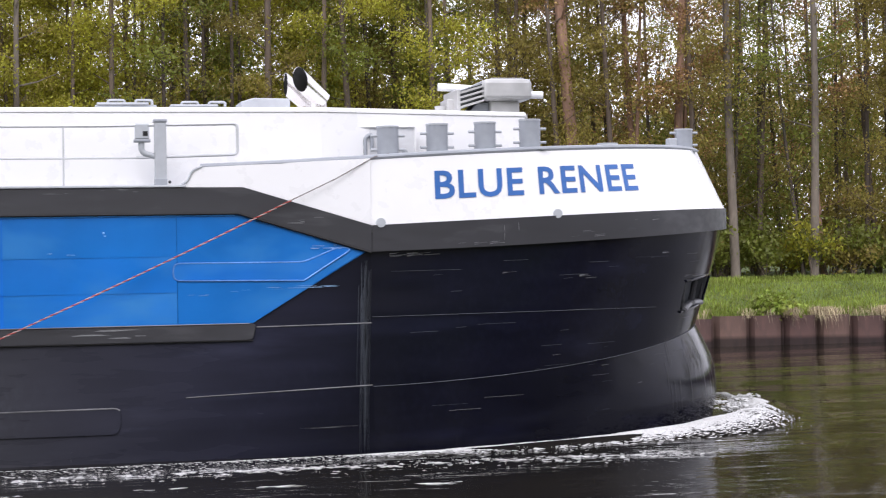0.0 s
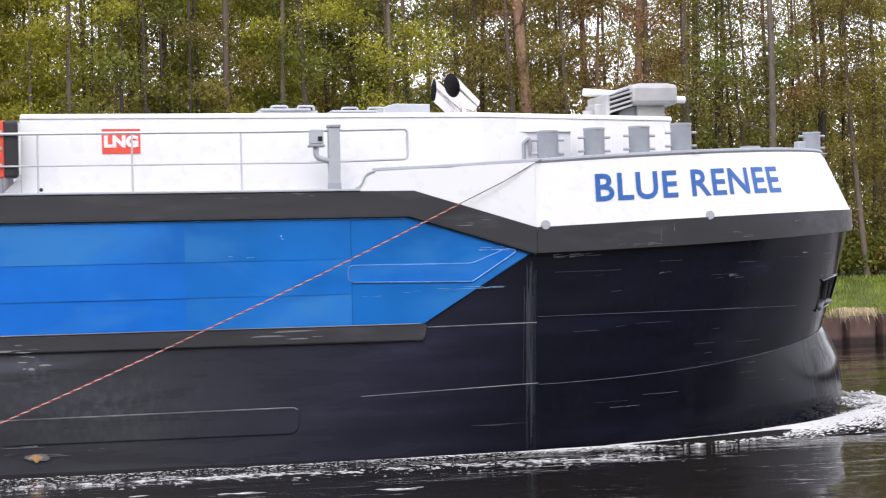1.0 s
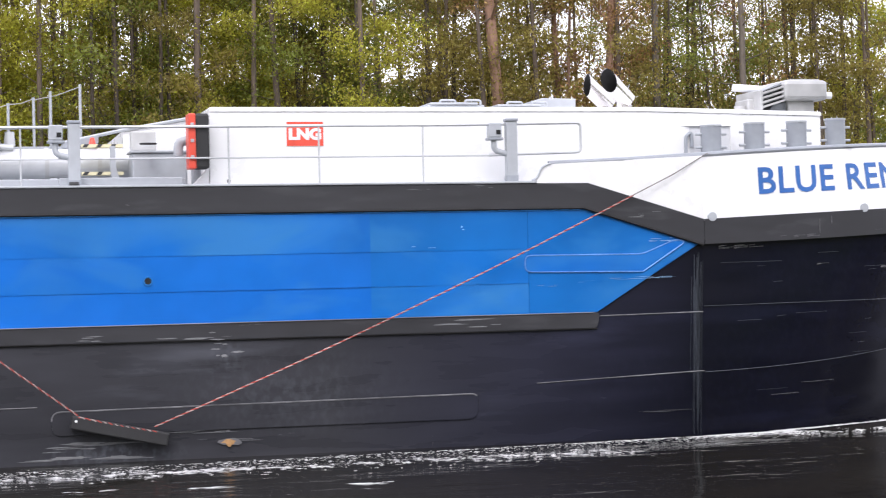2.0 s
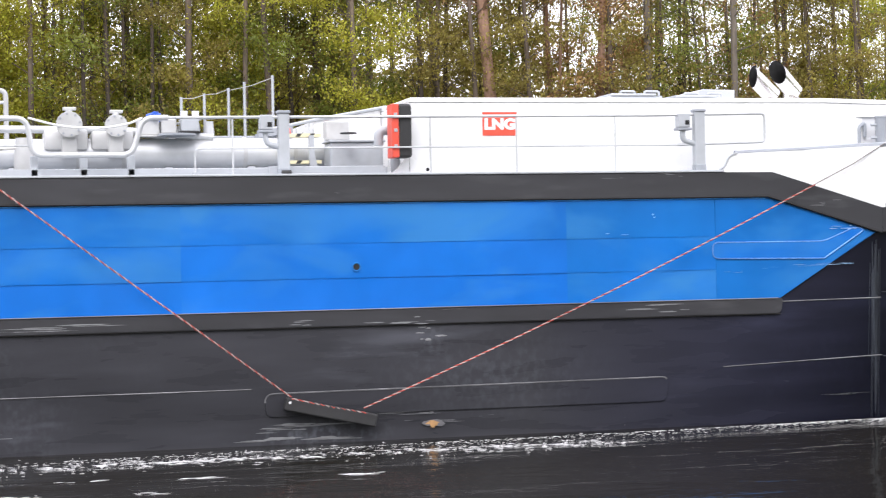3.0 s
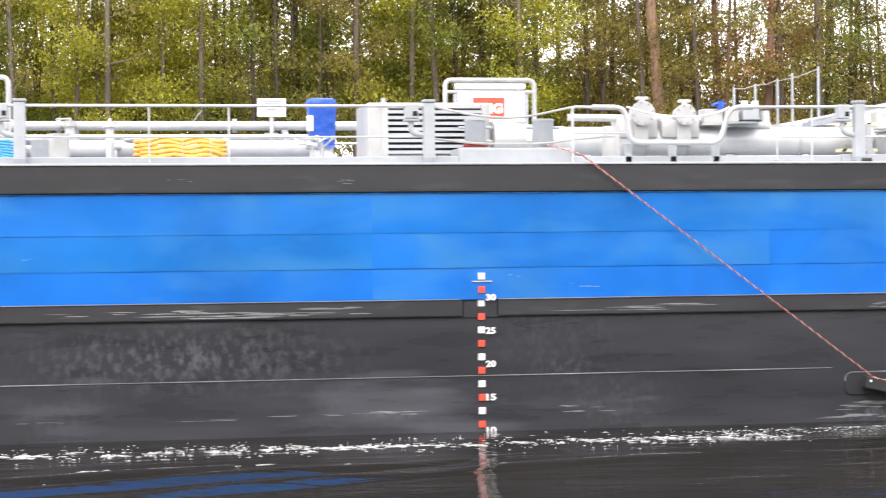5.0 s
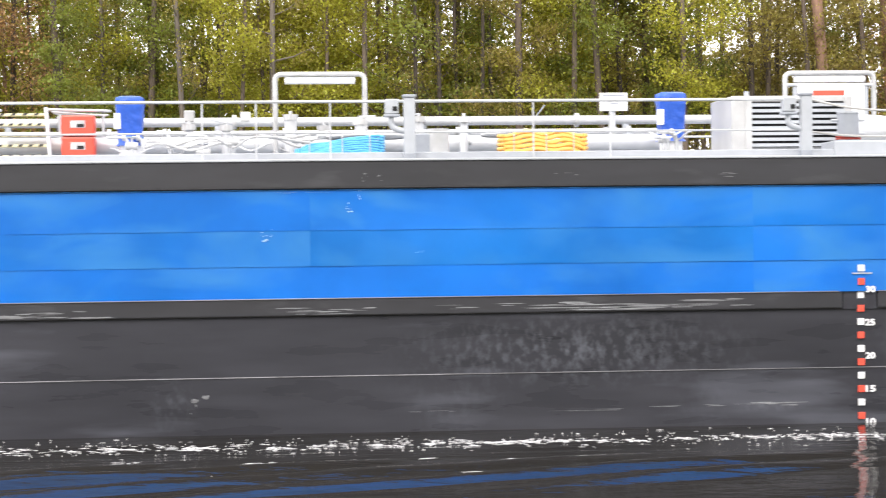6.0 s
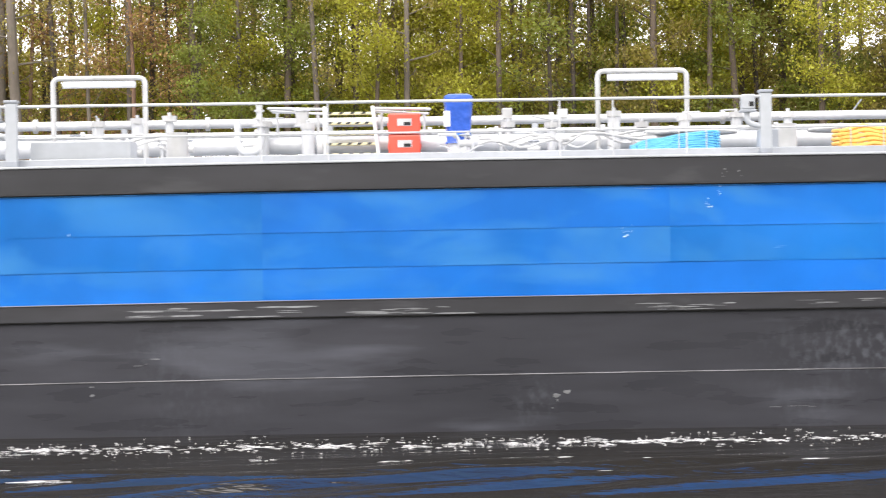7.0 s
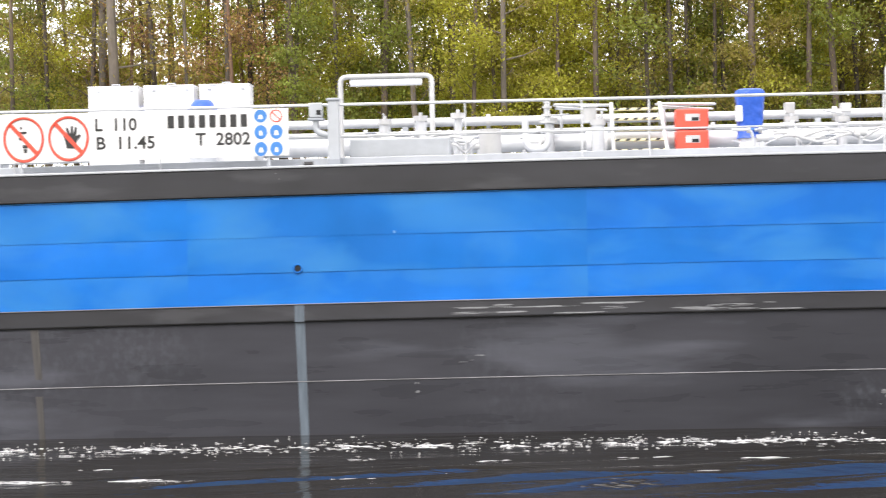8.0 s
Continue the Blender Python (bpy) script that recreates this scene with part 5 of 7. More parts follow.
def gas_station():
    light_frame(-10.2, -8.55, 6.3, True)
    part("sign_board", box(B(), -9.98, -8.74, 6.24, 6.28, 4.98, 5.52, 0.008), WHITE, ship, "white sign board")
    board_lng(-9.70, -9.12, 5.05, 5.43, 6.235)
    part("board_rail", tube(B(), [(-10.2, 6.3, 5.54), (-8.55, 6.3, 5.54)], 0.03, 8), SILVER, ship)
    for x in (-10.02, -8.70):
        part("board_post", box(B(), x - 0.03, x + 0.03, 6.25, 6.35, 3.96, 5.5, 0.008), GREY, ship)
    v = part("ventilation_unit", box(B(), -12.13, -10.14, 2.4, 3.9, 3.96, 5.05, 0.02), DULL, ship, "weathered grey louvred ventilation unit")
    part("opening", box(B(), -11.82, -10.28, 2.39, 2.42, 4.22, 4.96), DARK, v)
    for k in range(8):
        z = 4.23 + k * 0.092
        part("louvre", prism(B(), [(-11.82, z), (-10.28, z), (-10.28, z + 0.05), (-11.82, z + 0.05)], 2.33, 2.395), GREY, v)
    for x in (-11.86, -10.24):
        part("frame_bar", box(B(), x - 0.05, x + 0.05, 2.34, 2.4, 4.15, 5.03, 0.01), DULL, v)
    part("lifting_eye", tube(B(), [(-11.86, 2.5, 5.03), (-11.86, 2.5, 5.13)], 0.04, 8), GREY, v)
    part("flat_box", box(B(), -10.99, -9.25, 0.58, 1.3, 3.97, 4.23, 0.02), GREY, ship, "long low light grey deck box")
    part("silver_drum", tube(B(), [(-10.1, 2.5, 4.45), (-9.6, 2.5, 4.44), (-9.3, 2.4, 4.42), (-9.1, 2.3, 4.42)], 0.31, 20, 0.23), SILVER, ship, smooth=True)
    for bx in (-10.66, -9.60):
        bollard((bx, 0.95, 4.23), 0.165, 0.44)
    for pts in ([(-11.45, 0.44, 4.86), (-10.8, 0.44, 4.71), (-10.1, 0.44, 4.66), (-9.255, 0.44, 4.84)], [(-11.4, 0.9, 4.40), (-10.7, 0.72, 4.30), (-9.6, 0.75, 4.30), (-9.2, 0.6, 4.36), (-8.6, 0.4, 4.4)]):
        part("rope_lead", tube(B(), rounded(pts, 0.3), 0.018, 6), ROPE, ship)
    for zz in (4.27, 4.30):
        part("rope_turn", tube(B(), [(-10.66 + 0.18 * math.cos(a), 0.95 + 0.18 * math.sin(a), zz) for a in np.linspace(0, 6.283, 17)], 0.018, 6), ROPERED, ship)


gas_station()


def cargo_pipes():
    for y, z, r, a, b in ((6.6, 4.94, 0.082, -60, -9.7), (6.0, 4.50, 0.150, -60, -12.3), (6.3, 4.74, 0.03, -60, -12.3), (6.9, 4.72, 0.05, -60, -12.3)):
        p = part("cargo_pipe", tube(B(), [(a, y, z), (b, y, z)], r, 14), SILVER, ship, "long silver cargo pipe along the deck", smooth=True)
        k = a + 20 + (y * 7 % 3)
        while k < b:
            part("pipe_flange", tube(B(), [(k - 0.035, y, z), (k + 0.035, y, z)], r + 0.045, 14), DULL, p, smooth=True)
            k += 4.3 if r > 0.1 else 3.1
        k = a + 21
        while k < b:
            part("pipe_stand", box(B(), k - 0.05, k + 0.05, y - 0.06, y + 0.06, 3.96, z - r + 0.01), GREY, p)
            k += 3.7
    # valves, pots and stubs that break the line of the pipes
    rng = random.Random(21)
    spots = [(-13.3, 4.9), (-16.2, 3.0), (-16.9, 4.2), (-18.0, 3.0), (-18.6, 4.2), (-19.2, 3.2), (-20.3, 3.0), (-21.0, 4.2), (-24.5, 2.8), (-25.3, 3.6), (-26.9, 3.0), (-27.6, 4.0), (-28.2, 3.4), (-30.4, 3.0), (-31.5, 4.2), (-33.2, 3.0), (-35, 3.0), (-37, 4.0)]
    for x, y in spots:
        y += 2.2
        h = rng.uniform(4.85, 5.12)
        ob = part("pipe_valve", tube(B(), [(x, y - 0.05, 4.0), (x, y - 0.05, 4.45), (x, y - 0.05, h - 0.12)], rng.uniform(0.06, 0.12), 12), SILVER, ship, "silver stub with round valve", smooth=True)
        part("bonnet", tube(B(), [(x, y - 0.05, h - 0.16), (x, y - 0.05, h - 0.06)], 0.13, 14), DULL, ob, smooth=True)
        part("spindle", tube(B(), [(x, y - 0.05, h - 0.06), (x, y - 0.05, h)], 0.03, 8), SILVER, ob)
        if rng.random() < 0.6:
            part("lever", tube(B(), [(x, y - 0.07, h - 0.02), (x + rng.uniform(-0.45, 0.45), y - 0.1, h + rng.uniform(-0.03, 0.05))], 0.016, 6), SILVER, ob)
    part("pipe_loop", tube(B(), rounded([(-25.74, 5.3, 4.92), (-25.74, 5.3, 4.36), (-25.34, 5.3, 4.36), (-25.34, 5.3, 4.78)], 0.19, 6), 0.06, 12), SILVER, ship, "silver U-shaped pipe loop", smooth=True)
    for x in (-24.62, -24.35):
        part("sleeve", tube(B(), [(x - 0.05, 6.0, 4.50), (x + 0.05, 6.0, 4.50)], 0.19, 16), WHITE, ship, smooth=True)
    for x0, x1, y in ((-25.22, -24.28, 5.9), (-23.38, -22.4, 6.2)):
        ob = part("platform_rail", tube(B(), rounded([(x0, y - 0.4, 5.13), (x1, y - 0.45, 5.10), (x1, y + 0.5, 5.16), (x0, y + 0.4, 5.17), (x0, y - 0.39, 5.13)], 0.12), 0.024, 7), SILVER, ship, "thin silver guard rail of the crossing", smooth=True)
        for q in (-0.22, 0.0, 0.25):
            part("bar", tube(B(), [(x0 + 0.02, y + q, 5.10), (x1 - 0.02, y + q, 5.05 + 0.1 * q)], 0.016, 6), SILVER, ob, smooth=True)
        for px in (x0 + 0.12, x1 - 0.1):
            part("leg", tube(B(), [(px, y + 0.1, 3.96), (px, y + 0.1, 5.08)], 0.026, 7), SILVER, ob, smooth=True)
    for x, y, r, z in ((-15.2, 4.6, 0.75, 4.60), (-17.9, 4.6, 0.7, 4.58)):
        ob = part("round_hatch", tube(B(), [(x, y, z - 0.03), (x, y, z + 0.02)], r, 24), SILVER, ship, "flat round tank hatch lid", smooth=True)
        part("rim", tube(B(), [(x + r * math.cos(a), y + r * math.sin(a), z - 0.03) for a in np.linspace(0, 6.283, 25)], 0.025, 6), DULL, ob)
        part("neck", tube(B(), [(x, y, 3.96), (x, y, z - 0.03)], r * 0.13, 12), SILVER, ob, smooth=True)
    for x0, x1, z in ((-24.2, -23.42, 5.05), (-24.2, -23.4, 4.87), (-24.2, -23.36, 4.68), (-24.2, -23.34, 4.50), (-24.2, -23.3, 4.32)):
        striped(x0, x1, 5.5 - (5.05 - z) * 0.5, z, 0.038)
    for pts in ([(-24.24, 5.5, 5.14), (-24.22, 5.05, 3.97)], [(-23.40, 5.5, 5.14), (-23.26, 5.05, 3.97)]):
        part("step_stringer", tube(B(), pts, 0.035, 6), SILVER, ship)
    part("grey_chest", box(B(), -28.4, -26.9, 0.75, 1.4, 3.97, 4.36, 0.015), GREY, ship, "pale grey deck chest")
    part("grey_chest", box(B(), -17.35, -17.0, 1.4, 1.8, 3.97, 4.42, 0.015), MIDGREY, ship, "small grey chest")
    for x in (-26.3, -16.95):
        part("grey_bin", tube(B(), [(x, 1.5, 3.97), (x, 1.5, 4.42), (x, 1.5, 4.43), (x, 1.5, 4.50)], 0.17, 16), DULL, ship, smooth=True)
    for x0, x1, y in ((-21.6, -20.2, 4.1), (-28.3, -26.8, 4.4), (-20.1, -17.6, 4.4)):
        for k in range(3):
            pts = [(x0 + (x1 - x0) * i / 8, y + k * 0.12, 4.38 + k * 0.05 + 0.06 * math.sin(i * 1.1 + k) + (0.12 if y > 4.2 else 0)) for i in range(9)]
            part("hose_line", tube(B(), pts, 0.022, 6), DULL, ship, smooth=True)
    for x, z in ((-21.0, 5.05), (-20.0, 5.02)):
        part("vent_stub", box(B(), x - 0.09, x + 0.09, 6.5, 6.7, 4.95, z + 0.1, 0.015), DULL, ship)
    pot = part("expansion_pot", tube(B(), [(-24.62, 5.3, 4.80), (-24.62, 5.3, 5.06)], 0.115, 16), DULL, ship, "dull grey pot on the cargo pipe", smooth=True)
    for z in (4.79, 5.06):
        part("flange", tube(B(), [(-24.62, 5.3, z), (-24.62, 5.3, z + 0.03)], 0.14, 16), SILVER, pot, smooth=True)
    part("coupling_sleeve", tube(B(), [(-24.60, 6.0, 4.50), (-24.37, 6.0, 4.50)], 0.165, 16), MIDGREY, ship, "grey rubber sleeve between two flanges", smooth=True)
    tall = part("gate_valve", tube(B(), [(-25.36, 5.3, 4.78), (-25.36, 5.3, 5.17)], 0.05, 10), SILVER, ship, "silver gate valve standing on the pipe loop", smooth=True)
    for z, q in ((4.80, 0.13), (4.92, 0.10), (5.06, 0.085), (5.14, 0.06)):
        part("collar", tube(B(), [(-25.36, 5.3, z), (-25.36, 5.3, z + 0.035)], q, 12), DULL, tall, smooth=True)
    # small branch pipes, couplings and slack hoses on the deck
    for x0, x1, y, count in ((-28.7, -26.5, 3.4, 13), (-22.0, -20.1, 3.3, 12), (-20.1, -17.6, 3.8, 11), (-12.9, -12.2, 3.0, 5), (-17.2, -13.2, 5.0, 7), (-26.4, -24.6, 5.0, 6)):
        for k in range(count):
            x, yy, z = rng.uniform(x0, x1), y + 1.0 + rng.uniform(-0.3, 0.5), rng.uniform(4.40, 4.66)
            kind = k % 3
            if kind == 0:
                pts = rounded([(x - rng.uniform(0.1, 0.35), yy, z), (x, yy, z), (x + 0.05, yy, z - rng.uniform(0.1, 0.25)), (x + 0.06, yy, 3.97)], 0.08)
                ob = part("branch_pipe", tube(B(), pts, rng.uniform(0.022, 0.04), 8), SILVER, ship, smooth=True)
                part("union", tube(B(), [(x - 0.06, yy, z), (x - 0.01, yy, z)], 0.06, 10), DULL, ob, smooth=True)
            elif kind == 1:
                w = rng.uniform(0.3, 0.9)
                pts = [(x + w * (i / 8 - 0.5), yy + 0.1 * math.sin(i * 0.9 + k), z - 0.12 + 0.07 * math.sin(i * 0.8 + k * 2)) for i in range(9)]
                part("slack_hose", tube(B(), pts, rng.uniform(0.012, 0.020), 7), SILVER if k % 2 else DULL, ship, smooth=True)
            else:
                ob = part("hand_valve", tube(B(), [(x, yy, 3.97), (x, yy, z - 0.05)], 0.04, 10), SILVER, ship, "small hand valve on a pipe stub", smooth=True)
                part("body", tube(B(), [(x - 0.10, yy, z - 0.12), (x + 0.10, yy, z - 0.12)], 0.065, 10), DULL, ob, smooth=True)
                part("wheel", tube(B(), [(x + 0.09 * math.cos(a), yy + 0.09 * math.sin(a), z + 0.02) for a in np.linspace(0, 6.283, 13)], 0.012, 5), MIDGREY, ob)
                part("spindle", tube(B(), [(x, yy, z - 0.06), (x, yy, z + 0.03)], 0.015, 6), SILVER, ob)
    part("stub_rod", tube(B(), [(-14.75, 6.6, 5.0), (-14.58, 6.6, 5.22)], 0.012, 6), MIDGREY, ship)


cargo_pipes()


# ---- loose things on deck ----
def tarp_cover(x0, x1, y, z0, z1):
    xm, w = (x0 + x1) / 2, (x1 - x0) / 2
    ob = thing("covered_pump", "pump wrapped in a blue plastic tarpaulin", "pump cover", (xm, y, 3.96), "blue covered pumps")
    rng = np.random.default_rng(int(-x0))
    bm = B()
    rings, n = [], 18
    for s, k in ((0, 1.0), (0.05, 0.86), (0.3, 0.9), (0.6, 0.95), (0.72, 0.98), (0.9, 1.08), (0.97, 1.0), (1.0, 0.75)):
        z = z0 + (z1 - z0) * s
        row = []
        for i in range(n):
            a = 2 * math.pi * i / n
            c, d = math.cos(a), math.sin(a)
            q = (abs(c) ** 4 + abs(d) ** 4) ** -0.25
            j = 1 + rng.uniform(-0.035, 0.035)
            row.append(bm.verts.new((xm + c * q * w * k * j, y + d * q * w * k * j, z)))
        rings.append(row)
    for p, q in zip(rings, rings[1:]):
        for i in range(n):
            bm.faces.new((p[i], p[(i + 1) % n], q[(i + 1) % n], q[i]))
    bm.faces.new(rings[-1])
    part("tarpaulin", bm, TARP, ob, smooth=True)
    part("white_panel", box(B(), x0 - 0.02, x0 + 0.09, y - w * 0.9, y - w * 0.5, z0 + 0.28, z0 + 0.55, 0.01), WHITE, ob)
    part("strap", tube(B(), [(xm + w * 0.93 * math.cos(a), y + w * 0.93 * math.sin(a), z0 + 0.14) for a in np.linspace(0, 6.283, 21)], 0.016, 6), ICON, ob)
    part("pump_foot", tube(B(), [(xm, y, 3.96), (xm, y, z0 + 0.06)], w * 0.8, 16), WHITE, ob, smooth=True)


tarp_cover(-12.86, -12.36, 4.9, 4.45, 5.30)
tarp_cover(-22.15, -21.68, 4.9, 4.44, 5.28)
tarp_cover(-31.35, -30.85, 5.2, 4.6, 5.34)


def hose_coil(x0, x1, material, label, y=3.3, rows=8, r=0.033, wave=0.0, pinch=1.0):
    """Turns of hose laid to and fro on a low rack; a pinched coil narrows to its aft end."""
    ob = thing("hose_coil", label, "hose", ((x0 + x1) / 2, y, 3.97))
    rng = random.Random(int(x0 * 10))
    part("rack", box(B(), x0 + 0.08, x1 - 0.08, y + 0.02, y + 0.30, 3.97, 4.06, 0.01), GREY, ob, "low grey rack")
    for k in range(rows):
        level = k / (rows - 1)
        bulge = 0.10 * (1 - abs(level - 0.3))
        for side in (0, 1):
            a, b = x0 + rng.uniform(0, 0.08), x1 - rng.uniform(0, 0.10)
            pts = []
            for i in range(25):
                s = i / 24
                height = 0.49 * (pinch + (1 - pinch) * s)
                edge = 0.05 * (2 * s - 1) ** 6 * (level > 0.4)
                z = 4.04 + (1 - pinch) * 0.18 * (1 - s) + height * level
                z += wave * math.sin(s * 15 + 0.5 * k + 0.6 * side) * (0.4 + level) - edge + rng.uniform(-0.004, 0.004)
                pts.append((a + (b - a) * s, y - bulge + side * (0.22 + bulge) + rng.uniform(-0.01, 0.01), z))
            part("hose_turn", tube(B(), pts, r, 7), material, ob, smooth=True)
        for x, t, s in ((x0 + 0.04, -1, 0), (x1 - 0.05, 1, 1)):
            z = 4.04 + (1 - pinch) * 0.18 * (1 - s) + 0.49 * (pinch + (1 - pinch) * s) * level - 0.05 * (level > 0.4)
            arc = [(x + t * 0.07 * math.sin(q), y + 0.08 - (0.14 + bulge) * math.cos(q), z) for q in np.linspace(0, math.pi, 7)]
            part("hose_bend", tube(B(), arc, r * 0.9, 7), material, ob, smooth=True)
    for s in (0.14, 0.52, 0.84):
        x = x0 + (x1 - x0) * s
        part("tie", tube(B(), rounded([(x, y - 0.17, 3.99), (x, y - 0.17, 4.5), (x, y + 0.3, 4.5)], 0.05), 0.010, 6), ROPE, ob)


hose_coil(-15.77, -14.36, HOSEYELLOW, "coil of yellow hose lying on deck", wave=0.020)
hose_coil(-19.10, -17.70, HOSEBLUE, "coil of pale blue hose tied up on deck", rows=12, r=0.020, wave=0.006, pinch=0.35)


def red_crate(x0, x1, y, z0, z1):
    ob = thing("red_case", "red plastic extinguisher case with two openings", "case", ((x0 + x1) / 2, y, 3.96))
    zm = (z0 + z1) / 2
    for a, b in ((z0, zm - 0.008), (zm + 0.008, z1)):
        c = part("case_body", box(B(), x0, x1, y, y + 0.4, a, b, 0.025), RED, ob)
        w = part("window", box(B(), x0 + 0.16, x1 - 0.15, y - 0.006, y + 0.01, a + 0.14, b - 0.09, 0.005), DULL, c, "dull grey window")
        part("mark", box(B(), x0 + 0.17, x0 + 0.25, y - 0.009, y - 0.005, a + 0.16, b - 0.12), WHITE, c)
        part("slot", box(B(), x0 + 0.27, x1 - 0.17, y - 0.009, y - 0.005, a + 0.15, b - 0.15), DARK, c)
        for x in (x0 - 0.012, x1 - 0.008):
            part("latch", box(B(), x, x + 0.02, y + 0.08, y + 0.14, a + 0.12, a + 0.2, 0.004), RED, c)
    part("stand", box(B(), x0 + 0.05, x1 - 0.05, y + 0.05, y + 0.35, 3.96, z0, 0.01), MIDGREY, ob)


red_crate(-23.13, -22.57, 5.35, 4.27, 5.0)


def small_sign(x0, x1, z0, z1, y):
    ob = thing("notice_board", "small white notice board with grey print on a post", "sign", ((x0 + x1) / 2, y, 3.96))
    part("post", box(B(), (x0 + x1) / 2 - 0.035, (x0 + x1) / 2 + 0.035, y + 0.03, y + 0.09, 3.96, z1 - 0.05, 0.006), SILVER, ob)
    panel = part("panel", box(B(), x0, x1, y, y + 0.03, z0, z1, 0.008), WHITE, ob)
    for i, (a, b) in enumerate(((0.05, 0.45), (0.12, 0.40), (0.06, 0.44), (0.16, 0.34))):
        part("print_line", box(B(), x0 + a, x0 + b, y - 0.003, y + 0.001, z1 - 0.06 - i * 0.05, z1 - 0.035 - i * 0.05), MIDGREY, panel)


small_sign(-13.60, -13.09, 5.09, 5.42, 6.4)


def ship_board():
    x0, x1, z0, z1, y = -33.52, -29.24, 4.135, 4.79, 0.10
    ob = thing("ship_data_board", "long white data board with warning signs on the railing", "sign", ((x0 + x1) / 2, y, z0))
    panel = part("panel", box(B(), x0, x1, y, y + 0.03, z0, z1, 0.006), WHITE, ob)
    k = (x1 - x0) / 505.0                       # metres per share of the board's length
    X = lambda p: x0 + (p - 2) * k
    Z = lambda q: 4.04 + (285 - q) * 0.0087
    for cx in (44, 123):
        c, r = (X(cx), 4.445), 0.285
        ring = part("prohibition_ring", tube(B(), [(c[0] + r * math.cos(a), y - 0.004, c[1] + r * math.sin(a)) for a in np.linspace(0, 6.2832, 37)], 0.021, 6), RED, panel, "red prohibition ring")
        d = r * 0.70
        part("slash", prism(B(), [(c[0] - d - 0.02, c[1] + d - 0.02), (c[0] - d + 0.02, c[1] + d + 0.02), (c[0] + d + 0.02, c[1] - d + 0.02), (c[0] + d - 0.02, c[1] - d - 0.02)], y - 0.014, y - 0.002), RED, ring)
        if cx == 123:
            palm = [(-0.08, -0.16), (0.07, -0.17), (0.12, -0.04), (0.20, 0.04), (0.17, 0.07), (0.10, 0.03), (0.13, 0.18), (0.09, 0.19), (0.06, 0.06), (0.05, 0.21), (0.01, 0.21), (0.0, 0.06), (-0.05, 0.19), (-0.09, 0.18), (-0.05, 0.03), (-0.12, 0.12), (-0.15, 0.09), (-0.10, -0.06)]
            part("pictogram", prism(B(), [(c[0] + 0.03 + a * 0.78, c[1] - 0.01 + b * 0.78) for a, b in palm], y - 0.01, y - 0.001), INK, ring)
        else:
            for a, b, e, f in ((-0.09, 0.06, 0.05, 0.09), (-0.07, -0.02, 0.0, 0.04), (-0.02, -0.12, 0.06, -0.08), (0.0, -0.18, 0.05, -0.13), (-0.05, 0.12, -0.02, 0.16)):
                part("pictogram", box(B(), c[0] + a, c[0] + e, y - 0.01, y - 0.001, c[1] + b, c[1] + f, 0.006), INK, ring)
    for text, p0, p1, q, h in (("L  110", 170, 243, 231, 22), ("B  11.45", 172, 274, 262, 22), ("T  2802", 345, 441, 259, 22)):
        pieces("letter", words(text, X(p0), y - 0.001, Z(q), h * 0.0087, (p1 - p0) * k, 0.022), INK, panel)
    for i in range(8):
        part("number_bar", box(B(), X(297 + i * 18.2), X(297 + i * 18.2 + 11), y - 0.005, y, Z(228), Z(207), 0.008), INK, panel)
    for i in range(3):
        for j in range(2):
            c = (X(459 + j * 27), Z(211 + i * 26))
            ic = part("safety_icon", disc(B(), c[0], y - 0.005, y + 0.001, c[1], 0.096, 20), ICON if (i, j) != (0, 1) else WHITE, panel, "round blue safety pictogram")
            if (i, j) == (0, 1):
                part("icon_ring", tube(B(), [(c[0] + 0.085 * math.cos(a), y - 0.006, c[1] + 0.085 * math.sin(a)) for a in np.linspace(0, 6.2832, 21)], 0.010, 5), RED, ic)
                part("icon_slash", tube(B(), [(c[0] - 0.06, y - 0.006, c[1] + 0.06), (c[0] + 0.06, y - 0.006, c[1] - 0.06)], 0.009, 5), RED, ic)
            else:
                w = 0.034 - 0.008 * ((i + j) % 2)
                part("icon_figure", prism(B(), [(c[0] - w, c[1] - 0.045), (c[0] + w, c[1] - 0.045), (c[0] + w * 0.9, c[1] - 0.005), (c[0] + w * 0.4, c[1] + 0.02), (c[0] - w * 0.6, c[1] + 0.018)], y - 0.008, y - 0.004), WHITE, ic)
    for x in (x0 + 0.3, x1 - 0.3):
        part("board_bracket", box(B(), x - 0.03, x + 0.03, y + 0.03, y + 0.2, 4.2, 4.6, 0.004), GREY, panel)
        part("board_leg", box(B(), x - 0.02, x + 0.02, y + 0.03, y + 0.06, 3.985, 4.2, 0.004), GREY, panel)


ship_board()


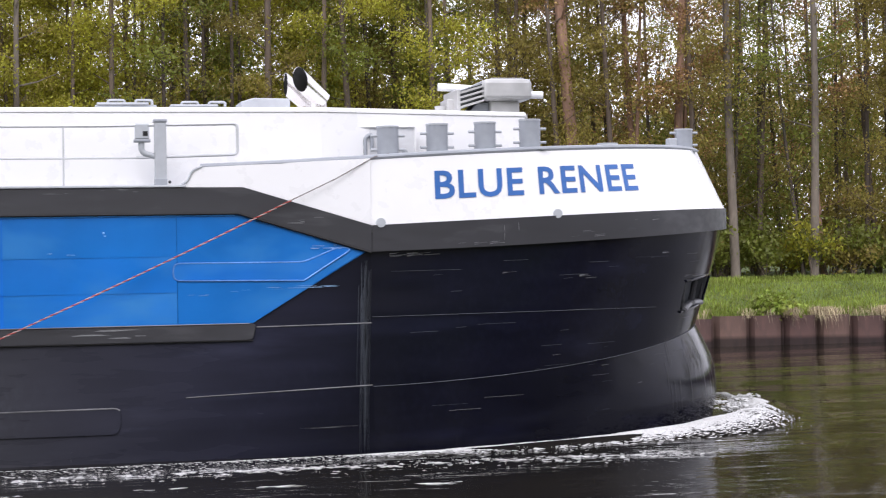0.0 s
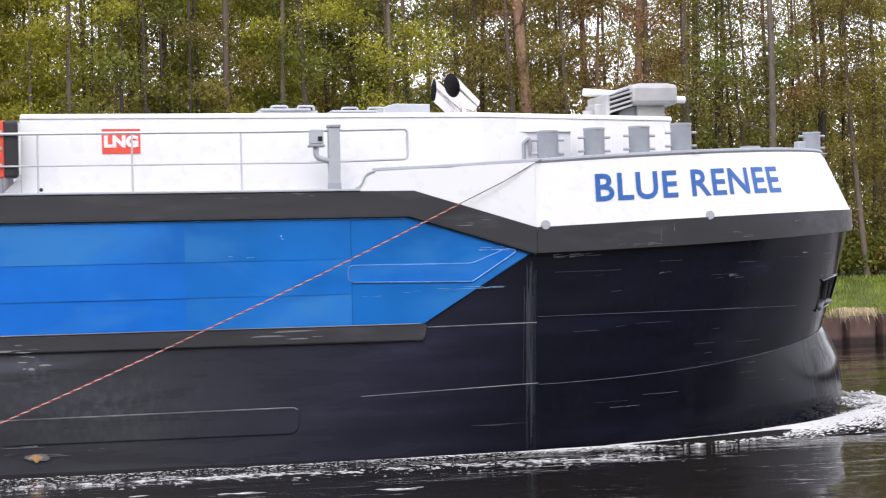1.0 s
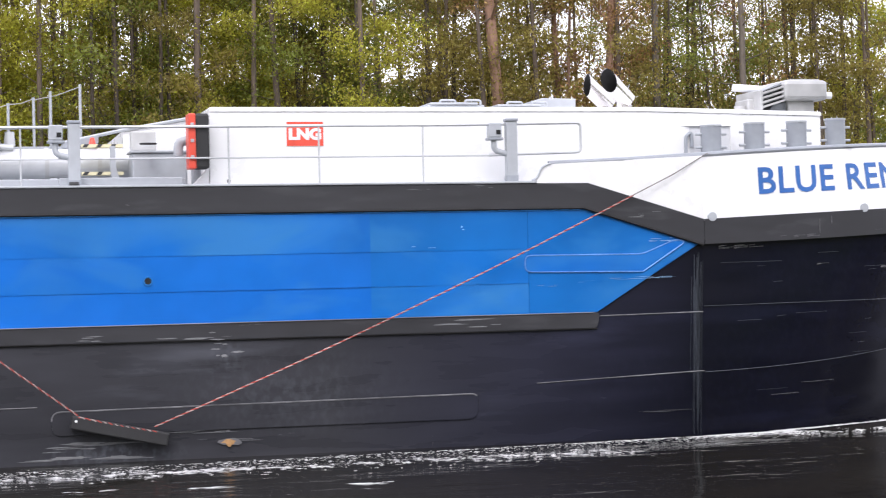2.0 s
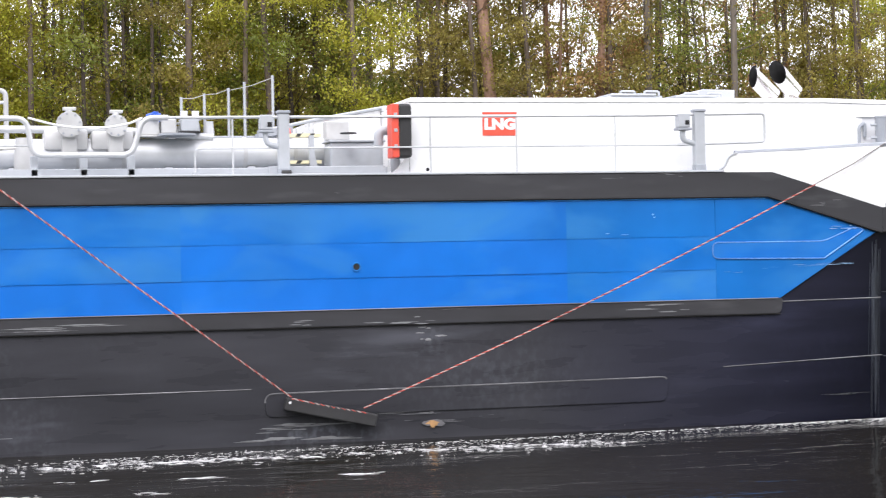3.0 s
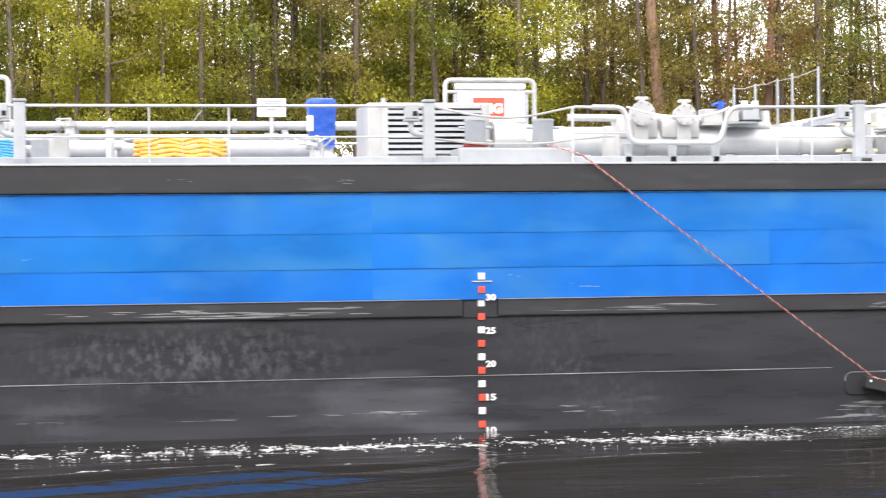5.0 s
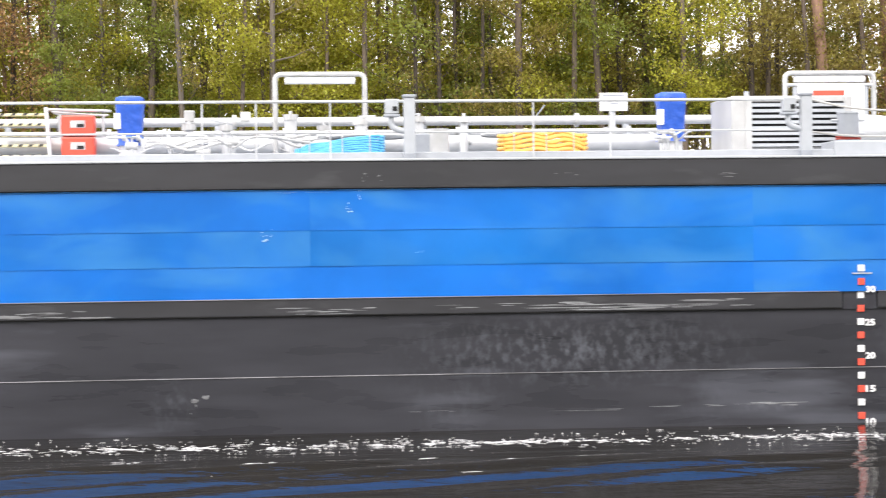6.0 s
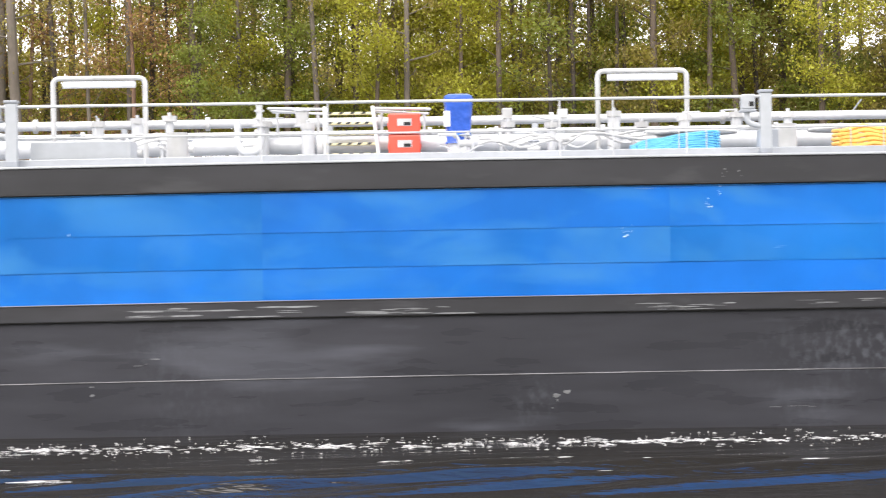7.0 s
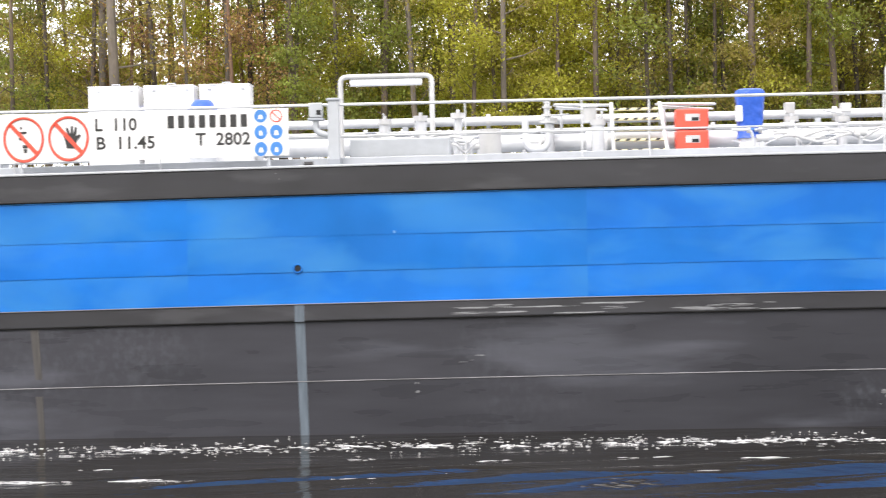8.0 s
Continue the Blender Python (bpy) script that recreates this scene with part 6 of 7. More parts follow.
def tank_lockers():
    for x0, x1 in ((-33.08, -32.24), (-32.14, -31.30), (-31.20, -30.36)):
        ob = thing("white_locker", "white steel deck locker with lid hinges", "locker", ((x0 + x1) / 2, 4.2, 3.96), "white lockers side by side")
        body = part("body", box(B(), x0, x1, 4.0, 4.5, 3.96, 5.48, 0.012), WHITE, ob)
        part("lid", box(B(), x0 - 0.008, x1 + 0.008, 3.99, 4.51, 5.48, 5.505, 0.008), WHITE, ob)
        for k in (0.14, 0.70):
            part("hinge", box(B(), x0 + k, x0 + k + 0.07, 3.985, 4.0, 5.40, 5.43, 0.004), GREY, body)
        part("handle", tube(B(), rounded([(x0 + 0.36, 4.2, 5.5), (x0 + 0.36, 4.2, 5.545), (x0 + 0.5, 4.2, 5.545), (x0 + 0.5, 4.2, 5.5)], 0.02), 0.01, 6), GREY, ob)
    for x, y in ((-31.10, 3.7), (-32.17, 4.8)):
        ob = thing("blue_lidded_drum", "drum with a domed blue lid", "drum", (x, y, 3.96))
        part("drum", tube(B(), [(x, y, 3.96), (x, y, 5.05)], 0.23, 18), GREY, ob, smooth=True)
        part("lid", tube(B(), [(x, y, 5.05), (x, y, 5.10), (x, y, 5.15), (x, y, 5.19), (x, y, 5.215)], 0.25, 18, 0.12), TARP, ob, smooth=True)


tank_lockers()


# ---- lines, fender, marks and wear on the side ----
def twisted_rope(bm_pair, a, b, sag, r=0.0100, pitch=0.16):
    a, b = Vector(a), Vector(b)
    n = int((b - a).length / 0.028)
    d = (b - a).normalized()
    u = Vector((0, -1, 0))
    v = d.cross(u)
    for k, bm in enumerate(bm_pair):
        pts = []
        for i in range(n + 1):
            s = i / n
            p = a.lerp(b, s) + Vector((0, -0.02, -sag * 4 * s * (1 - s)))
            t = s * (b - a).length / pitch * 2 * math.pi + k * math.pi
            pts.append(p + (u * math.cos(t) + v * math.sin(t)) * r * (0.55 + 0.1 * k))
        tube(bm, pts, r * (0.88 - 0.13 * k), 5)


def fender():
    ob = thing("hanging_fender", "black wooden beam fender hung on red and white lines", "fender", (-4.2, -0.12, 0.5))
    a, b = Vector((-4.80, -0.10, 0.60)), Vector((-3.50, -0.10, 0.31))
    d = (b - a).normalized()
    m = Matrix.Translation((a + b) / 2) @ Matrix.Rotation(math.atan2(-d.z, d.x), 4, "Y")
    bm = box(B(), -0.70, 0.70, -0.085, 0.085, -0.095, 0.095, 0.02)
    bmesh.ops.transform(bm, matrix=m, verts=bm.verts)
    beam = part("beam", bm, RUBBER, ob, "worn black beam")
    bm = disc(B(), -0.64, -0.095, 0.085, 0.03, 0.02, 10)
    bmesh.ops.transform(bm, matrix=m, verts=bm.verts)
    part("bolt", bm, WHITE, beam)
    fore, aft, along = (B(), B()), (B(), B()), (B(), B())
    twisted_rope(fore, (-3.66, -0.14, 0.50), (3.72, -0.10, 3.745), 0.085)
    twisted_rope(aft, (-4.74, -0.13, 0.70), (-9.26, -0.09, 4.10), 0.0)
    twisted_rope(aft, (-9.26, -0.09, 4.10), (-9.6, 0.75, 4.29), 0.0)
    twisted_rope(along, (-4.74, -0.15, 0.68), (-3.62, -0.15, 0.42), 0.01, 0.013)
    for pair in (fore, aft, along):
        line = part("fender_line", pair[0], ROPERED, ob, "red and white twisted line")
        part("pale_strand", pair[1], ROPEPALE, line)
    part("grey_line_end", tube(B(), [(3.70, -0.10, 3.735), (4.4, -0.06, 4.06), (5.0, 0.02, 4.385), (5.25, 0.28, 4.44)], 0.008, 6), HAIRROPE, ob)


fender()


def draught_marks():
    scale = part("draught_plate", box(B(), -11.04, -10.53, 0.030, 0.06, 1.69, 1.95, 0.003), BLACK, ship, "black plate with red and white draught marks")
    part("load_line", box(B(), -10.91, -10.61, -0.012, 0.04, 2.215, 2.232), SILVER, scale)
    for k in range(12):
        z = 2.30 - 0.2 * k
        y = -0.012 if z > 1.96 else 0.034
        part("mark", box(B(), -10.82, -10.72, y - 0.006, y + 0.04, z - 0.05, z + 0.05, 0.004), WHITE if k % 2 == 0 else RED, scale)
    for n, z in (("30", 1.985), ("25", 1.49), ("20", 0.995), ("15", 0.50), ("10", 0.01)):
        part("numeral", words(n, -10.708, 0.034 if z < 1.9 else -0.014, z - 0.05, 0.10, 0.15, 0.04), WHITE, scale)


draught_marks()


def ragged(bm, rng, x, z, w, h, y):
    """An irregular thin flake of worn paint, longer than high."""
    n = 14
    pts = []
    for i in range(n):
        a = 2 * math.pi * i / n
        k = rng.uniform(0.55, 1.0)
        pts.append((x + 0.5 * w * math.copysign(abs(math.cos(a)) ** 0.7, math.cos(a)) * k, z + 0.5 * h * math.sin(a) * rng.uniform(0.4, 1.0)))
    front = [bm.verts.new((p, y, q)) for p, q in pts]
    mid = bm.verts.new((x, y - 0.0015, z))
    for i in range(n):
        bm.faces.new((mid, front[i], front[(i + 1) % n]))


def wear():
    rng = random.Random(8)

    def patches(name, material, spots, label):
        bm = B()
        for x, z, w, h, y, n in spots:
            for k in range(n):
                ragged(bm, rng, x + rng.uniform(-0.5, 0.5) * w * (n > 1), z + rng.uniform(-0.5, 0.5) * h * (n > 1), w * (rng.uniform(0.12, 0.6) if n > 1 else 1), h * (rng.uniform(0.05, 0.24) if n > 1 else 1), y)
        tagged(part(name, bm, material, ship, label), kind="stuff")

    strake, shell, band, blue = 0.001, 0.046, -0.033, -0.010
    patches("worn_paint", SCUFF, [
        (-25.5, 1.80, 2.4, 0.16, strake, 16), (-22.8, 1.80, 1.5, 0.14, strake, 12), (-14.0, 1.80, 3.0, 0.14, strake, 20), (-18.6, 1.78, 1.3, 0.10, strake, 9), (-16.5, 1.80, 1.0, 0.1, strake, 5),
        (-4.4, 1.79, 0.6, 0.10, strake, 5), (-3.0, 1.77, 0.9, 0.12, strake, 6), (-2.3, 1.93, 0.5, 0.03, strake, 3), (1.2, 1.85, 1.2, 0.12, strake, 7), (-8.3, 1.8, 2.0, 0.1, strake, 8),
        (-14.6, 0.27, 1.5, 0.05, shell, 5), (-13.3, 0.28, 1.0, 0.05, shell, 4), (-12.2, 0.30, 0.9, 0.10, shell, 9), (-17.2, 0.30, 0.7, 0.05, shell, 4), (-4.6, 0.16, 1.6, 0.25, shell, 16), (-3.0, 0.38, 1.8, 0.05, 0.024, 7),
        (-1.7, 0.30, 0.3, 0.05, 0.024, 2), (-20.6, 0.38, 0.25, 0.4, shell, 5), (-26.6, 1.10, 0.3, 0.1, shell, 4), (-27.4, 0.70, 0.2, 0.2, shell, 3), (-9.3, 0.3, 0.9, 0.1, shell, 5), (-2.6, 1.55, 0.4, 0.3, shell, 6),
        (3.9, 0.40, 1.1, 0.02, shell, 5), (0.5, 0.16, 0.03, 0.35, shell, 2),
        (0.4, 3.86, 0.5, 0.05, band, 4), (1.25, 3.91, 0.5, 0.05, band, 5), (-3.9, 3.7, 0.2, 0.05, band, 2), (-18.15, 3.72, 0.10, 0.12, band, 4), (-17.93, 3.70, 0.08, 0.1, band, 4), (-15.2, 3.74, 0.5, 0.08, band, 3), (-12.6, 3.72, 0.6, 0.08, band, 4), (3.9, 3.45, 0.5, 0.1, band, 4), (-29.4, 3.83, 0.08, 0.1, band, 2)], "pale grey scrapes in the black paint")
    patches("bare_patch", RUST, [(-2.56, 0.22, 0.26, 0.09, 0.022, 1), (-2.56, 0.20, 0.12, 0.13, 0.021, 1)], "rusty bare patch in the paint")
    patches("patch_edge", SEAM, [(-2.5, 0.25, 1.0, 0.05, 0.0235, 4), (-2.56, 0.33, 0.16, 0.20, 0.0235, 2), (-2.56, 0.22, 0.42, 0.16, 0.0245, 1)], "pale chipped paint")
    pale = mat("chipped_blue_paint", (0.30, 0.48, 0.80), 0.5, vary=0.4, grain=14)
    patches("chipped_paint", pale, [(2.4, 2.38, 0.5, 0.03, 0.005, 3), (2.95, 2.43, 0.3, 0.03, 0.005, 2), (3.9, 2.47, 0.9, 0.04, 0.005, 8), (4.3, 3.05, 0.5, 0.08, -0.006, 8), (-18.38, 3.29, 0.10, 0.16, blue, 8), (-18.22, 3.46, 0.06, 0.14, blue, 6), (-19.6, 2.86, 0.14, 0.16, blue, 7), (-19.5, 2.92, 0.05, 0.1, blue, 3),
        (-19.3, 3.5, 1.0, 0.02, blue, 4), (-17.4, 2.62, 0.3, 0.03, blue, 2), (1.0, 3.3, 0.08, 0.1, blue, 3), (-10.3, 2.30, 0.2, 0.03, blue, 3), (-9.2, 2.15, 0.6, 0.06, blue, 3), (0.4, 3.0, 0.3, 0.05, blue, 2), (-27.7, 3.0, 0.05, 0.25, blue, 2)], "pale chips in the blue paint")
    streak = mat("pale_water_streak", (0.16, 0.20, 0.24), 0.5, vary=0.35, grain=8, stretch=(4, 1, 0.3))
    dim = mat("dim_water_streak", (0.075, 0.07, 0.065), 0.5, vary=0.4, grain=8, stretch=(4, 1, 0.3))
    for x, w, z0, z1, m in ((-29.12, 0.14, -0.3, 1.69, streak), (-33.05, 0.12, 0.95, 1.69, dim), (-33.0, 0.1, -0.2, 0.7, dim),):
        part("run_off_streak", prism(B(), [(x - w / 2, z1), (x + w / 2, z1), (x + w / 2 + 0.04, z0), (x - w / 2 + 0.06, z0)], 0.043, 0.06), m, ship, "pale run-off streak down the side")
    faint = mat("faint_scratched_streak", (0.034, 0.04, 0.05), 0.5, vary=0.5, grain=10, stretch=(4, 1, 0.3))
    for k in range(30):
        x, w, z0, z1 = 4.84 + rng.gauss(0, 0.045), rng.uniform(0.002, 0.008), rng.uniform(-0.1, 1.2), rng.uniform(2.2, 2.85)
        part("run_off_streak", prism(B(), [(x - w / 2, z1), (x + w / 2, z1), (x + w * 0.2 - 0.06, z0), (x - w * 0.2 - 0.06, z0)], 0.044, 0.06), faint, ship)
    part("run_off_streak", prism(B(), [(-29.19, 1.95), (-29.05, 1.95), (-29.05, 1.70), (-29.19, 1.70)], 0.001, 0.03), streak, ship)
    for x, z in ((-3.70, 2.59), (-29.13, 2.48)):
        ob = part("drain_hole", disc(B(), x, -0.012, 0.03, z, 0.055, 16), DARK, ship, "round drain hole with rim")
        part("rim", tube(B(), [(x + 0.06 * math.cos(a), -0.012, z + 0.06 * math.sin(a)) for a in np.linspace(0, 6.2832, 21)], 0.012, 6), BLUE, ob)
    for k in range(26):                                          # drips down the stem
        u, z = rng.uniform(0.48, 0.8), rng.uniform(0.7, 1.6)
        pts = [bow_at(u + 0.002 * i, z - 0.12 * i, 0.003) for i in range(5)]
        part("drip", tube(B(), pts, rng.uniform(0.0015, 0.0035), 4, 0.0008), SEAM, ship)
    # rubbed places on the bow's band and on the shoulder
    for x, z, w, h, n in ((6.6, 3.08, 0.5, 0.05, 10), (6.95, 3.2, 0.12, 0.22, 12), (7.15, 3.28, 0.12, 0.14, 8), (8.4, 3.2, 0.5, 0.1, 5), (9.6, 3.45, 0.5, 0.1, 5), (5.45, 2.92, 0.6, 0.05, 16), (8.3, 2.55, 0.12, 0.03, 7), (6.9, 2.62, 0.06, 0.02, 3), (10.0, 2.9, 0.1, 0.03, 4)):
        for k in range(n):
            xx, zz = x + rng.uniform(-0.5, 0.5) * w, z + rng.uniform(-0.5, 0.5) * h
            u = min(US, key=lambda q: abs(bow(q)[0] - xx))
            tall = h > w
            du = 0.0 if tall else rng.uniform(0.004, 0.02)
            out = 0.034 if band_low(xx) < zz < band_top(xx) else 0.004
            pts = [bow_at(u + du * i / 3, zz + (0.05 * i / 3 if tall else 0.004 * i), out) for i in range(4)]
            part("scratch", tube(B(), pts, rng.uniform(0.002, 0.005), 4), WELD if k % 3 else SEAM, ship)
    # fine scratches on the bow
    for k in range(44):
        u, z, w = rng.uniform(0.02, 0.62), rng.uniform(0.3, 2.9), rng.uniform(0.02, 0.30) * rng.random() + 0.015
        pts = [bow_at(min(u + w * i / 4 * 0.4, 1), z + 0.01 * i / 4, 0.004) for i in range(5)]
        part("scratch", tube(B(), pts, rng.uniform(0.0012, 0.0028), 4), SEAM if k % 4 == 0 else HAIR, ship)


wear()


# ---- foam and wash ----
def foam_flakes(name, spots, parent, seed):
    """Many small irregular flakes of foam lying on the water, as one mesh."""
    rng = random.Random(seed)
    verts, faces = [], []
    for x, y, z, size, lift, *way in spots:
        n = rng.randint(5, 8)
        base = len(verts)
        turn, long, deep = (way[0] if way else 0) + rng.uniform(-0.25, 0.25), rng.uniform(1.2, 4.0) * (1 if way else 1.8), rng.uniform(0.7, 1.3) * 0.7
        verts.append((x, y, z + lift))
        for i in range(n):
            a = 2 * math.pi * i / n
            k = rng.uniform(0.5, 1.0) * size
            p, q = math.cos(a) * k * long, math.sin(a) * k * deep
            verts.append((x + p * math.cos(turn) - q * math.sin(turn), y + p * math.sin(turn) + q * math.cos(turn), z))
        faces += [(base, base + 1 + i, base + 1 + (i + 1) % n) for i in range(n)]
    return part(name, (verts, faces), FOAM, parent)


def foam_at_bow():
    ob = thing("bow_wave", "white foaming bow wave running along the hull", "wave", (11.5, 5.0, WATER_Z), kind="stuff")
    rng = random.Random(2)
    spots = []
    # breaking crest round the stem, thinning along the shoulder
    line = [(12.7, 6.6), (12.9, 4.9), (12.1, 2.9), (11.2, 1.85), (10.2, 1.25), (9.0, 0.75), (7.6, 0.18), (6.0, -0.35), (4.4, -0.55), (2.5, -0.75), (0.0, -1.0), (-3.0, -1.2), (-8, -1.4)]
    amount = [1500, 3000, 3300, 3500, 3500, 3400, 2800, 1400, 700, 500, 460, 560]
    width = [0.9, 1.15, 1.0, 0.8, 0.65, 0.55, 0.45, 0.28, 0.28, 0.34, 0.40, 0.42]
    for (a, b), n, w in zip(zip(line, line[1:]), amount, width):
        for k in range(n):
            s = rng.random()
            x, y = a[0] + (b[0] - a[0]) * s, a[1] + (b[1] - a[1]) * s + rng.gauss(0, w * 0.5)
            crest = math.exp(-((y - (a[1] + (b[1] - a[1]) * s)) / w) ** 2)
            lump = 0.5 + 0.5 * noise.noise(Vector((x * 1.7, y * 2.2, 0)))
            if rng.random() > 0.30 + lump * 0.8:
                continue
            z = WATER_Z + 0.003 + (0.22 * ease(x, 8.0, 12.4) + 0.05) * crest * (0.65 + 0.35 * lump)
            spots.append((x, y, z, rng.uniform(0.008, 0.030) * (1.1 if x > 8.5 else 0.8 if x > 5 else 0.5), rng.uniform(0.003, 0.016) if x > 7 else 0.004, math.atan2(a[1] - b[1], a[0] - b[0])))
    foam_flakes("foam", spots, ob, 3)
    # the lifted water itself under the crest
    bm = B()
    rows = []
    for (x, y), h in zip([(13.6, 8.5), (13.4, 6.8), (13.0, 4.7), (12.2, 3.0), (11.2, 1.9), (10.2, 1.2), (9.0, 0.6), (7.6, 0.1), (6.0, -0.35), (4.0, -0.7)], (0.02, 0.16, 0.24, 0.24, 0.17, 0.12, 0.10, 0.09, 0.06, 0.0)):
        k = Vector((x - 9.5, y - 7.5)).normalized()
        row = []
        for j in range(13):
            s = -1.3 + 2.2 * j / 12
            bump = h * math.exp(-(s / 0.45) ** 2) + 0.03 * noise.noise(Vector((x * 2, s * 5, 1))) * (h > 0.03)
            row.append(bm.verts.new((x + k.x * s, y + k.y * s, WATER_Z - 0.02 + bump)))
        rows.append(row)
    for p, q in zip(rows, rows[1:]):
        for j in range(12):
            bm.faces.new((p[j], q[j], q[j + 1], p[j + 1]))
    part("lifted_water", bm, [WATERM], ob, smooth=True)
    # slanting waves of the wash, each a long low ridge
    for x0, length, h in ((-8.5, 9.0, 0.055), (-11.6, 9.5, 0.065), (-14.6, 10.5, 0.075), (-17.8, 10.0, 0.08), (-20.8, 10.0, 0.075), (-24.0, 10.5, 0.08), (-27.2, 10.0, 0.07), (-30.5, 10.0, 0.075)):
        bm, rows = B(), []
        for i in range(41):
            s = i / 40
            cx, cy = x0 - length * s, -3.5 - length * (0.30 * s + 0.05 * s * s) + 0.10 * noise.noise(Vector((s * 7, x0, 0)))
            top = 1.25 * h * math.sin(math.pi * s) ** 0.6 * (0.75 + 0.5 * noise.noise(Vector((s * 5, x0, 4))))
            rows.append([bm.verts.new((cx + 0.35 * d, cy + 0.93 * d, WATER_Z - 0.022 + (top + 0.022) * math.exp(-(d / 0.55) ** 2))) for d in [-1.4 + 0.175 * j for j in range(17)]])
        for p, q in zip(rows, rows[1:]):
            for j in range(16):
                bm.faces.new((p[j], p[j + 1], q[j + 1], q[j]))
        bmesh.ops.recalc_face_normals(bm, faces=bm.faces)
        part("wash_wave", bm, WATERM, ob, smooth=True)
    # curling froth lumps at the stem
    bm = B()
    for k in range(150):
        s = 0.6 * rng.random()
        x, y = 13.3 - 2.6 * s + rng.gauss(0, 0.12), 6.4 - 4.2 * s ** 0.8 + rng.uniform(-0.45, 0.45)
        r = rng.uniform(0.012, 0.045)
        made = bmesh.ops.create_icosphere(bm, subdivisions=1, radius=r, matrix=Matrix.LocRotScale((x, y, WATER_Z + 0.10 + rng.uniform(0, 0.15)), None, (1.5, 1.2, 0.6)))
        for v in made["verts"]:
            v.co += Vector((rng.uniform(-1, 1), rng.uniform(-1, 1), rng.uniform(-1, 1))) * r * 0.3
    part("froth", bm, FOAM, ob, smooth=True)


foam_at_bow()


def foam_on_canal():
    ob = thing("drifting_foam", "flecks of white foam drifting on the dark water", "foam", (0, 26, WATER_Z), kind="stuff", rides=False)
    rng = random.Random(4)
    spots = []
    for k in range(15000):
        x = rng.uniform(-10, 9.5)
        off = rng.gauss(-1.65, 0.42) if rng.random() < 0.6 else rng.gauss(-1.35, 0.6)
        if off > -0.16:
            continue
        lump = noise.noise(Vector((x * 2.6, off * 2.2, 3))) + 0.7 * noise.noise(Vector((x * 7, off * 4, 8)))
        core = math.exp(-((off + 1.65) / 0.35) ** 2)
        if rng.random() > 0.03 + (0.10 + 0.75 * core) * max(lump + 0.12, 0):
            continue
        spots.append((x, SIDE + off, WATER_Z + 0.002, rng.choice((0.005, 0.007, 0.010, 0.016)) * (0.8 + core * 0.5), rng.uniform(0.002, 0.006)))
    # long flat rafts further out
    for cx, off, length, n in ((-3.1, -5.1, 1.5, 160), (-4.6, -5.0, 0.5, 40), (-1.5, -4.65, 0.7, 60), (0.5, -4.7, 0.6, 40), (3.0, -3.6, 0.35, 22), (-6.2, -5.0, 0.9, 60), (-0.4, -3.5, 0.35, 14), (1.6, -3.4, 0.5, 12), (-2.0, -3.1, 0.5, 10), (5.0, -4.0, 0.6, 30), (-8.0, -4.4, 1.0, 50), (2.2, -4.9, 0.3, 8), (-5.4, -3.9, 0.4, 9)):
        for k in range(n // 2):
            spots.append((cx + rng.gauss(0, 0.3) * length, SIDE + off + rng.gauss(0, 0.06), WATER_Z + 0.002, rng.uniform(0.01, 0.035), 0.003))
    foam_flakes("foam", spots, ob, 5)


foam_on_canal()


# ---- grass, straw and shrubs on the far bank ----
def blades(name, spots, material, parent, seed, arch=0.4):
    rng = random.Random(seed)
    verts, faces = [], []
    for x, y, z, h, w, out in spots:
        a = rng.uniform(0, 2 * math.pi)
        lean = rng.uniform(0.1, arch) * h
        dx, dy = math.cos(a) * lean, math.sin(a) * lean - out * h
        sx, sy = -math.sin(a) * w, math.cos(a) * w
        b = len(verts)
        drop = -out * h * rng.uniform(0.8, 1.5)
        verts += [(x - sx, y - sy, z - 0.03), (x + sx, y + sy, z - 0.03), (x + dx * 0.5 + sx * 0.8, y + dy * 0.5 + sy * 0.8, z + h * 0.62), (x + dx * 0.5 - sx * 0.8, y + dy * 0.5 - sy * 0.8, z + h * 0.62), (x + dx, y + dy, z + h + drop)]
        faces += [(b, b + 1, b + 2, b + 3), (b + 3, b + 2, b + 4)]
    return part(name, (verts, faces), material, parent)


def bank_height(y):
    prof = [(56.15, 0.86), (57.0, 1.05), (58.5, 1.45), (60.2, 1.86), (62, 1.98), (70, 2.12)]
    return float(np.interp(y, [p for p, q in prof], [q for p, q in prof]))


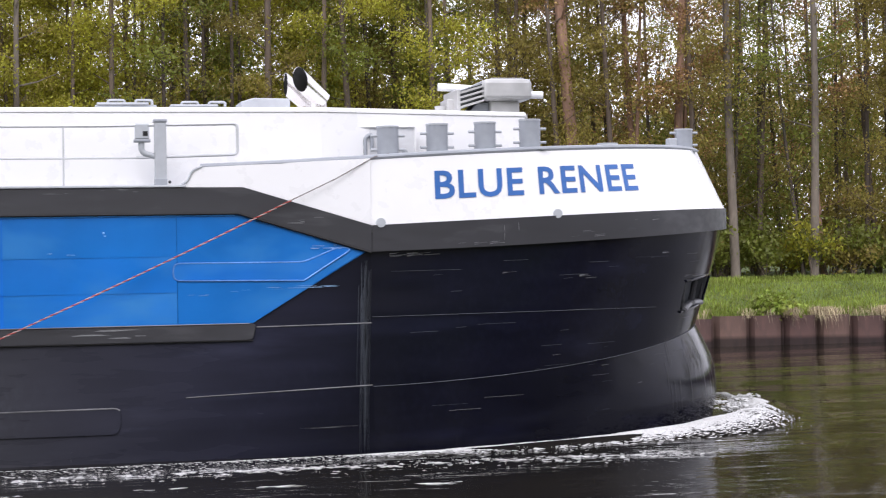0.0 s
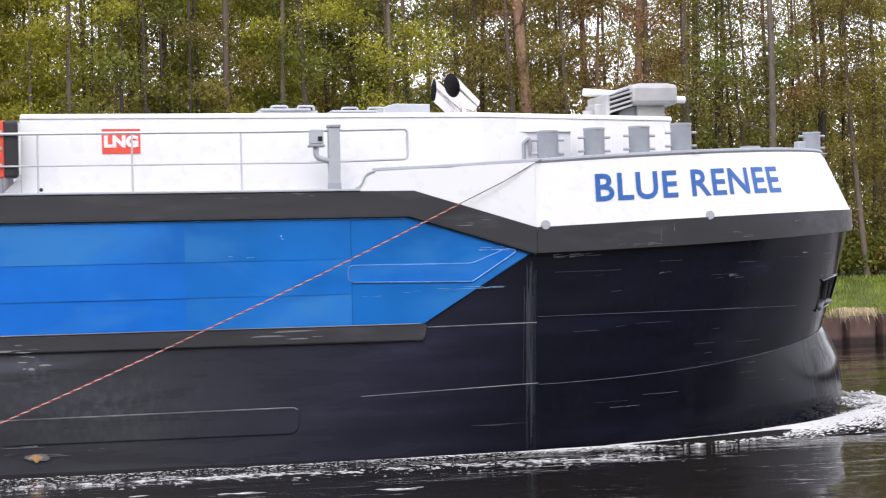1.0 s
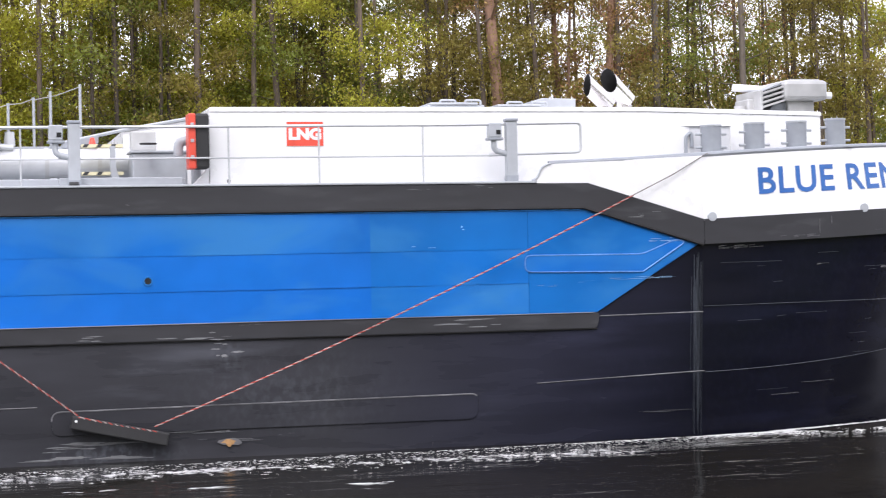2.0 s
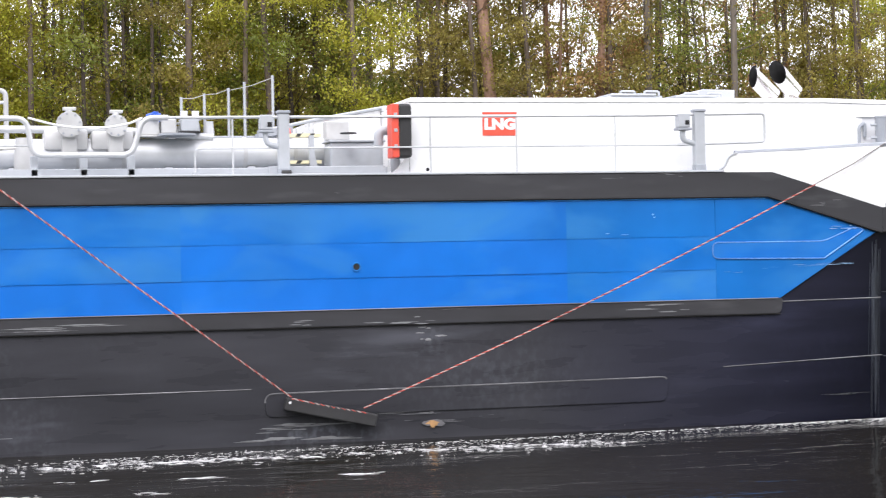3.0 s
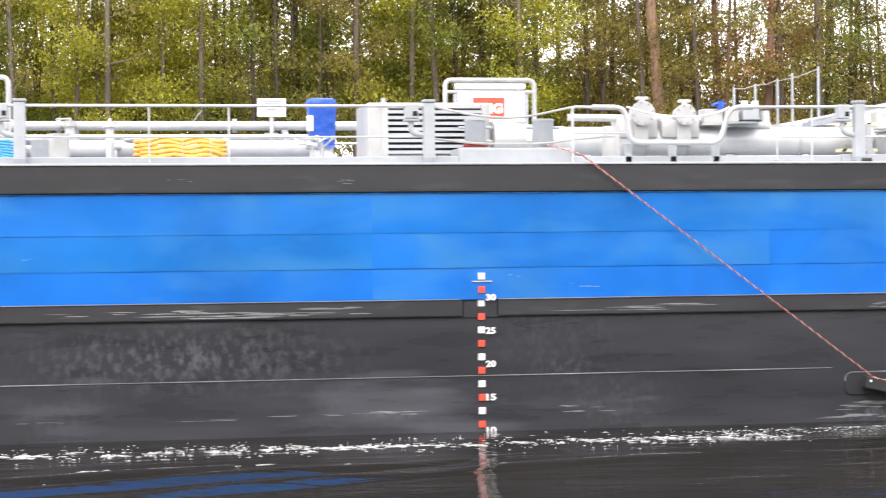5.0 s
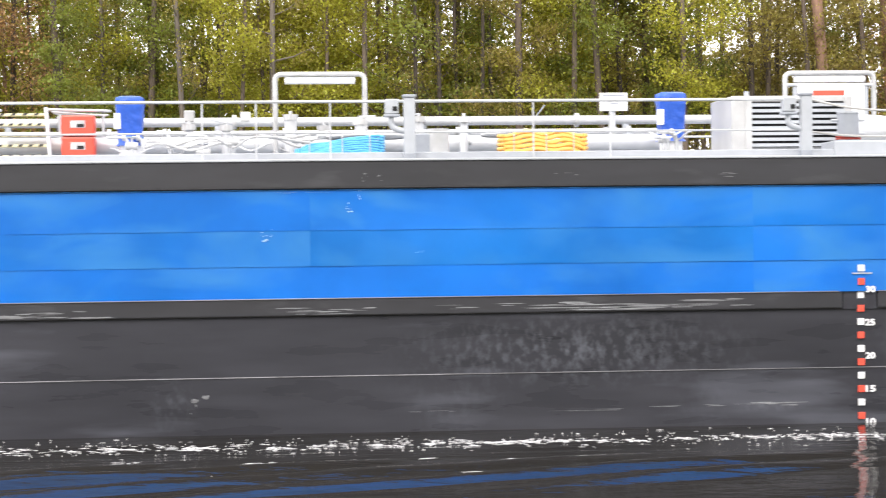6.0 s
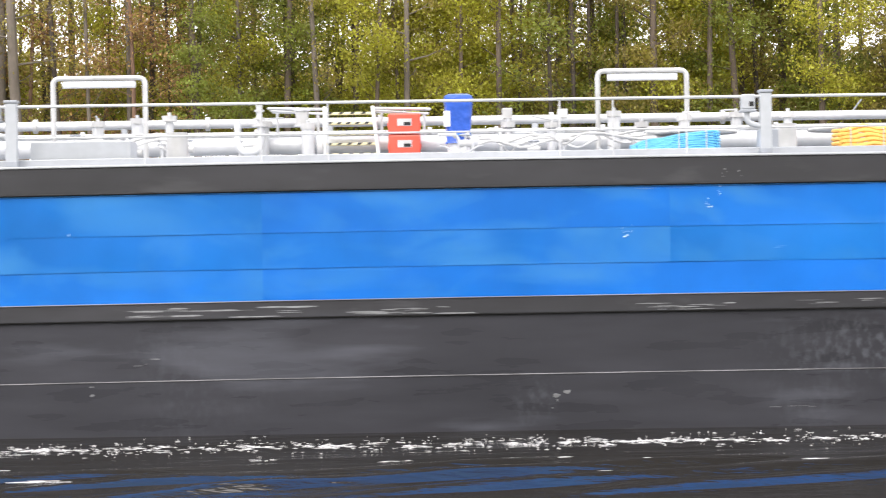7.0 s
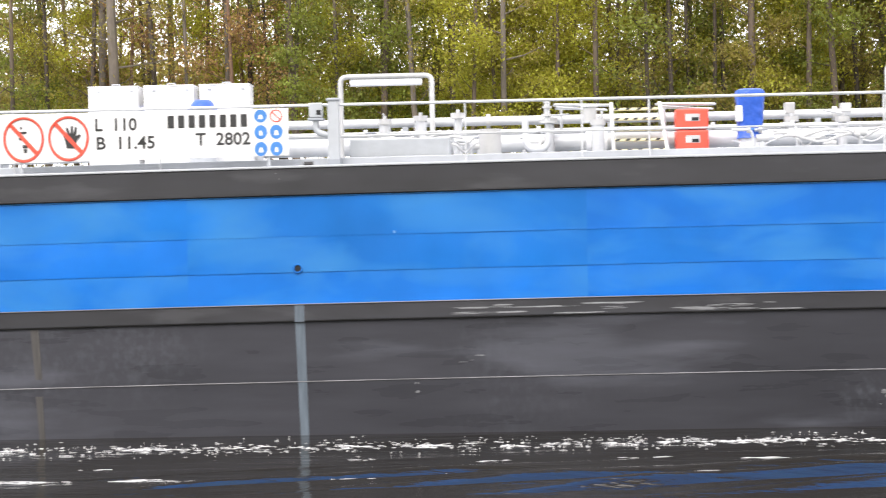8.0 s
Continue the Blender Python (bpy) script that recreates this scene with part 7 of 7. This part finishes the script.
def bank_growth():
    rng = random.Random(6)
    lawn = thing("bank_grass", "lush green grass on the canal bank", "grass", (25, 58, 1.2), kind="stuff", rides=False)
    spots = []
    for k in range(36000):
        x, y = rng.uniform(18, 35), 56.25 + 6.3 * rng.random() ** 1.3
        lump = 0.5 + 0.5 * noise.noise(Vector((x * 0.7, y * 0.9, 0)))
        spots.append((x, y, bank_height(y), rng.uniform(0.07, 0.20) * (0.5 + 0.9 * lump), rng.uniform(0.006, 0.013), 0.0))
    for k in range(5000):                                        # longer tussocks along the edge
        x, y = rng.uniform(12, 42), 56.2 + 0.8 * rng.random()
        if noise.noise(Vector((x * 1.6, y * 2, 5))) < -0.05:
            continue
        spots.append((x, y, bank_height(y), rng.uniform(0.15, 0.42), 0.009, rng.uniform(-0.2, 0.7)))
    blades("grass", spots, GRASSM, lawn, 1, 0.9)
    straw = thing("dead_grass", "pale dead grass tufts hanging over the sheet piling", "grass", (25, 56, 0.9), kind="stuff", rides=False)
    spots = []
    for c in range(34):
        cx, n, w = 14 + c * 0.72 + rng.uniform(-0.3, 0.3), rng.choice((0, 30, 200, 260)), rng.uniform(0.10, 0.26)
        for k in range(n):
            spots.append((cx + rng.gauss(0, w), 56.15 + rng.uniform(-0.2, 0.3), 0.88, rng.uniform(0.2, 0.5), 0.008, rng.uniform(0.2, 1.5)))
    blades("straw", spots, STRAWM, straw, 2, 1.1)
    g = np.random.default_rng(9)
    for k in range(26, 104):
        x, y = (-24 + 1.5 * k + rng.uniform(-0.6, 0.6), rng.uniform(61.8, 63.6)) if k < 44 else (14 + 0.85 * (k - 44), rng.uniform(64, 70))
        h = rng.uniform(0.8, 2.2)
        if k >= 80:
            x, y, h = 19 + 0.75 * (k - 80), rng.uniform(62.9, 64.6), rng.uniform(1.0, 2.4)
        if k == 79:
            x, y, h = 22.9, 56.5, 0.5
        ob = thing("shrub", "leafy green shrub at the wood's edge", "shrub", (x, y, bank_height(y)), "shrubs at the wood's edge", rides=False)
        bm, tips = B(), []
        for j in range(9):
            a, w = rng.uniform(0, 6.28), rng.uniform(0.2, 0.8)
            tip = Vector((x + math.cos(a) * w, y + math.sin(a) * w, bank_height(y) + h * rng.uniform(0.5, 1.0)))
            tube(bm, [(x, y, bank_height(y) - 0.05), Vector((x, y, bank_height(y) + 0.2 * h)).lerp(tip, 0.5), tip], 0.02, 5, 0.005, closed=False)
            tips += [tip, Vector((x, y, bank_height(y) + 0.2 * h)).lerp(tip, 0.6)]
        part("stem", bm, BARK, ob)
        local = np.array([tuple(t - Vector((x, y, bank_height(y)))) for t in tips])
        leaves = new("foliage", quads_mesh("foliage", leaf_cloud(g, local, 720, 0.24, 0.13), GRASSM if k == 79 else LEAF[rng.choice(("green", "yellow", "green", "olive"))]))
        leaves.parent = ob


bank_growth()


# ---- what moves ----
def motions():
    for ob in RIDERS:
        at = BASE[ob.name]
        walk(ob, [(t, pose(at.x + PACE * t + GAIN * t * t, SIDE + at.y, at.z)) for t in range(9)])


motions()
